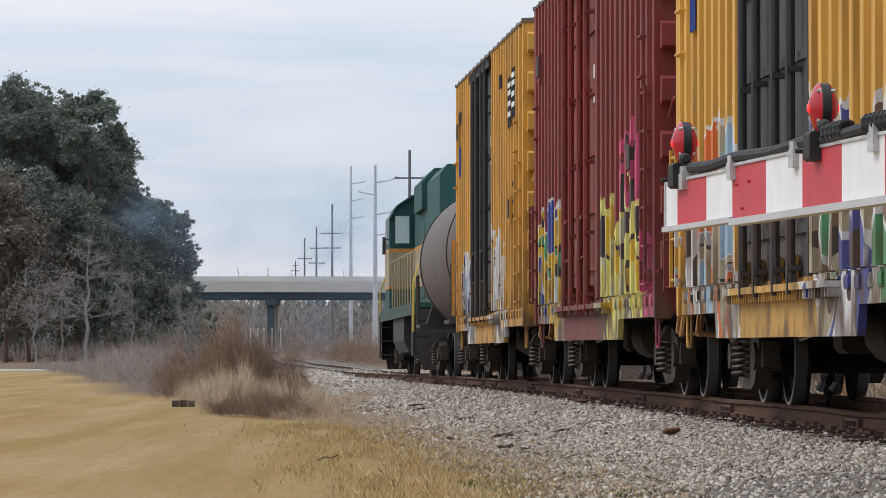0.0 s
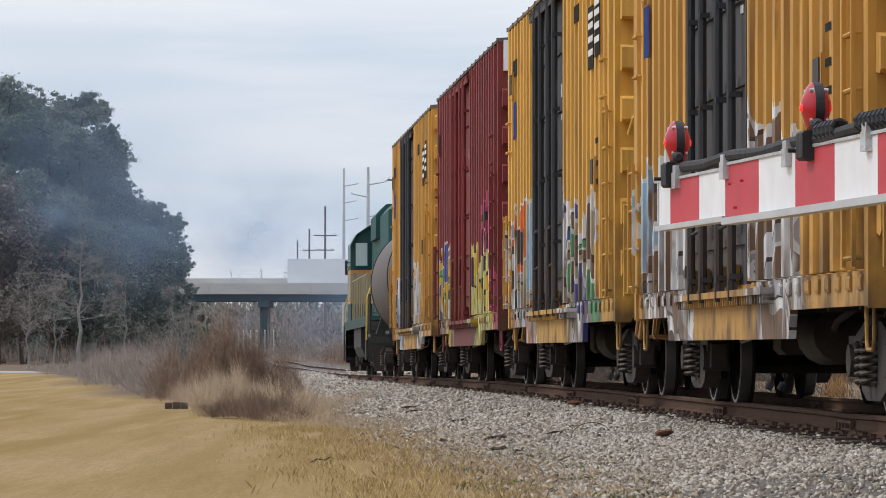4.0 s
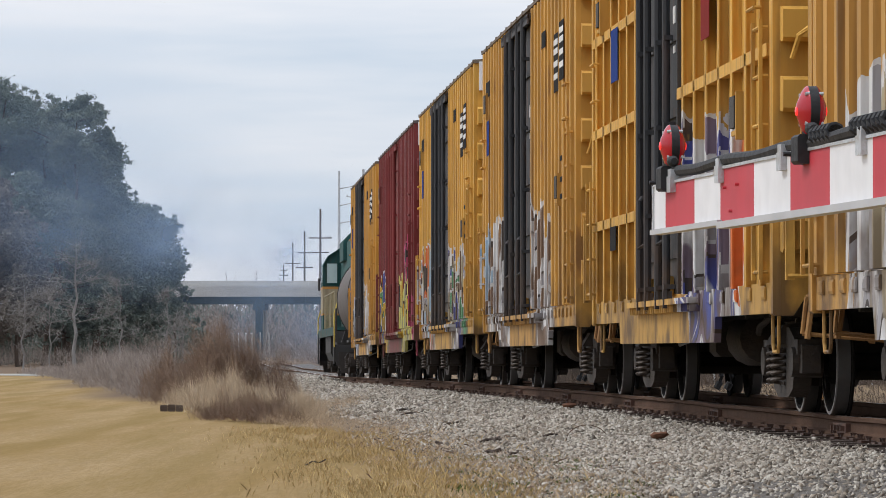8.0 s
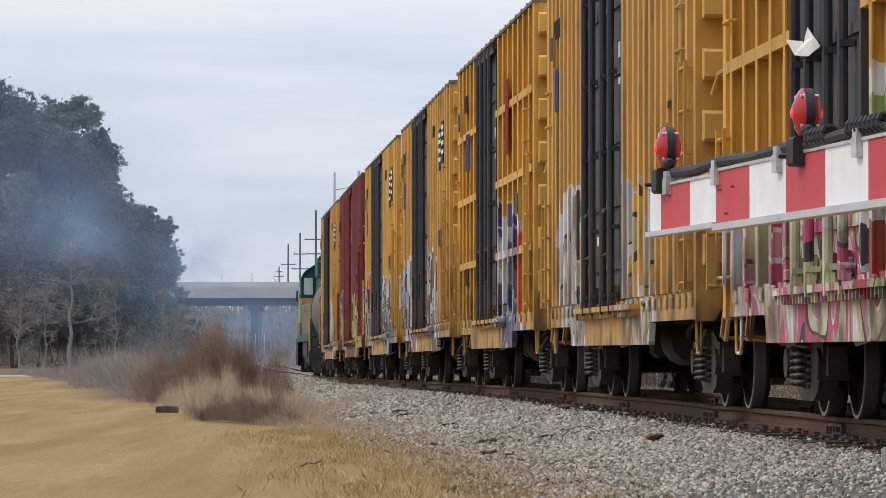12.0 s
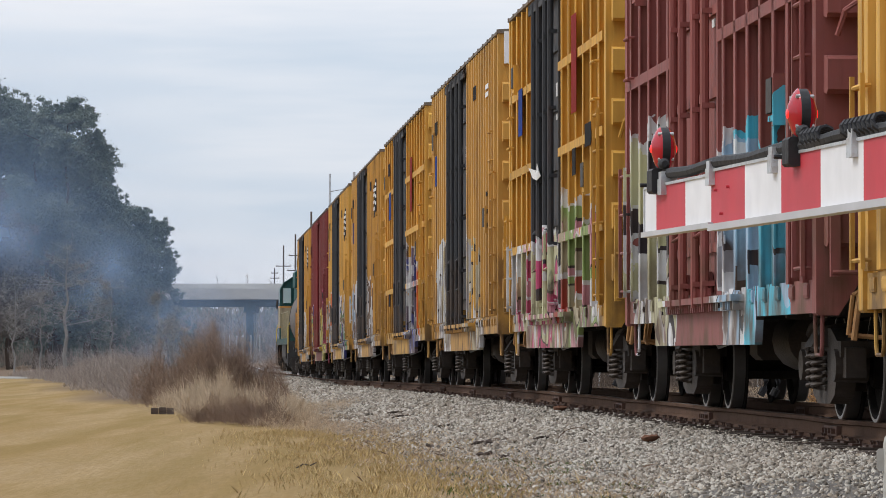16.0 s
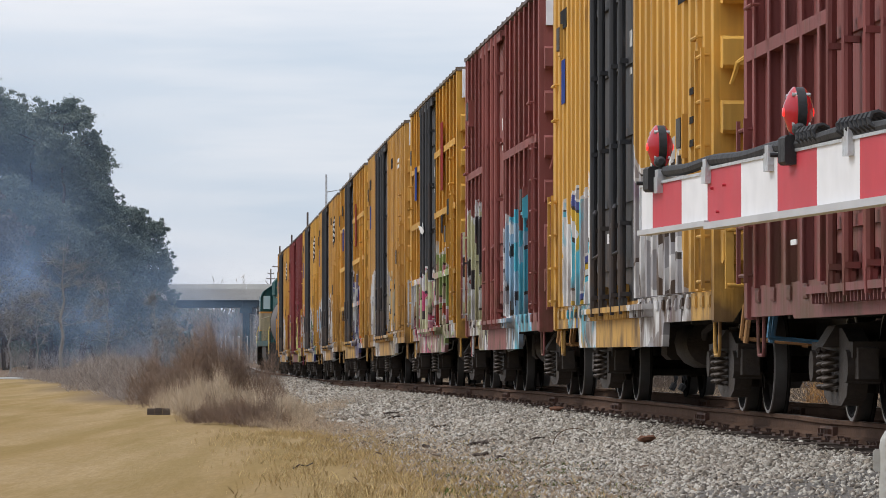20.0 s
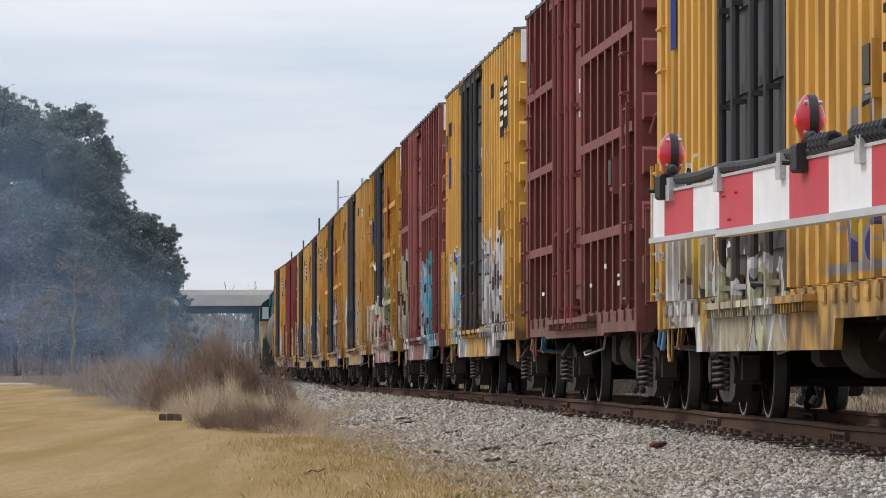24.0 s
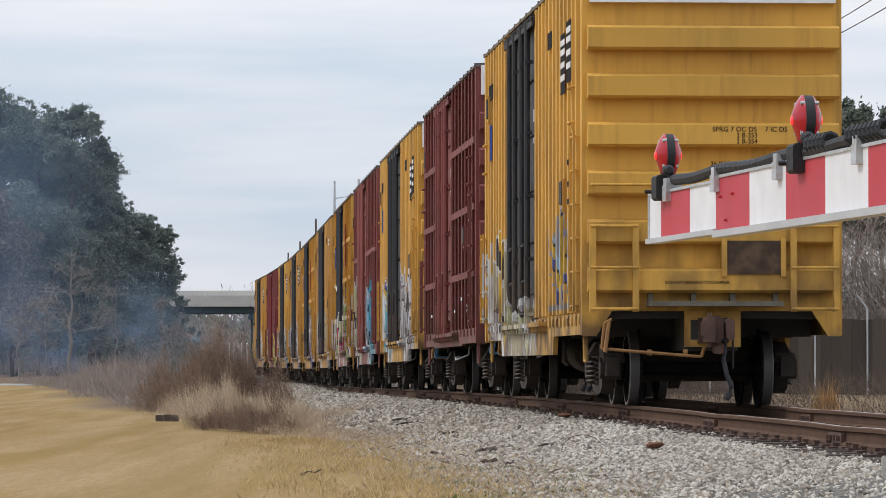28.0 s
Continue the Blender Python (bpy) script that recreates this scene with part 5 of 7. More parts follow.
def gate_arm():
    """Boards in red and white, with lamps and cable on top. Its space: y out along the arm from the pivot."""
    arm = thing("crossing_gate_arm", "red and white striped crossing gate arm with red lamps", "gate arm")
    L, s = ARM_LEN, 0.406
    joint = 7.2
    y, k = joint - 14 * s, 0
    edges = [joint + (i - 14) * s for i in range(15)] + [joint + 0.335, joint + 0.335 + 0.40, L]
    edges = sorted(edges)
    for i, (a, b) in enumerate(zip(edges, edges[1:])):
        tip = a >= joint - 0.001
        zt, zb = (0.053, -0.057) if tip else (0.062, -0.062)
        red = (round((a - joint) / s) % 2 == 1) if not tip else (joint + 0.3 < a < joint + 0.4)
        m = Mesh().box(-0.008, 0.008, a, b, zb, zt)
        part("stripe", m, M["red"] if red else M["white"], arm, "red reflective stripe" if red else "white reflective stripe")
    part("lower_edge", Mesh().box(-0.02, 0.012, joint - 0.02, L, -0.07, -0.057).box(-0.022, 0.014, 0.4, joint - 0.021, -0.078, -0.062), M["alloy"], arm, "grey aluminium edge")
    part("upper_edge", Mesh().box(-0.012, 0.012, joint, L, 0.053, 0.060).box(-0.012, 0.012, 0.4, joint - 0.001, 0.062, 0.069), M["galv"], arm)
    part("end_cap", Mesh().box(-0.012, 0.012, L, L + 0.008, -0.06, 0.056), M["galv"], arm)
    for a in (joint - 0.02,):
        for b in (0.05, 0.12, 0.2):
            part("bolt", Mesh().tube((-0.016, a - b, -0.01 + 0.03 * math.sin(b * 40)), (-0.008, a - b, -0.01 + 0.03 * math.sin(b * 40)), 0.0035), M["red"], arm)
    for yb in (L - 0.28, joint - 0.02, joint - 0.75, joint - 1.55, joint - 2.35, joint - 3.2):
        part("clip", Mesh().box(-0.02, 0.02, yb - 0.02, yb + 0.02, 0.045, 0.088).box(-0.022, -0.008, yb - 0.025, yb + 0.025, 0.03, 0.07), M["galv"], arm, "grey steel cable clip")
    rng = random.Random(8)
    pts = []
    y = L - 0.2
    while y > 1.0:
        pts.append((0.003 * math.sin(y * 5), y, 0.081 + 0.003 * math.sin(y * 9)))
        y -= 0.05
    part("cable", Mesh().sweep(pts, 0.014, 8), M["rubber"], arm, "black cable along the arm", smooth=True)
    for y0, turns in ((L - 1.95, 5), (L - 2.35, 8), (L - 3.1, 8)):
        pts = [(0.02 * math.cos(i * 0.7), y0 - 0.0045 * i, 0.092 + 0.017 * math.sin(i * 0.7)) for i in range(turns * 9)]
        part("cable_coil", Mesh().sweep(pts, 0.006, 6), M["rubber"], arm, "loosely coiled black cable", smooth=True)
    for yl in (L - 0.22, L - 1.89):
        lamp = Mesh()
        zc = 0.152
        lamp.lathe([(0.046, -0.010), (0.050, -0.010), (0.050, 0.010), (0.046, 0.010)], (0, yl, zc), "x", 24)
        lamp.lathe([(0.048, -0.0095), (0.048, 0.0095)], (0, yl, zc), "x", 24)
        body = part("lamp_housing", lamp, M["rubber"], arm, "black lamp ring", smooth=True)
        for q in (-1, 1):
            ln = Mesh().lathe([(0.047, q * 0.0095), (0.045, q * 0.013), (0.036, q * 0.020), (0.022, q * 0.0265), (0.014, q * 0.0305), (0.003, q * 0.033)], (0, yl, zc), "x", 24)
            ln.v = [(a, b, zc + (c - zc) * (1.08 if c > zc else 1.3)) for a, b, c in ln.v]
            part("lens", ln, M["lens"], body, "red lamp lens", smooth=True)
            core = Mesh().lathe([(0.012, q * 0.0295), (0.009, q * 0.0335), (0.003, q * 0.0350)], (0, yl, zc - 0.004), "x", 14)
            part("lamp_core", core, M["bulb"], body, "glowing red lamp core", smooth=True)
            for b in range(4):
                t = math.pi / 4 + b * math.pi / 2
                part("screw", Mesh().tube((q * 0.006, yl + 0.045 * math.cos(t), zc + 0.045 * math.sin(t)), (q * 0.02, yl + 0.045 * math.cos(t), zc + 0.045 * math.sin(t)), 0.004), M["galv"], body)
        stem = Mesh().box(-0.034, 0.018, yl - 0.02, yl + 0.05, 0.035, 0.098, bevel=0.006).tube((0, yl, 0.095), (0, yl, 0.115), 0.02)
        stem.tube((-0.05, yl + 0.055, 0.058), (0.03, yl + 0.055, 0.058), 0.005)
        part("lamp_bracket", stem, M["rubber"], arm, "black lamp bracket")
        part("cable_plug", Mesh().lathe([(0.008, 0), (0.014, 0.01), (0.014, 0.03), (0.006, 0.04)], (-0.01, yl - 0.075, 0.108), "y", 12), M["rubber"], arm, "dark cable plug")
    part("arm_hub", Mesh().box(-0.05, 0.05, -0.15, joint - 14 * s, -0.062, 0.062).box(-0.09, 0.1, -0.2, 0.25, -0.1, 0.1), M["galv"], arm, "grey steel arm bracket")
    mast = thing("gate_mast", "grey steel crossing gate mast", "gate mast")
    x, y = ARM_AT.x, ARM_AT.y
    g = ground_z(x, y)
    part("post", Mesh().tube((x + 0.25, y - 0.1, g - 0.2), (x + 0.25, y - 0.1, 2.6), 0.06, n=14), M["galv"], mast)
    part("mechanism", Mesh().box(x + 0.06, x + 0.3, y - 0.35, y + 0.2, ZC + 0.1, ZC + 0.75, bevel=0.02), M["galv"], mast)
    return arm


def bounce_rows():
    """The lowered arm nods a little: seconds and nod of the tip."""
    nod = ((0, 4), (0.5, 2), (1, -2), (1.5, -1.5), (2, 0), (2.5, 3), (3, -0.5), (3.5, -1.5), (5.5, -0.5), (6, -3.5), (6.5, -1), (7, 4), (7.5, 2), (8, 1), (8.5, -1), (9, 1.5), (9.5, 2.5),
           (10, 0.5), (10.5, -2.5), (11, -2.5), (11.5, 3.5), (12, 2.5), (12.5, -0.5), (14.5, 2), (15, -1.5), (15.5, -2.5), (16, 0.5), (16.5, 2.5), (17, -0.5), (17.5, -3.5), (18, -2.5), (18.5, 0), (19, 2), (19.5, -1),
           (20, -4), (20.5, -1), (21, 1.5), (21.5, 0), (23.5, 1.5), (24, 0), (24.5, -2), (25, -3.5), (25.5, 0), (26, 1.5), (26.5, -0.5), (27, -1.5), (28, -0.5))
    return [(t, Matrix.Translation(ARM_AT) @ pose(0, 0, 0, 0, 0, ARM_RZ) @ pose(0, 0, 0, -0.0103 * n, 0, 0)) for t, n in nod]


# ---- motion ----
def run(t):
    """Metres travelled since the start; the train slowly gathers speed."""
    return 4.9792 * t + 0.03527 * t * t - 0.000563 * t ** 3


RUN28 = run(28)


def on_track(mid, tc):
    a, b = mid - tc, mid + tc
    pa, pb = Vector((tx(a), a, tz(a))), Vector((tx(b), b, tz(b)))
    d = pb - pa
    c = (pa + pb) / 2
    return pose(c.x, c.y, c.z, math.degrees(math.atan2(d.z, math.hypot(d.x, d.y))), 0, math.degrees(math.atan2(-d.x, d.y)))


def motions():
    for car, tc, mid in CARS:
        walk(car, [(t, on_track(mid + run(t) - RUN28, tc)) for t in (x * 0.5 for x in range(57))])
    times, t = [0.0], 0.0
    while t < 28.0:
        t = min(28.0, t + 0.1)
        times.append(round(t, 4))
    for w in SPINNERS:
        b = w.matrix_basis.translation.copy()
        walk(w, [(t, pose(b.x, b.y, b.z, -math.degrees(run(t) / WHEEL_R), 0, 0)) for t in times])
    walk(ARM, bounce_rows())
    traffic_motions()


# ---- the overpass ----
BY = 540.0


def overpass():
    br = thing("highway_overpass", "concrete highway overpass on blue-green steel girders", "bridge", kind="structure")
    def prof(z0, z1, y0, y1, name, mat, label=""):
        m = Mesh()
        cuts = [-1400, -400, -110] + [-75 + 6.0 * i for i in range(25)] + [110, 400, 1400]
        sag = lambda x: max(-1.6, -0.00022 * (x + 22) ** 2)
        for a, b in zip(cuts, cuts[1:]):
            b -= 0.03
            vs = [(x, y, z + sag(x)) for x in (a, b) for y in (y0, y1) for z in (z0, z1)]
            m.add(vs, [(0, 1, 3, 2), (4, 6, 7, 5), (0, 4, 5, 1), (2, 3, 7, 6), (0, 2, 6, 4), (1, 5, 7, 3)])
        part(name, m, mat, br, label)
    prof(ZC + 6.45, ZC + 6.75, BY, BY + 13, "deck", M["concrete"])
    prof(ZC + 6.45, ZC + 7.75, BY - 0.3, BY, "parapet", M["concrete"], "pale concrete parapet")
    prof(ZC + 6.76, ZC + 8.55, BY + 13, BY + 13.3, "parapet", M["concrete"], "pale concrete parapet")
    for k in range(5):
        prof(ZC + 5.65, ZC + 6.45, BY + 0.6 + k * 2.9, BY + 1.0 + k * 2.9, "girder", M["girder"], "blue-green steel girder")
    for a, b in ((-1400, -62), (48, 1400)):
        part("bank", Mesh().prism([(BY - 16, -0.5), (BY + 29, -0.5), (BY + 13.4, ZC + 5.0), (BY - 0.4, ZC + 5.0)], a, b, "x"), M["lawn"], br, "grassy approach bank")
    for x in (-44.0, -20.6, 3.0, 27.0):
        for k in range(3):
            part("column", Mesh().box(x - 0.42, x + 0.42, BY + 1 + k * 5, BY + 2.1 + k * 5, -0.5, ZC + 5.0, bevel=0.08), M["girder"] if k == 0 else M["concrete"], br)
        part("pier_cap", Mesh().box(x - 0.7, x + 0.7, BY + 0.4, BY + 13, ZC + 4.9, ZC + 5.64), M["girder"], br)


def utility_pole(x, y, top, wood=True, arms=(0.6,), name="utility_pole", label="weathered wooden utility pole with cross-arms", lean=0.0):
    g = ground_z(x, y)
    p = thing(name, label, "utility pole", "power line poles", at=pose(x, y, g, 0, lean, 0))
    h = top - g
    part("shaft", Mesh().tube((0, 0, -0.5), (0, 0, h), 0.2 if wood else 0.32, 0.13 if wood else 0.14, 10), M["wood"] if wood else M["galv"], p)
    for d, s in arms:
        if wood:
            part("cross_arm", Mesh().box(-1.3 * abs(s), 1.3 * abs(s), -0.08, 0.08, h - d - 0.08, h - d + 0.08), M["wood"], p)
        else:
            part("cross_arm", Mesh().tube((0, 0, h - d), (2.0 * s, 0, h - d + 0.35), 0.09, 0.05), M["galv"], p)
        for q in (-1, 1):
            if wood or q * s > 0:
                x2 = q * (1.15 * abs(s) if wood else 1.9 * abs(s))
                part("insulator", Mesh().lathe([(0.03, 0), (0.09, 0.05), (0.05, 0.1), (0.09, 0.15), (0.03, 0.22)], (x2, 0, h - d + (0.08 if wood else 0.3)), "z", 8), M["galv"], p)
    return p


def poles():
    steel = "tall grey steel transmission pole"
    utility_pole((664 - 784) / F * 480, 480, ZC + (613 - 292) / F * 480, False, ((1.9, 1), (3.2, -0.9), (5.3, 1), (7.5, 1)), "transmission_pole", steel)
    utility_pole((621 - 784) / F * 640, 640, ZC + (613 - 295) / F * 640, False, ((2.5, 1), (4.9, 0.9), (7.4, 1)), "transmission_pole", steel)
    utility_pole((725 - 784) / F * 420, 420, ZC + (613 - 266) / F * 420, True, ((2.6, 1.1),))
    for x, y, top, arms in ((588, 620, 362, ((4.0, 1.2), (6.0, 0.9))), (560, 700, 402, ((3.3, 0.8), (5.6, 1.0))), (539, 790, 422, ((3.6, 1.0),)), (523, 900, 462, ((2.0, 0.7), (1.0, 0.5)))):
        utility_pole((x - 784) / F * y, y, ZC + (613 - top) / F * y, True, arms)


# ---- vegetation ----
def leaf_cloud(rng, centres, per, size, spread, flat=0.75):
    """Small leaf blades gathered in clumps round the given centres."""
    P, S = [], []
    for c, r in centres:
        k = max(6, int(per * r))
        p = rng.normal(0, 1, (k, 3))
        p *= 0.52 * r * spread * rng.uniform(0.6, 1.25, 3)
        p[:, 2] *= flat
        P.append(p + c)
    P = np.concatenate(P)
    n = len(P)
    a = rng.normal(0, 1, (n, 3))
    a /= np.linalg.norm(a, axis=1)[:, None]
    b = rng.normal(0, 1, (n, 3))
    b -= a * (a * b).sum(1)[:, None]
    b /= np.linalg.norm(b, axis=1)[:, None]
    s = size * rng.uniform(0.6, 1.4, (n, 1))
    V = np.stack([P - a * s, P + b * s * 0.5, P + a * s, P - b * s * 0.45], 1).reshape(-1, 3)
    return V, np.arange(4 * n).reshape(-1, 4)


def limbs(rng, h, r, levels, spread, low=0.28):
    """A tapered trunk and limbs; returns the mesh and the limb tips."""
    m, tips = Mesh(), []
    p = Vector((0, 0, -0.3))
    n = 7
    trunk = [p]
    for i in range(1, n + 1):
        q = Vector((rng.normal(0, 0.012 * h), rng.normal(0, 0.012 * h), h * i / n * 0.95))
        m.tube(p, q, r * (1 - (i - 1) / n * 0.85), r * (1 - i / n * 0.85), 8)
        p = q
        trunk.append(q)
    for k in range(levels):
        t = rng.uniform(low, 0.99)
        i = min(int(t * n), n - 1)
        a = trunk[i].lerp(trunk[i + 1], t * n - i)
        ang = rng.uniform(0, 6.283)
        ln = spread * h * (1.2 - t) * rng.uniform(0.5, 1.25) + 0.04 * h
        up = rng.uniform(0.05, 0.5)
        b = a + Vector((math.cos(ang), math.sin(ang), up)) * ln
        b.z = min(b.z, h * 0.95)
        m.tube(a, b, r * 0.28 * (1.1 - t * 0.7), r * 0.07, 5)
        tips.append(b)
        for _ in range(3):
            c = a.lerp(b, rng.uniform(0.45, 0.9)) + Vector(rng.normal(0, 0.2 * ln, 3))
            c.z = min(c.z, h * 0.96)
            m.tube(a.lerp(b, 0.5), c, r * 0.1, r * 0.03, 4)
            tips.append(c)
    tips.append(trunk[-1])
    return m, tips


def leafy_tree(x, y, top, seed, name="pine_tree", label="tall dark pine tree at the edge of the field", mat="leaf", spread=0.24, low=0.3, clump=0.034, per=300, size=0.09, count=30):
    rng = np.random.default_rng(seed)
    g = ground_z(x, y)
    h = top - g
    tree = thing(name, label, "tree", "trees beside the field", at=pose(x, y, g))
    wood, tips = limbs(rng, h, 0.014 * h, count, spread, low)
    part("trunk", wood, M["bark"], tree)
    cs = []
    for t in tips:
        r = rng.uniform(0.45, 1.35) * clump * h
        cs.append((np.array(t), r))
        # ragged sprays of needles round each tuft
        for _ in range(7):
            d = rng.normal(0, 1, 3)
            d /= np.linalg.norm(d)
            cs.append((np.array(t) + d * r * rng.uniform(0.8, 1.4), r * rng.uniform(0.18, 0.45)))
    V, T = leaf_cloud(rng, cs, per, size, 1.0, 0.7)
    tagged(part("crown", many("crown", V, T, [M[mat]]), None, tree), kind="stuff")


def bare_tree(x, y, top, seed, label="bare pale tree before the dark woods", spread=0.34, thick=0.011):
    rng = np.random.default_rng(seed)
    g = ground_z(x, y)
    h = top - g
    tree = thing("bare_tree", label, "tree", "bare trees beside the field", at=pose(x, y, g))
    m, tips = limbs(rng, h, thick * h, 18, spread)
    part("trunk", m, M["barebark"], tree)
    tw = Mesh()
    for t in tips:
        for _ in range(4):
            q = t + Vector((rng.normal(0, 0.06 * h), rng.normal(0, 0.06 * h), rng.normal(0.02 * h, 0.05 * h)))
            tw.tube(t, q, 0.014, 0.006, 3)
    tagged(part("twig_mass", tw, M["barebark"], tree), kind="stuff")


def blades(rng, n, place, height, width, lean):
    """Thin upright blades: place(rng) gives the foot of each."""
    V, T = [], []
    for k in range(n):
        x, y, z, s = place(rng)
        a = rng.uniform(0, 6.283)
        hh = height * s * rng.uniform(0.55, 1.25)
        dx, dy = rng.normal(0, lean * hh), rng.normal(0, lean * hh)
        wx, wy = math.cos(a) * width, math.sin(a) * width
        b = 4 * k
        V += [(x - wx, y - wy, z - 0.02), (x + wx, y + wy, z - 0.02), (x + dx * 0.45 + wx * 0.7, y + dy * 0.45 + wy * 0.7, z + hh * 0.6), (x + dx, y + dy, z + hh)]
        T.append((b, b + 1, b + 2, b + 3))
    return np.array(V), np.array(T)


def thicket(name, label, mounds, n, mat, seed, twig=0.16, width=0.003, up=0.8, split=0):
    """Fine tangled twigs that fill low uneven mounds (x, y, rx, ry, height), each broken into smaller ones."""
    rng = np.random.default_rng(seed)
    if split:
        small = []
        for x, y, rx, ry, hh in mounds:
            for _ in range(split):
                a, q = rng.uniform(0, 6.283), math.sqrt(rng.random())
                s = rng.uniform(0.22, 0.5)
                small.append((x + math.cos(a) * q * rx * 0.85, y + math.sin(a) * q * ry * 0.85, rx * s, ry * s, hh * math.sqrt(1.05 - q * q * 0.8) * rng.uniform(0.62, 1.08)))
        mounds = small
    area = np.array([rx * ry * hh for _, _, rx, ry, hh in mounds])
    pick = rng.choice(len(mounds), n, p=area / area.sum())
    x, y, rx, ry, hh = np.array(mounds)[pick].T
    a, q = rng.uniform(0, 6.283, n), np.sqrt(rng.random(n))
    px, py = x + np.cos(a) * q * rx, y + np.sin(a) * q * ry
    wide = np.maximum(rx, 0.6)
    lump = 0.78 + 0.14 * (np.sin(px * 7.1 / wide + seed) * np.cos(py * 2.3) + np.sin(px * 11.3 / wide + py * 3.1))
    z = ground_heights(px, py) + hh * np.sqrt(np.maximum(0.02, 1 - q * q)) * lump * rng.random(n) ** 0.6
    d = rng.normal(0, 0.5, (n, 3))
    d[:, 2] = np.abs(d[:, 2]) + up * rng.random(n)
    d *= (twig * np.where(rng.random(n) < 0.93, rng.uniform(0.5, 1.5, n), 2.4) / np.linalg.norm(d, axis=1))[:, None]
    w = rng.normal(0, 1, (n, 3))
    w *= (width / np.linalg.norm(w, axis=1))[:, None]
    p = np.stack([px, py, z], 1)
    V = np.stack([p - w, p + w, p + d * 0.6 + w * 0.8 + w[:, ::-1] * 0.6, p + d], 1).reshape(-1, 3)
    ob = new(name, many(name, V, np.arange(4 * n).reshape(-1, 4), [M[mat]]))
    return tagged(ob, label, "brush", "brush along the track", "stuff")


def woods():
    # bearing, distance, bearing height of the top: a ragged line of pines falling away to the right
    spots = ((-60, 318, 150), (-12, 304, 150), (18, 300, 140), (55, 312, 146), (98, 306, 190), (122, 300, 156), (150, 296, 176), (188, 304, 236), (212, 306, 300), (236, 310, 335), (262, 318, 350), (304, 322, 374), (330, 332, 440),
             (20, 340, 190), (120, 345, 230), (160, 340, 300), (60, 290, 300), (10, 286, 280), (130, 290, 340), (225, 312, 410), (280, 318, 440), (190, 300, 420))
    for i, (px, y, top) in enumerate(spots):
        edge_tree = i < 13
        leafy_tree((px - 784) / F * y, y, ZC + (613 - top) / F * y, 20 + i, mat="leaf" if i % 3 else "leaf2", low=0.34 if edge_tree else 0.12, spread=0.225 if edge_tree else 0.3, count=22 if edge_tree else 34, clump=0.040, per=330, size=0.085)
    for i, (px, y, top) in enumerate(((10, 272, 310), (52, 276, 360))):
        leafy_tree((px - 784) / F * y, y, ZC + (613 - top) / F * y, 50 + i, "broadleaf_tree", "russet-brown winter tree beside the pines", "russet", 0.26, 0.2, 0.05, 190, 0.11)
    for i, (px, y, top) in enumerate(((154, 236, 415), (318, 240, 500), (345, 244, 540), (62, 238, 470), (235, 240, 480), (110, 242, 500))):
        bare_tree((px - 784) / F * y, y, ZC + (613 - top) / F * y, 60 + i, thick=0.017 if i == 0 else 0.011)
    # undergrowth that closes the foot of the woods
    mounds = [((px - 784) / F * 335, 335 + 6 * (k % 3), 3.2, 5, hh) for k, (px, hh) in enumerate(((-70, 8), (-10, 9), (50, 9), (105, 8.5), (160, 9), (215, 8), (265, 7), (305, 5.5), (335, 3.6)))]
    thicket("undergrowth", "dark tangled undergrowth at the foot of the pines", mounds, 34000, "leaf", 77, 0.5, 0.09, 0.3, 5)
    mounds = [((px - 784) / F * 280, 280 + 5 * (k % 2), 2.2, 4, hh) for k, (px, hh) in enumerate(((-20, 1.2), (40, 1.6), (90, 1.2), (150, 1.4), (205, 1.6), (260, 2.0), (310, 2.4)))]
    thicket("winter_shrubs", "grey leafless shrubs before the pines", mounds, 5000, "greybrush", 78, 0.5, 0.012, 0.9)


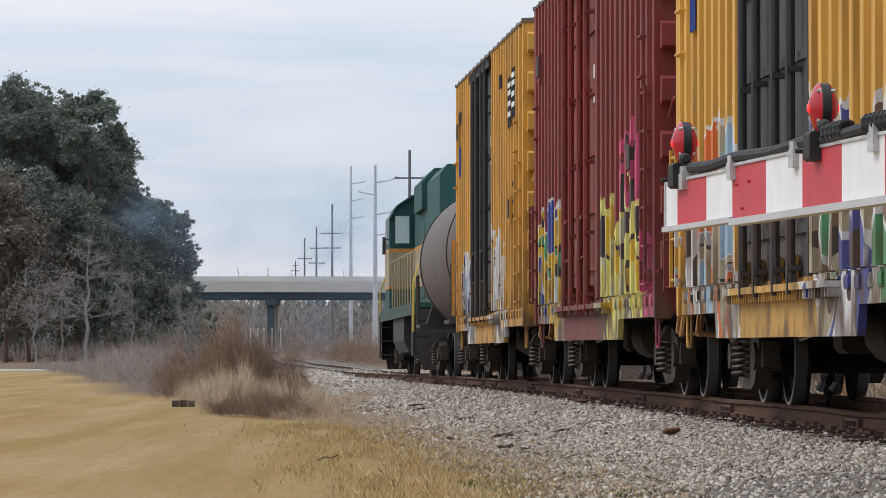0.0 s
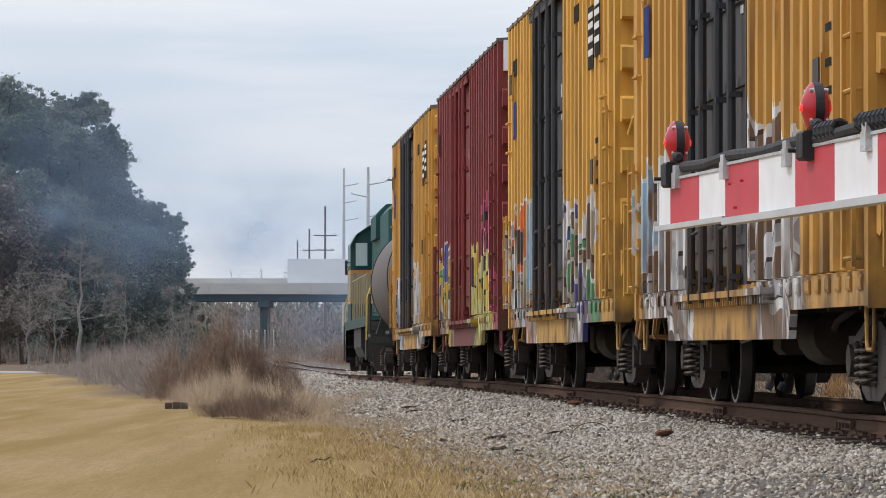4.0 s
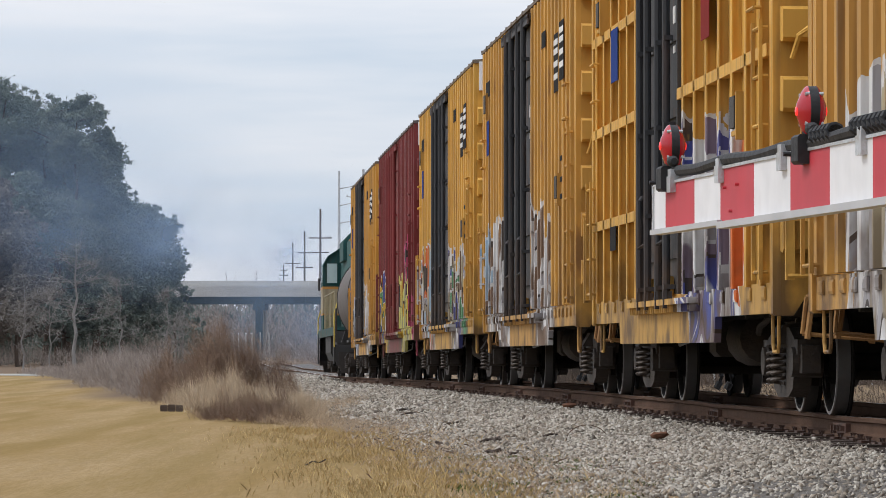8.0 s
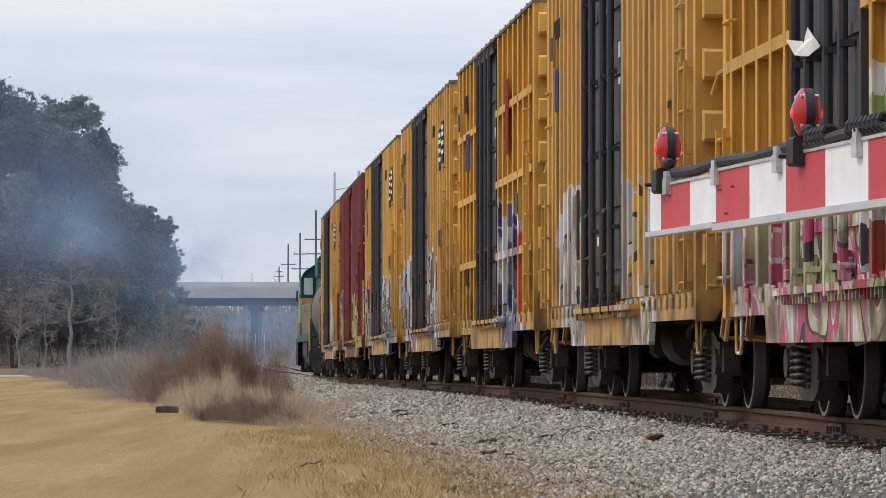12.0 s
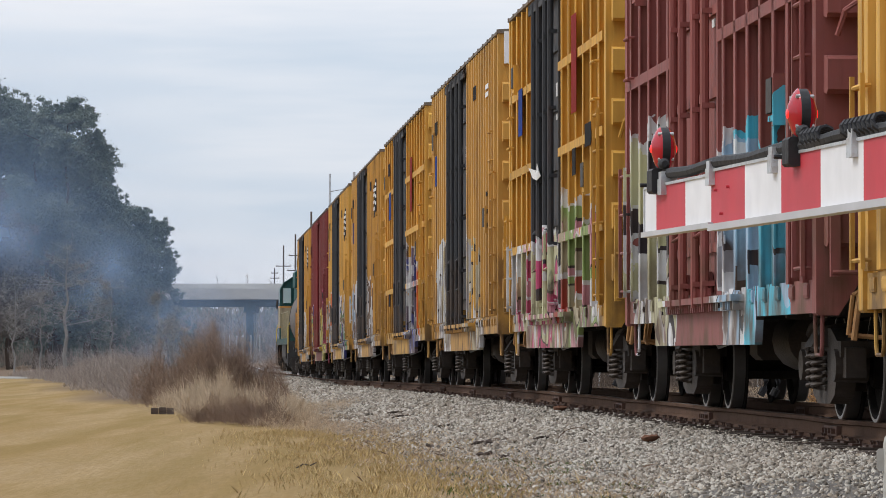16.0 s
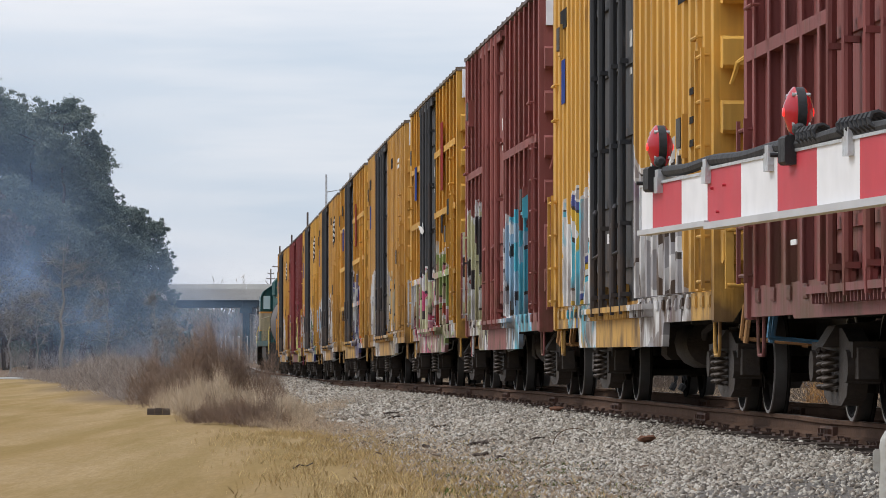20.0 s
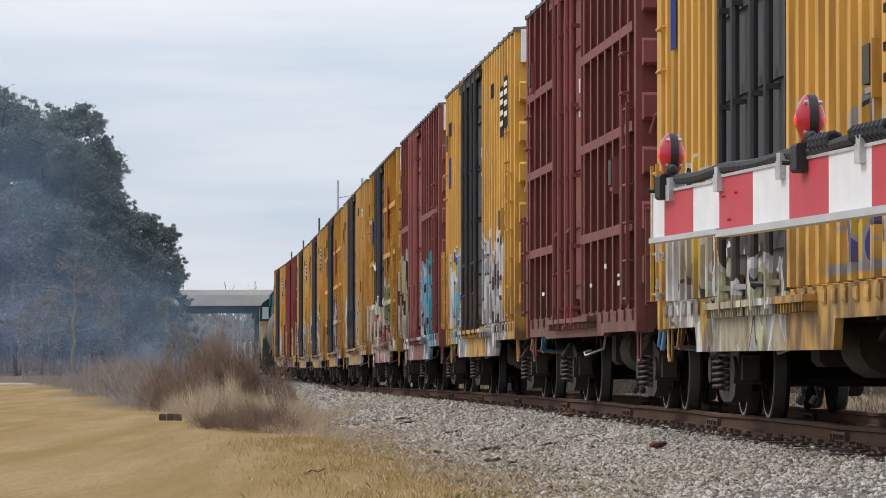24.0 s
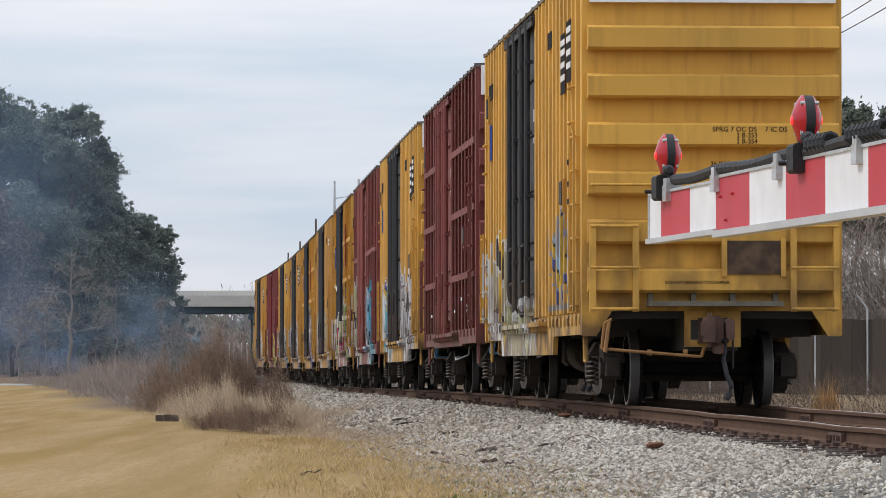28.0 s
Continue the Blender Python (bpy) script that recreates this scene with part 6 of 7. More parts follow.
def brushland():
    thicket("brown_thicket", "dead brown bramble thicket at the field's corner", [(-4.75, 82, 0.5, 1.6, 1.45), (-4.2, 81, 0.6, 2.0, 1.85), (-3.6, 80, 0.75, 2, 2.4), (-3.0, 79, 0.6, 2, 1.8), (-3.7, 83, 1.2, 2, 1.3)], 56000, "brush", 1, 0.17, 0.0022, 0.7, 9)
    thicket("dry_grass_clump", "pale dry tall grass before the bramble", [(-4.1, 76, 0.4, 0.9, 0.5), (-3.55, 72.6, 0.36, 1.0, 0.72), (-3.15, 70, 0.55, 1.2, 0.78), (-2.75, 67, 0.55, 1.2, 0.66), (-2.35, 65, 0.5, 1.2, 0.55), (-1.95, 64, 0.5, 1.2, 0.42)], 24000, "pale_straw", 2, 0.2, 0.0018, 1.3, 14)
    thicket("brown_thicket", "dead brown bramble among the dry grass", [(-2.62, 62.6, 0.42, 0.8, 0.60), (-2.25, 61.4, 0.42, 0.8, 0.52), (-2.9, 63, 0.4, 0.8, 0.34), (-2.0, 60.4, 0.4, 0.6, 0.26)], 12000, "brush", 3, 0.13, 0.0016, 0.7, 12)
    thicket("dry_grass_clump", "pale dry weeds creeping towards the stones", [(-1.75, 60, 0.55, 2.0, 0.34), (-1.35, 58, 0.6, 2.5, 0.18), (-0.8, 54, 0.6, 3, 0.10), (-1.9, 66, 0.7, 4, 0.34), (-1.9, 76, 0.9, 6, 0.3)], 13000, "straw", 12, 0.08, 0.0014, 1.0, 8)
    thicket("brown_thicket", "low grey-brown brush along the far edge of the field", [(-5.5 - 1.02 * k, 96 + 9.0 * k, 1.0, 4.5, 0.80 - 0.028 * k) for k in range(11)], 42000, "greybrush", 4, 0.16, 0.0045, 0.6, 7)
    thicket("brown_thicket", "low grey-brown brush behind the field", [(-13 - 0.8 * k, 196 + 9 * k, 2, 5, 0.9) for k in range(3)], 7000, "greybrush", 6, 0.3, 0.009, 0.9)
    thicket("brown_thicket", "brown brush beside the track before the overpass", [(-7.2 - k * 0.9, 140 + 24 * k, 1.8, 14, 0.85 + 0.1 * k) for k in range(5)] + [(tx(225 + 16 * k) + 4.2, 225 + 16 * k, 2.4, 12, 1.9) for k in range(7)], 26000, "brush", 7, 0.25, 0.006, 0.9, 6)
    thicket("brown_thicket", "tall brown brush below the overpass", [(-22, 330, 6, 20, 2.6), (-12, 340, 6, 20, 2.4), (-3, 350, 6, 20, 3.0), (-20, 430, 8, 20, 3.4), (-6, 440, 8, 20, 4.8), (6, 430, 6, 20, 6.0)], 20000, "greybrush", 8, 0.5, 0.016, 0.8, 6)
    thicket("far_woods", "distant leafless woods beyond the overpass", [(-58 + 11 * k, 640 + 14 * (k % 3), 9, 12, 11.6 + 1.0 * math.sin(k * 2.3)) for k in range(11)], 44000, "greybrush", 9, 0.9, 0.055, 1.0)
    thicket("far_woods", "distant hazy woods beyond the overpass", [(-60 + 6 * k, 690 + 4 * (k % 2), 8, 10, 10.0) for k in range(19)], 36000, "leaf", 10, 1.3, 0.32, 0.5)
    thicket("brown_thicket", "low brown weeds beyond the track", [(tx(50 + 13 * k) + 5.0, 50 + 13 * k, 2.0, 8, 0.42) for k in range(13)], 22000, "darkweed", 16, 0.14, 0.004, 0.8)
    # beside the track on the far side
    thicket("brown_thicket", "brown weeds along the foot of the fence", [(9.8, 100, 1.6, 9, 0.8), (12.0, 106, 1.6, 9, 0.9), (8.0, 110, 1.6, 9, 0.7), (5.5, 120, 2.0, 9, 0.5)], 11000, "darkweed", 13, 0.2, 0.004, 0.9)
    thicket("straw_tuft", "tuft of tall orange straw beside the track", [(6.9, 78, 0.22, 0.3, 0.42)], 500, "orange_straw", 14, 0.3, 0.0025, 2.2)
    thicket("tangled_vines", "leafless vines over the fence", [(12.0, 131, 2.4, 2, 5.6), (14.0, 133, 2.6, 2, 6.8), (18, 133, 3, 2, 7.0), (10, 134, 2.5, 2, 4.2), (5, 136, 3, 2, 4.0)], 46000, "greybrush", 15, 0.4, 0.016, 0.6)
    for i, (x, y, top) in enumerate(((14.2, 150, 9.6), (15.4, 153, 9.2), (12.2, 158, 8.6), (17, 165, 9.8))):
        leafy_tree(x, y, top, 90 + i, "evergreen_tree", "dark evergreen tree behind the fence", "leaf2", 0.3, 0.6, 0.05, 260, 0.1)


def fence():
    f = thing("board_fence", "weathered brown board fence with thin posts", "fence")
    rng = random.Random(4)
    board = Mesh().box(-0.145, 0.145, -0.012, 0.012, 0, 2.15).data("board", [M["fencewood"]])
    post = Mesh().tube((0, -0.06, 0), (0, -0.06, 2.45), 0.03, n=6).tube((0, -0.06, 2.45), (-0.25, -0.06, 2.8), 0.02, n=6).data("post", [M["galv"]])
    for k in range(60):
        x = 2 + k * 0.3
        y = 127 + 0.1 * x
        part("board", board, None, f, at=pose(x, y, ground_z(x, y) + rng.uniform(-0.03, 0.03)))
        if k % 5 == 0:
            part("post", post, None, f, at=pose(x, y, ground_z(x, y)))


def pale_posts():
    post = None
    for k in range(9):
        x, y = -23.5 + k * 0.62 + 0.2 * math.sin(k * 5), 505 + 4 * (k % 3)
        at = pose(x, y, ground_z(x, y))
        if post is None:
            post = thing("marker_post", "pale slender post in the brush below the overpass", "post", "pale posts", at=at)
            part("shaft", Mesh().tube((0, 0, 0), (0, 0, 3.0), 0.06, 0.05, 8), M["concrete"], post)
            part("cap", Mesh().lathe([(0.06, 0), (0.08, 0.04), (0.03, 0.1)], (0, 0, 3.0), "z", 8), CHALK, post)
        else:
            copy_thing(post, at)


def lawn():
    """Short dormant turf, with greener weeds near the stones."""
    rng = np.random.default_rng(11)
    def verge(r):
        y = r.uniform(28, 64)
        d = r.normal(3.5, 0.4)
        x = tx(y) - d
        return x, y, ground_z(x, y), r.choice((0.4, 0.7, 1.5))
    V, T = blades(rng, 22000, verge, 0.03, 0.0009, 0.7)
    tagged(new("verge_grass", many("verge_grass", V, T, [M["straw"]])), "dry straw weeds along the edge of the stones", "grass", kind="stuff")
    def scrap(r):
        y = r.uniform(30, 66)
        x = tx(y) - r.normal(3.35, 0.4)
        return x, y, ground_z(x, y) + 0.03, r.choice((0.5, 1.0, 2.0))
    V, T = blades(rng, 420, scrap, 0.014, 0.002, 2.4)
    tagged(new("twig_litter", many("twig_litter", V, T, [M["brush"]])), "dark broken twigs scattered along the stones", "twigs", kind="stuff")
    def tuft(r):
        while True:
            y = r.uniform(28, 56)
            d = r.normal(4.2, 0.5)
            x = tx(y) - d
            if noise.noise((x * 2.6, y * 0.5, 3.0)) + 0.35 * r.random() > 0.12:
                return x, y, ground_z(x, y), r.choice((0.5, 0.9, 1.3))
    V, T = blades(rng, 17000, tuft, 0.045, 0.0010, 0.4)
    tagged(new("ochre_grass", many("ochre_grass", V, T, [M["tuft"]])), "ochre dry grass along the verge", "grass", kind="stuff")
    spots = [(rng.uniform(28, 44), rng.normal(3.5, 0.35)) for _ in range(14)]
    def weeds(r):
        cy, d = spots[r.integers(len(spots))]
        y = cy + r.normal(0, 0.35)
        x = tx(y) - d + r.normal(0, 0.12)
        return x, y, ground_z(x, y), 1.0
    V, T = blades(rng, 2600, weeds, 0.03, 0.005, 0.8)
    tagged(new("green_weeds", many("green_weeds", V, T, [M["green"]])), "low green weeds in the dormant turf", "grass", kind="stuff")


# ---- road traffic on the overpass ----
def deck_z(x):
    return ZC + 6.76 + max(-1.6, -0.00022 * (x + 22) ** 2)


def paint_of(name, colour):
    return surface(name, colour, tuple(c * 0.85 for c in colour), 0.35, scale=1, bump=0)


def add_wheels(v, places, r):
    for x, y in places:
        part("wheel", Mesh().tube((x, y - 0.13, r), (x, y + 0.13, r), r, n=16), M["tyre"], v)


def car_thing(name, label, category, colour, prof, glass, length, wheels, r=0.34):
    """A vehicle whose nose points along +x; prof is its side outline."""
    v = thing(name, label, category, "vehicles on the overpass")
    P = paint_of(name + "_paint", colour)
    part("body", Mesh().prism(prof, -0.88, 0.88, "y"), P, v)
    for g in glass:
        part("side_window", Mesh().prism(g, -0.895, -0.885, "y"), M["glass"], v)
        part("side_window", Mesh().prism(g, 0.885, 0.895, "y"), M["glass"], v)
    add_wheels(v, [(x, y) for x in wheels for y in (-0.8, 0.8)], r)
    for y in (-0.65, 0.65):
        part("headlight", Mesh().box(length / 2 - 0.02, length / 2 + 0.02, y - 0.12, y + 0.12, 0.62, 0.74), M["white"], v)
    return v


def sedan(name, label, colour):
    return car_thing(name, label, "car", colour, [(-2.3, 0.3), (2.3, 0.3), (2.3, 0.75), (1.3, 0.95), (0.6, 1.42), (-0.9, 1.45), (-1.7, 1.0), (-2.3, 0.95)],
                     [[(0.95, 1.0), (0.5, 1.36), (-0.1, 1.38), (-0.1, 1.0)], [(-0.2, 1.0), (-0.2, 1.38), (-0.85, 1.38), (-1.35, 1.0)]], 4.6, (-1.4, 1.4))


def suv(name, label, colour):
    return car_thing(name, label, "car", colour, [(-2.4, 0.35), (2.4, 0.35), (2.4, 0.95), (1.3, 1.08), (0.6, 1.72), (-2.1, 1.74), (-2.4, 1.05)],
                     [[(0.95, 1.12), (0.5, 1.62), (-0.3, 1.64), (-0.3, 1.12)], [(-0.4, 1.12), (-0.4, 1.64), (-1.9, 1.64), (-2.1, 1.12)]], 4.8, (-1.5, 1.5), 0.38)


def pickup(name, label, colour):
    return car_thing(name, label, "pickup truck", colour, [(-2.9, 0.5), (2.9, 0.5), (2.9, 1.1), (1.5, 1.2), (0.8, 1.85), (-0.8, 1.87), (-0.95, 1.2), (-2.9, 1.2)],
                     [[(1.15, 1.25), (0.7, 1.75), (0.1, 1.76), (0.1, 1.25)], [(0.0, 1.25), (0.0, 1.76), (-0.7, 1.76), (-0.75, 1.25)]], 5.8, (-1.8, 1.85), 0.4)


def tractor_truck(name, label, colour, trailer=None, flat=False, length=14.0):
    v = thing(name, label, "truck", "vehicles on the overpass")
    P = paint_of(name + "_paint", colour)
    nose = [(-1.6, 0.7), (2.9, 0.7), (2.9, 1.55), (1.3, 1.95), (0.9, 2.75), (0.2, 3.5), (-1.6, 3.75)] if not flat else [(-1.6, 0.7), (3.0, 0.7), (3.0, 1.9), (1.3, 2.05), (1.1, 2.9), (0.7, 3.0), (0.5, 3.4), (-1.6, 3.5)]
    part("cab", Mesh().prism(nose, -1.2, 1.2, "y"), P, v)
    part("side_window", Mesh().prism([(1.1, 2.05), (0.75, 2.65), (0.2, 2.7), (0.2, 2.05)], -1.215, -1.205, "y"), M["glass"], v)
    part("windscreen", Mesh().add([(1.31, -1.0, 2.0), (1.31, 1.0, 2.0), (0.92, 1.0, 2.72), (0.92, -1.0, 2.72)], [(0, 1, 2, 3)]), M["glass"], v)
    part("chassis", Mesh().box(-5.0, 2.6, -0.45, 0.45, 0.6, 0.95), M["black"], v)
    for y in (-1.05, 1.05):
        part("exhaust_pipe", Mesh().tube((-1.75, y, 0.9), (-1.75, y, 4.0), 0.07), M["galv"], v)
    wheels = [2.0, -2.9, -4.2]
    if trailer:
        part("trailer", Mesh().box(-2.2 - length, -2.2, -1.27, 1.27, 1.15, 4.05, bevel=0.04), paint_of(name + "_trailer", trailer), v, "long white box trailer")
        part("trailer_rail", Mesh().box(-2.2 - length, -2.2, -1.285, 1.285, 1.05, 1.15), M["galv"], v)
        wheels += [-2.2 - length + 1.2, -2.2 - length + 2.5]
    elif flat:
        part("flat_bed", Mesh().box(-12, -1.9, -1.2, 1.2, 0.95, 1.2), M["black"], v)
        wheels += [-10.0, -11.3]
    add_wheels(v, [(x, y) for x in wheels for y in (-1.05, 1.05)], 0.5)
    return v


def box_truck(name, label):
    v = thing(name, label, "truck", "vehicles on the overpass")
    yel = paint_of(name + "_paint", (0.62, 0.36, 0.03))
    part("cab", Mesh().prism([(1.8, 0.6), (4.9, 0.6), (4.9, 1.5), (3.6, 1.75), (3.0, 2.55), (1.8, 2.6)], -1.1, 1.1, "y"), yel, v)
    part("side_window", Mesh().prism([(3.35, 1.8), (2.9, 2.45), (2.3, 2.45), (2.3, 1.8)], -1.115, -1.105, "y"), M["glass"], v)
    part("cargo_box", Mesh().box(-5.4, 1.8, -1.25, 1.25, 0.95, 3.95, bevel=0.03), yel, v)
    part("blue_band", Mesh().box(-2.9, 0.9, -1.262, -1.252, 2.75, 3.2), BLUE, v, "blue painted band")
    part("white_band", Mesh().box(-4.9, -2.95, -1.262, -1.252, 2.8, 3.15).box(-5.3, 1.7, -1.262, -1.252, 1.0, 1.35).box(-5.3, 1.7, -1.262, -1.252, 1.95, 2.1), CHALK, v, "white painted band")
    add_wheels(v, [(x, y) for x in (-3.6, 3.8) for y in (-0.95, 0.95)], 0.48)
    return v


TRAFFIC = []


def traffic():
    """Each vehicle: when its middle is at which place, metres a second to the right, lane."""
    def go(v, t0, x0, speed, lane=BY + 3.2):
        TRAFFIC.append((v, t0, x0, speed, lane))
    go(pickup("pickup_truck", "white crew-cab pickup truck on the overpass", (0.75, 0.75, 0.76)), 1.5, -20.7, 32.0)
    go(tractor_truck("semi_truck", "tan tractor truck with a long white box trailer", (0.42, 0.30, 0.27), (0.78, 0.79, 0.81)), 3.3, -20.5, 27.0)
    go(sedan("sedan", "silver sedan on the overpass", (0.40, 0.38, 0.36)), 6.4, -22.8, 24.5)
    go(sedan("sedan", "dark sedan on the overpass", (0.10, 0.10, 0.11)), 6.4, -28.5, 27.0)
    go(suv("sport_utility_car", "mauve-grey sport utility car on the overpass", (0.28, 0.23, 0.27)), 6.4, -36.0, 28.0)
    go(sedan("sedan", "dark sedan on the overpass", (0.09, 0.09, 0.10)), 9.0, -16.8, 27.0)
    go(tractor_truck("tractor_truck", "dark red tractor truck pulling an empty flat bed", (0.30, 0.05, 0.06), None, True), 12.3, -27.7, 29.4)
    go(sedan("sedan", "dark sedan on the overpass", (0.07, 0.07, 0.08)), 12.2, -20.0, -31.0, BY + 9.5)
    go(box_truck("box_truck", "yellow box truck with a blue band"), 18.3, -29.7, 29.4)
    go(sedan("sedan", "dark sedan on the overpass", (0.08, 0.08, 0.09)), 18.7, -27.0, 27.4)
    go(tractor_truck("semi_truck", "red tractor truck with a long white box trailer", (0.45, 0.03, 0.05), (0.80, 0.81, 0.83)), 20.5, -20.8, -25.5, BY + 9.5)
    go(suv("sport_utility_car", "white sport utility car on the overpass", (0.74, 0.74, 0.73)), 20.7, -23.4, 29.4)
    go(sedan("sedan", "dark sedan on the overpass", (0.09, 0.09, 0.10)), 20.9, -24.9, 28.0)
    go(sedan("sedan", "dark sedan on the overpass", (0.08, 0.09, 0.10)), 21.5, -28.3, 28.0)


def traffic_motions():
    for v, t0, x0, speed, lane in TRAFFIC:
        rows = []
        for k in range(57):
            x = x0 + speed * (k * 0.5 - t0)
            rows.append((k * 0.5, pose(x, lane, deck_z(x), 0, 0, 0 if speed > 0 else 180)))
        walk(v, rows)
    for ob, x, y, z, vx in SMOKE_AND_HAZE:
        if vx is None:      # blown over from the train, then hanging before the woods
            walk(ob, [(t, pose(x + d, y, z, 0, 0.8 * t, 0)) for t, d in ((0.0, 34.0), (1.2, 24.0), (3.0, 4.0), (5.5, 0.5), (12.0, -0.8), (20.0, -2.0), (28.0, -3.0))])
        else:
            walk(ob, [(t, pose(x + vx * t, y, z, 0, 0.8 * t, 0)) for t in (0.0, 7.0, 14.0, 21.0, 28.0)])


# ---- exhaust and distance haze ----
SMOKE_AND_HAZE = []


def exhaust_haze():
    """Thin blue exhaust drifting over the field, in soft veils that move; the hanging ones also stand in for distance
    haze.
    """
    def haze(name, strength, lo):
        m, nodes, link, bsdf = shader(name)
        co = nodes.new("ShaderNodeTexCoord").outputs["Object"]
        grad = nodes.new("ShaderNodeTexGradient")
        grad.gradient_type = "QUADRATIC_SPHERE"
        link(co, grad.inputs["Vector"])
        wisp = noisy(nodes, link, co, 1.6, 4.0, (1, 1, 1), lo, 0.75)
        link(calc(nodes, link, "MULTIPLY", calc(nodes, link, "MULTIPLY", grad.outputs["Fac"], wisp), strength), bsdf.inputs["Alpha"])
        bsdf.inputs["Base Color"].default_value = (0.42, 0.58, 0.82, 1)
        bsdf.inputs["Roughness"].default_value = 1.0
        bsdf.inputs["Specular IOR Level"].default_value = 0.0
        return m
    drift, dense, hang = haze("thin_exhaust_haze", 0.42, 0.2), haze("dense_exhaust_haze", 0.62, 0.15), haze("hanging_exhaust_and_air_haze", 0.21, -0.3)
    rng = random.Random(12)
    # the last entry is a far veil added for the haze of distance
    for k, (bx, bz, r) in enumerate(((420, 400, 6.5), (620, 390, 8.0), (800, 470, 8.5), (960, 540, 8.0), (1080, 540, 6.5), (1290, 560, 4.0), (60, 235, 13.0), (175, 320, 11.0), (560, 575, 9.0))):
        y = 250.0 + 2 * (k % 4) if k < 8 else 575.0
        puff = thing("smoke_puff", "thin drifting puff of blue diesel exhaust and added haze", "smoke", "exhaust haze")
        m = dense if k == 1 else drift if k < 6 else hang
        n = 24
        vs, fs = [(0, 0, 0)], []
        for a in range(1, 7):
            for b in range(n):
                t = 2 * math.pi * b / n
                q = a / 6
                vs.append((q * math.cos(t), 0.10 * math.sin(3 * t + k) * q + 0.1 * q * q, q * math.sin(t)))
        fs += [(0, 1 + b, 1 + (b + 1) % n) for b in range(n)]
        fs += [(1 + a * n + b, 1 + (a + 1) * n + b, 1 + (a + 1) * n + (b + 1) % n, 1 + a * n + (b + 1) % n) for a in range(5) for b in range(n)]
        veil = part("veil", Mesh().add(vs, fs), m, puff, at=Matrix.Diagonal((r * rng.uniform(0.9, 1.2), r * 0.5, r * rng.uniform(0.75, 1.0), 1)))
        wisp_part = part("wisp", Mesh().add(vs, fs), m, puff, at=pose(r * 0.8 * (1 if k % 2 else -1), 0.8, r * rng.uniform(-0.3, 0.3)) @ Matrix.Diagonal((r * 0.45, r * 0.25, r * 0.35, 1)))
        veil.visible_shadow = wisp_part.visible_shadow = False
        SMOKE_AND_HAZE.append((puff, (bx - 784) / F * y, y, ZC + (613 - bz) / F * y, -36.0 / F * y if k < 6 else -0.04 if k == 8 else None))


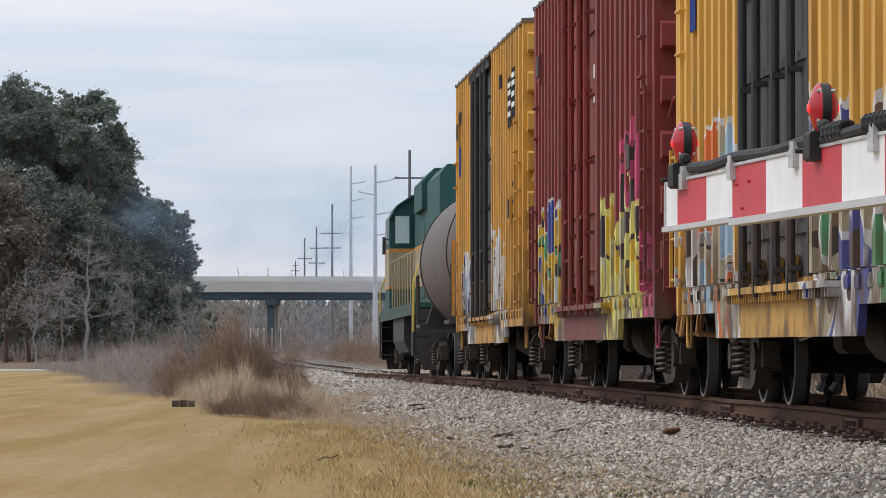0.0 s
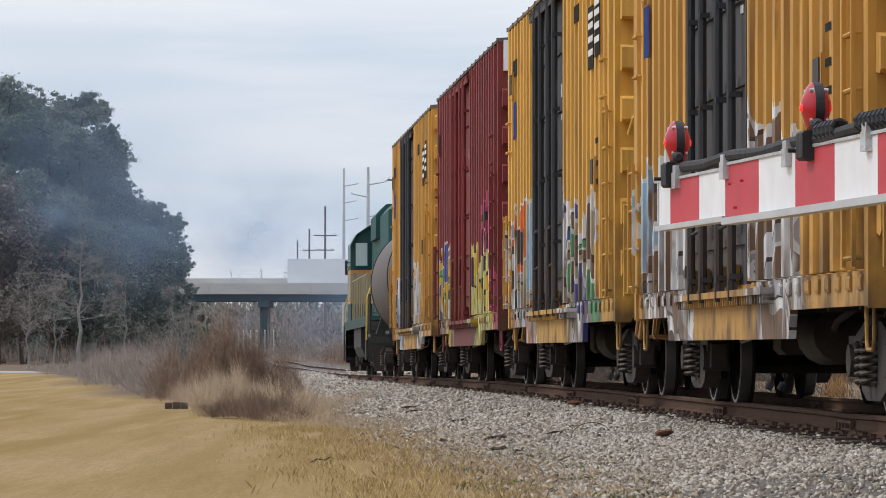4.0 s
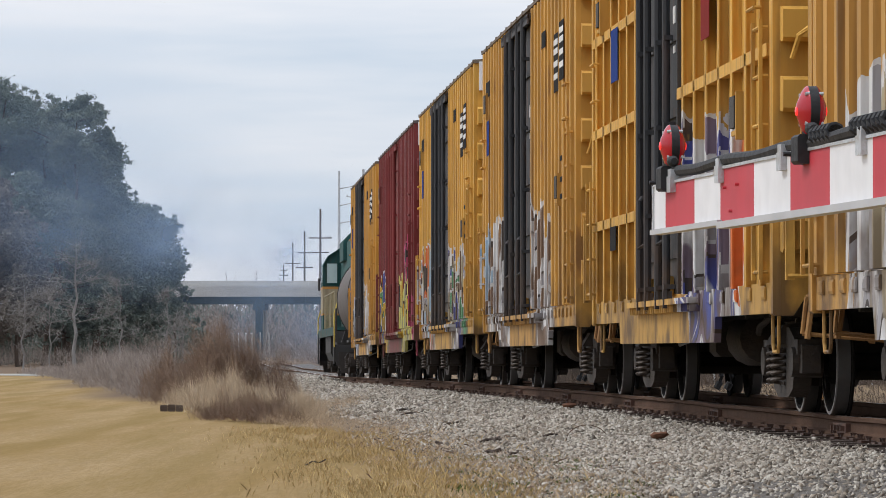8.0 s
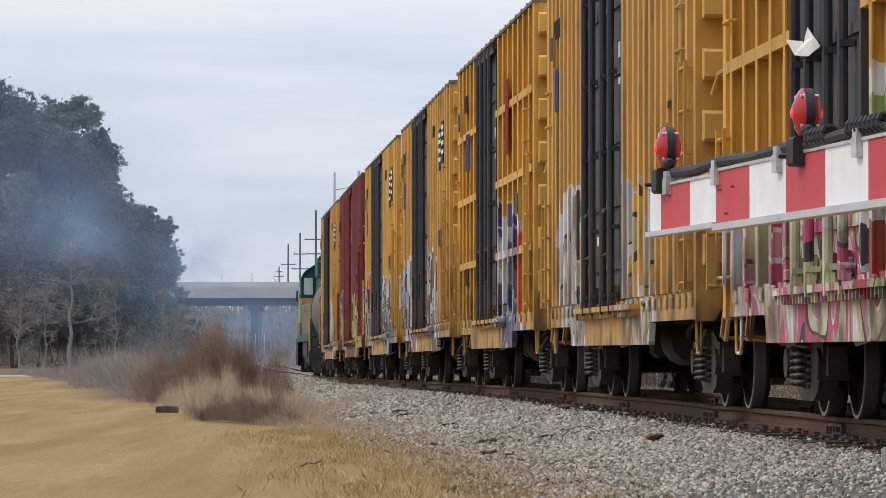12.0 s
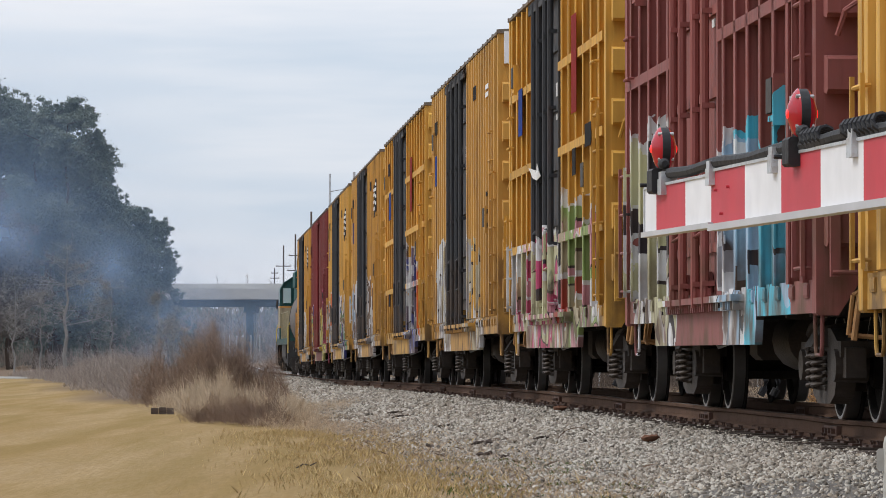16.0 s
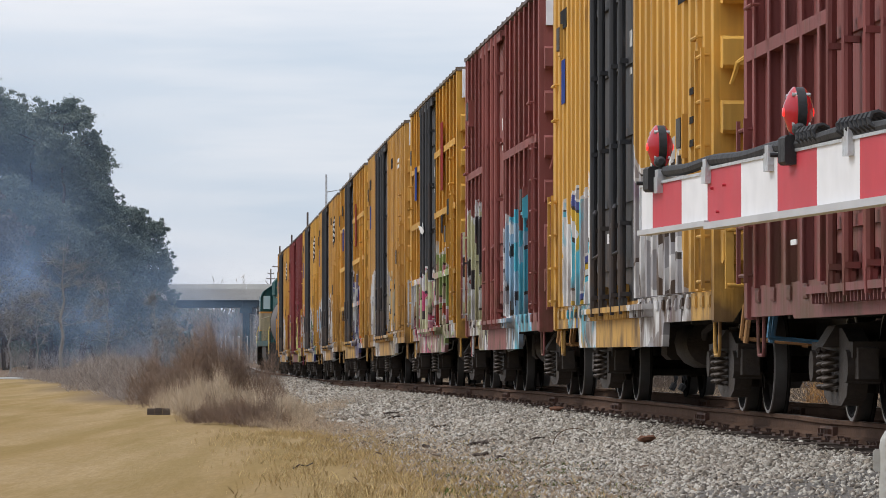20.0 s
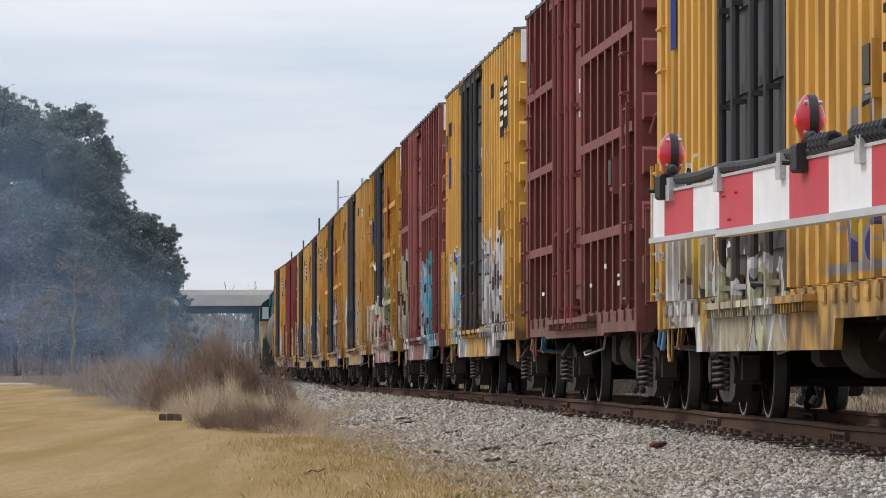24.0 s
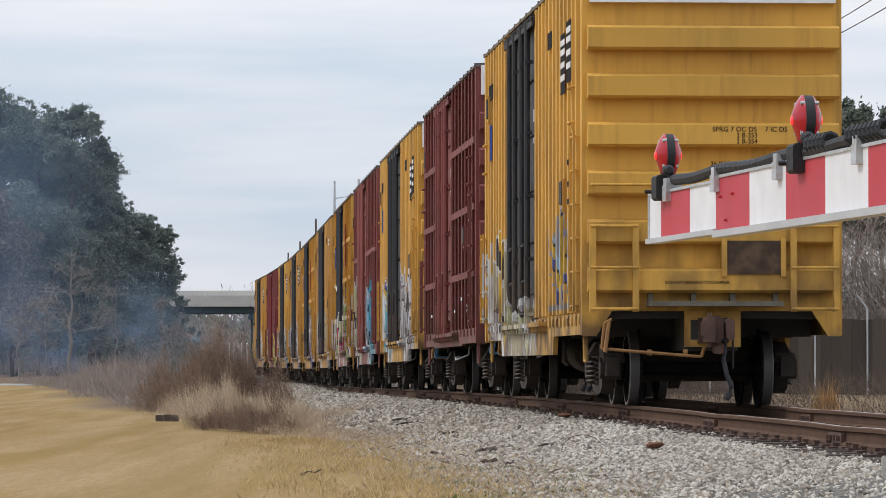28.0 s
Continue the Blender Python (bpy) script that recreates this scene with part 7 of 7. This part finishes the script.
# ---- small things on the ground ----
def litter():
    blk = thing("timber_block", "short dark weathered timber block on the lawn", "timber", at=pose(-4.2, 73.2, ground_z(-4.2, 73.2), 0, 0, 4))
    for k in range(3):
        part("plank", Mesh().box(-0.185 + k * 0.126, -0.065 + k * 0.126, -0.1, 0.1, 0, 0.105 + 0.008 * (k % 2), bevel=0.008), M["tie"], blk)
    rng = random.Random(6)
    def stick(x, y, length, r, turn):
        ob = thing("stick", "short broken brown stick on the ground", "stick", "fallen sticks", at=pose(x, y, ground_z(x, y) + 0.02, 0, 0, turn))
        b1, b2 = rng.uniform(-0.25, 0.25) * length, rng.uniform(-0.25, 0.25) * length
        pts = [(-length / 2, 0, -0.01), (-length / 6, b1, 0.02), (length / 5, b2, 0.01), (length / 2, 0.02, 0.035)]
        part("wood", Mesh().sweep(pts, r, 6), M["tie"], ob)
    stick(-0.95, 37.3, 0.17, 0.006, 8)
    for x, y, l, a in ((-0.26, 62.1, 0.34, 25), (-0.36, 65.0, 0.3, 10), (0.24, 53.8, 0.2, -35), (0.59, 44.9, 0.22, 30), (0.62, 45.2, 0.16, -50), (0.66, 44.5, 0.18, 70), (1.05, 50.5, 0.14, 80), (1.17, 43.4, 0.24, 12), (0.09, 45.7, 0.12, 120), (0.73, 39.7, 0.14, 50), (0.55, 41.0, 0.16, -25)):
        stick(x, y, l, rng.uniform(0.008, 0.02), a)
    # two rocks: the second, dead_leaf, is a small rust-orange one
    for name, label, x, y, s, mat in (("brown_rock", "flat rust-brown rock on the grey stones", 1.92, 38.0, 0.05, "redrock"), ("dead_leaf", "small rust-orange rock on the stones", 1.67, 54.8, 0.05, "redrock")):
        ob = thing(name, label, name.split("_")[1], at=pose(x, y, ground_z(x, y) + 0.03))
        m = Mesh().lathe([(0.3 * s, -0.5 * s), (0.95 * s, -0.2 * s), (1.2 * s, 0.25 * s), (0.8 * s, 0.55 * s), (0.2 * s, 0.6 * s)], (0, 0, 0.02), "z", 7)
        m.v = [(p[0] * 1.5 + rng.uniform(-1, 1) * s * 0.2, p[1], p[2] + rng.uniform(-1, 1) * s * 0.2) for p in m.v]
        part("body", m, M[mat], ob)
    wire = thing("wire_loop", "bent dark wire loop standing in the stones", "wire", at=pose(1.42, 41.2, ground_z(1.42, 41.2)))
    part("wire", Mesh().sweep([(0.19 * math.cos(t), 0, 0.15 * math.sin(t) - 0.01) for t in np.linspace(-0.2, 3.5, 24)], 0.004, 6), M["rust"], wire)
    post = thing("guard_post", "stubby grey painted guard post beside the crossing", "post", at=pose(1.574, 15.0, 0))
    part("shaft", Mesh().lathe([(0.045, ground_z(1.56, 15) - 0.1), (0.045, 0.79), (0.04, 0.82), (0.025, 0.845), (0.004, 0.854)], (0, 0, 0), "z", 16), M["postgrey"], post, smooth=True)
    part("plate", Mesh().box(-0.066, -0.03, -0.01, 0.0, 0.71, 0.785, bevel=0.008), M["postgrey"], post, "small pale plate")
    path = new("gravel_path", many("gravel_path", [(-40, 176, ZC - 0.93), (-15.5, 172, ZC - 0.93), (-15.2, 182, ZC - 0.93), (-40, 192, ZC - 0.93), (-40, 176, ZC - 1.2), (-15.5, 172, ZC - 1.2), (-15.2, 182, ZC - 1.2), (-40, 192, ZC - 1.2)], [(0, 1, 2, 3), (7, 6, 5, 4), (0, 4, 5, 1), (1, 5, 6, 2), (2, 6, 7, 3), (3, 7, 4, 0)], [M["concrete"]]))
    tagged(path, "pale gravel path at the far edge of the lawn", "path", kind="structure")
    line = thing("overhead_wires", "thin overhead power wires", "wires")
    for dz in (0, 0.35):
        part("wire", Mesh().sweep([(11.3 - 3.4 * k / 20, 140 - 85 * k / 20, 10.5 - 3.63 * k / 20 + dz - 0.15 * math.sin(math.pi * k / 20)) for k in range(21)], 0.012, 5), M["rubber"], line)
    for x, y, top in ((11.3, 140.0, 11.0), (7.9, 55.0, 7.4)):
        part("pole", Mesh().tube((x, y, -0.3), (x, y, top), 0.12, 0.09, 10), M["wood"], line)


ground()
overpass()
freight_cars()
car, tc = tank_car()
CARS.append((car, tc, REAR[1] + 16.9 + 6.3))
car, tc = locomotive()
CARS.append((car, tc, REAR[1] + 16.9 + 12.6 + 1.1 + 8.4))
ARM = gate_arm()
poles()
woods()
brushland()
fence()
pale_posts()
traffic()
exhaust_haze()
litter()
lawn()
ballast()
track()
motions()
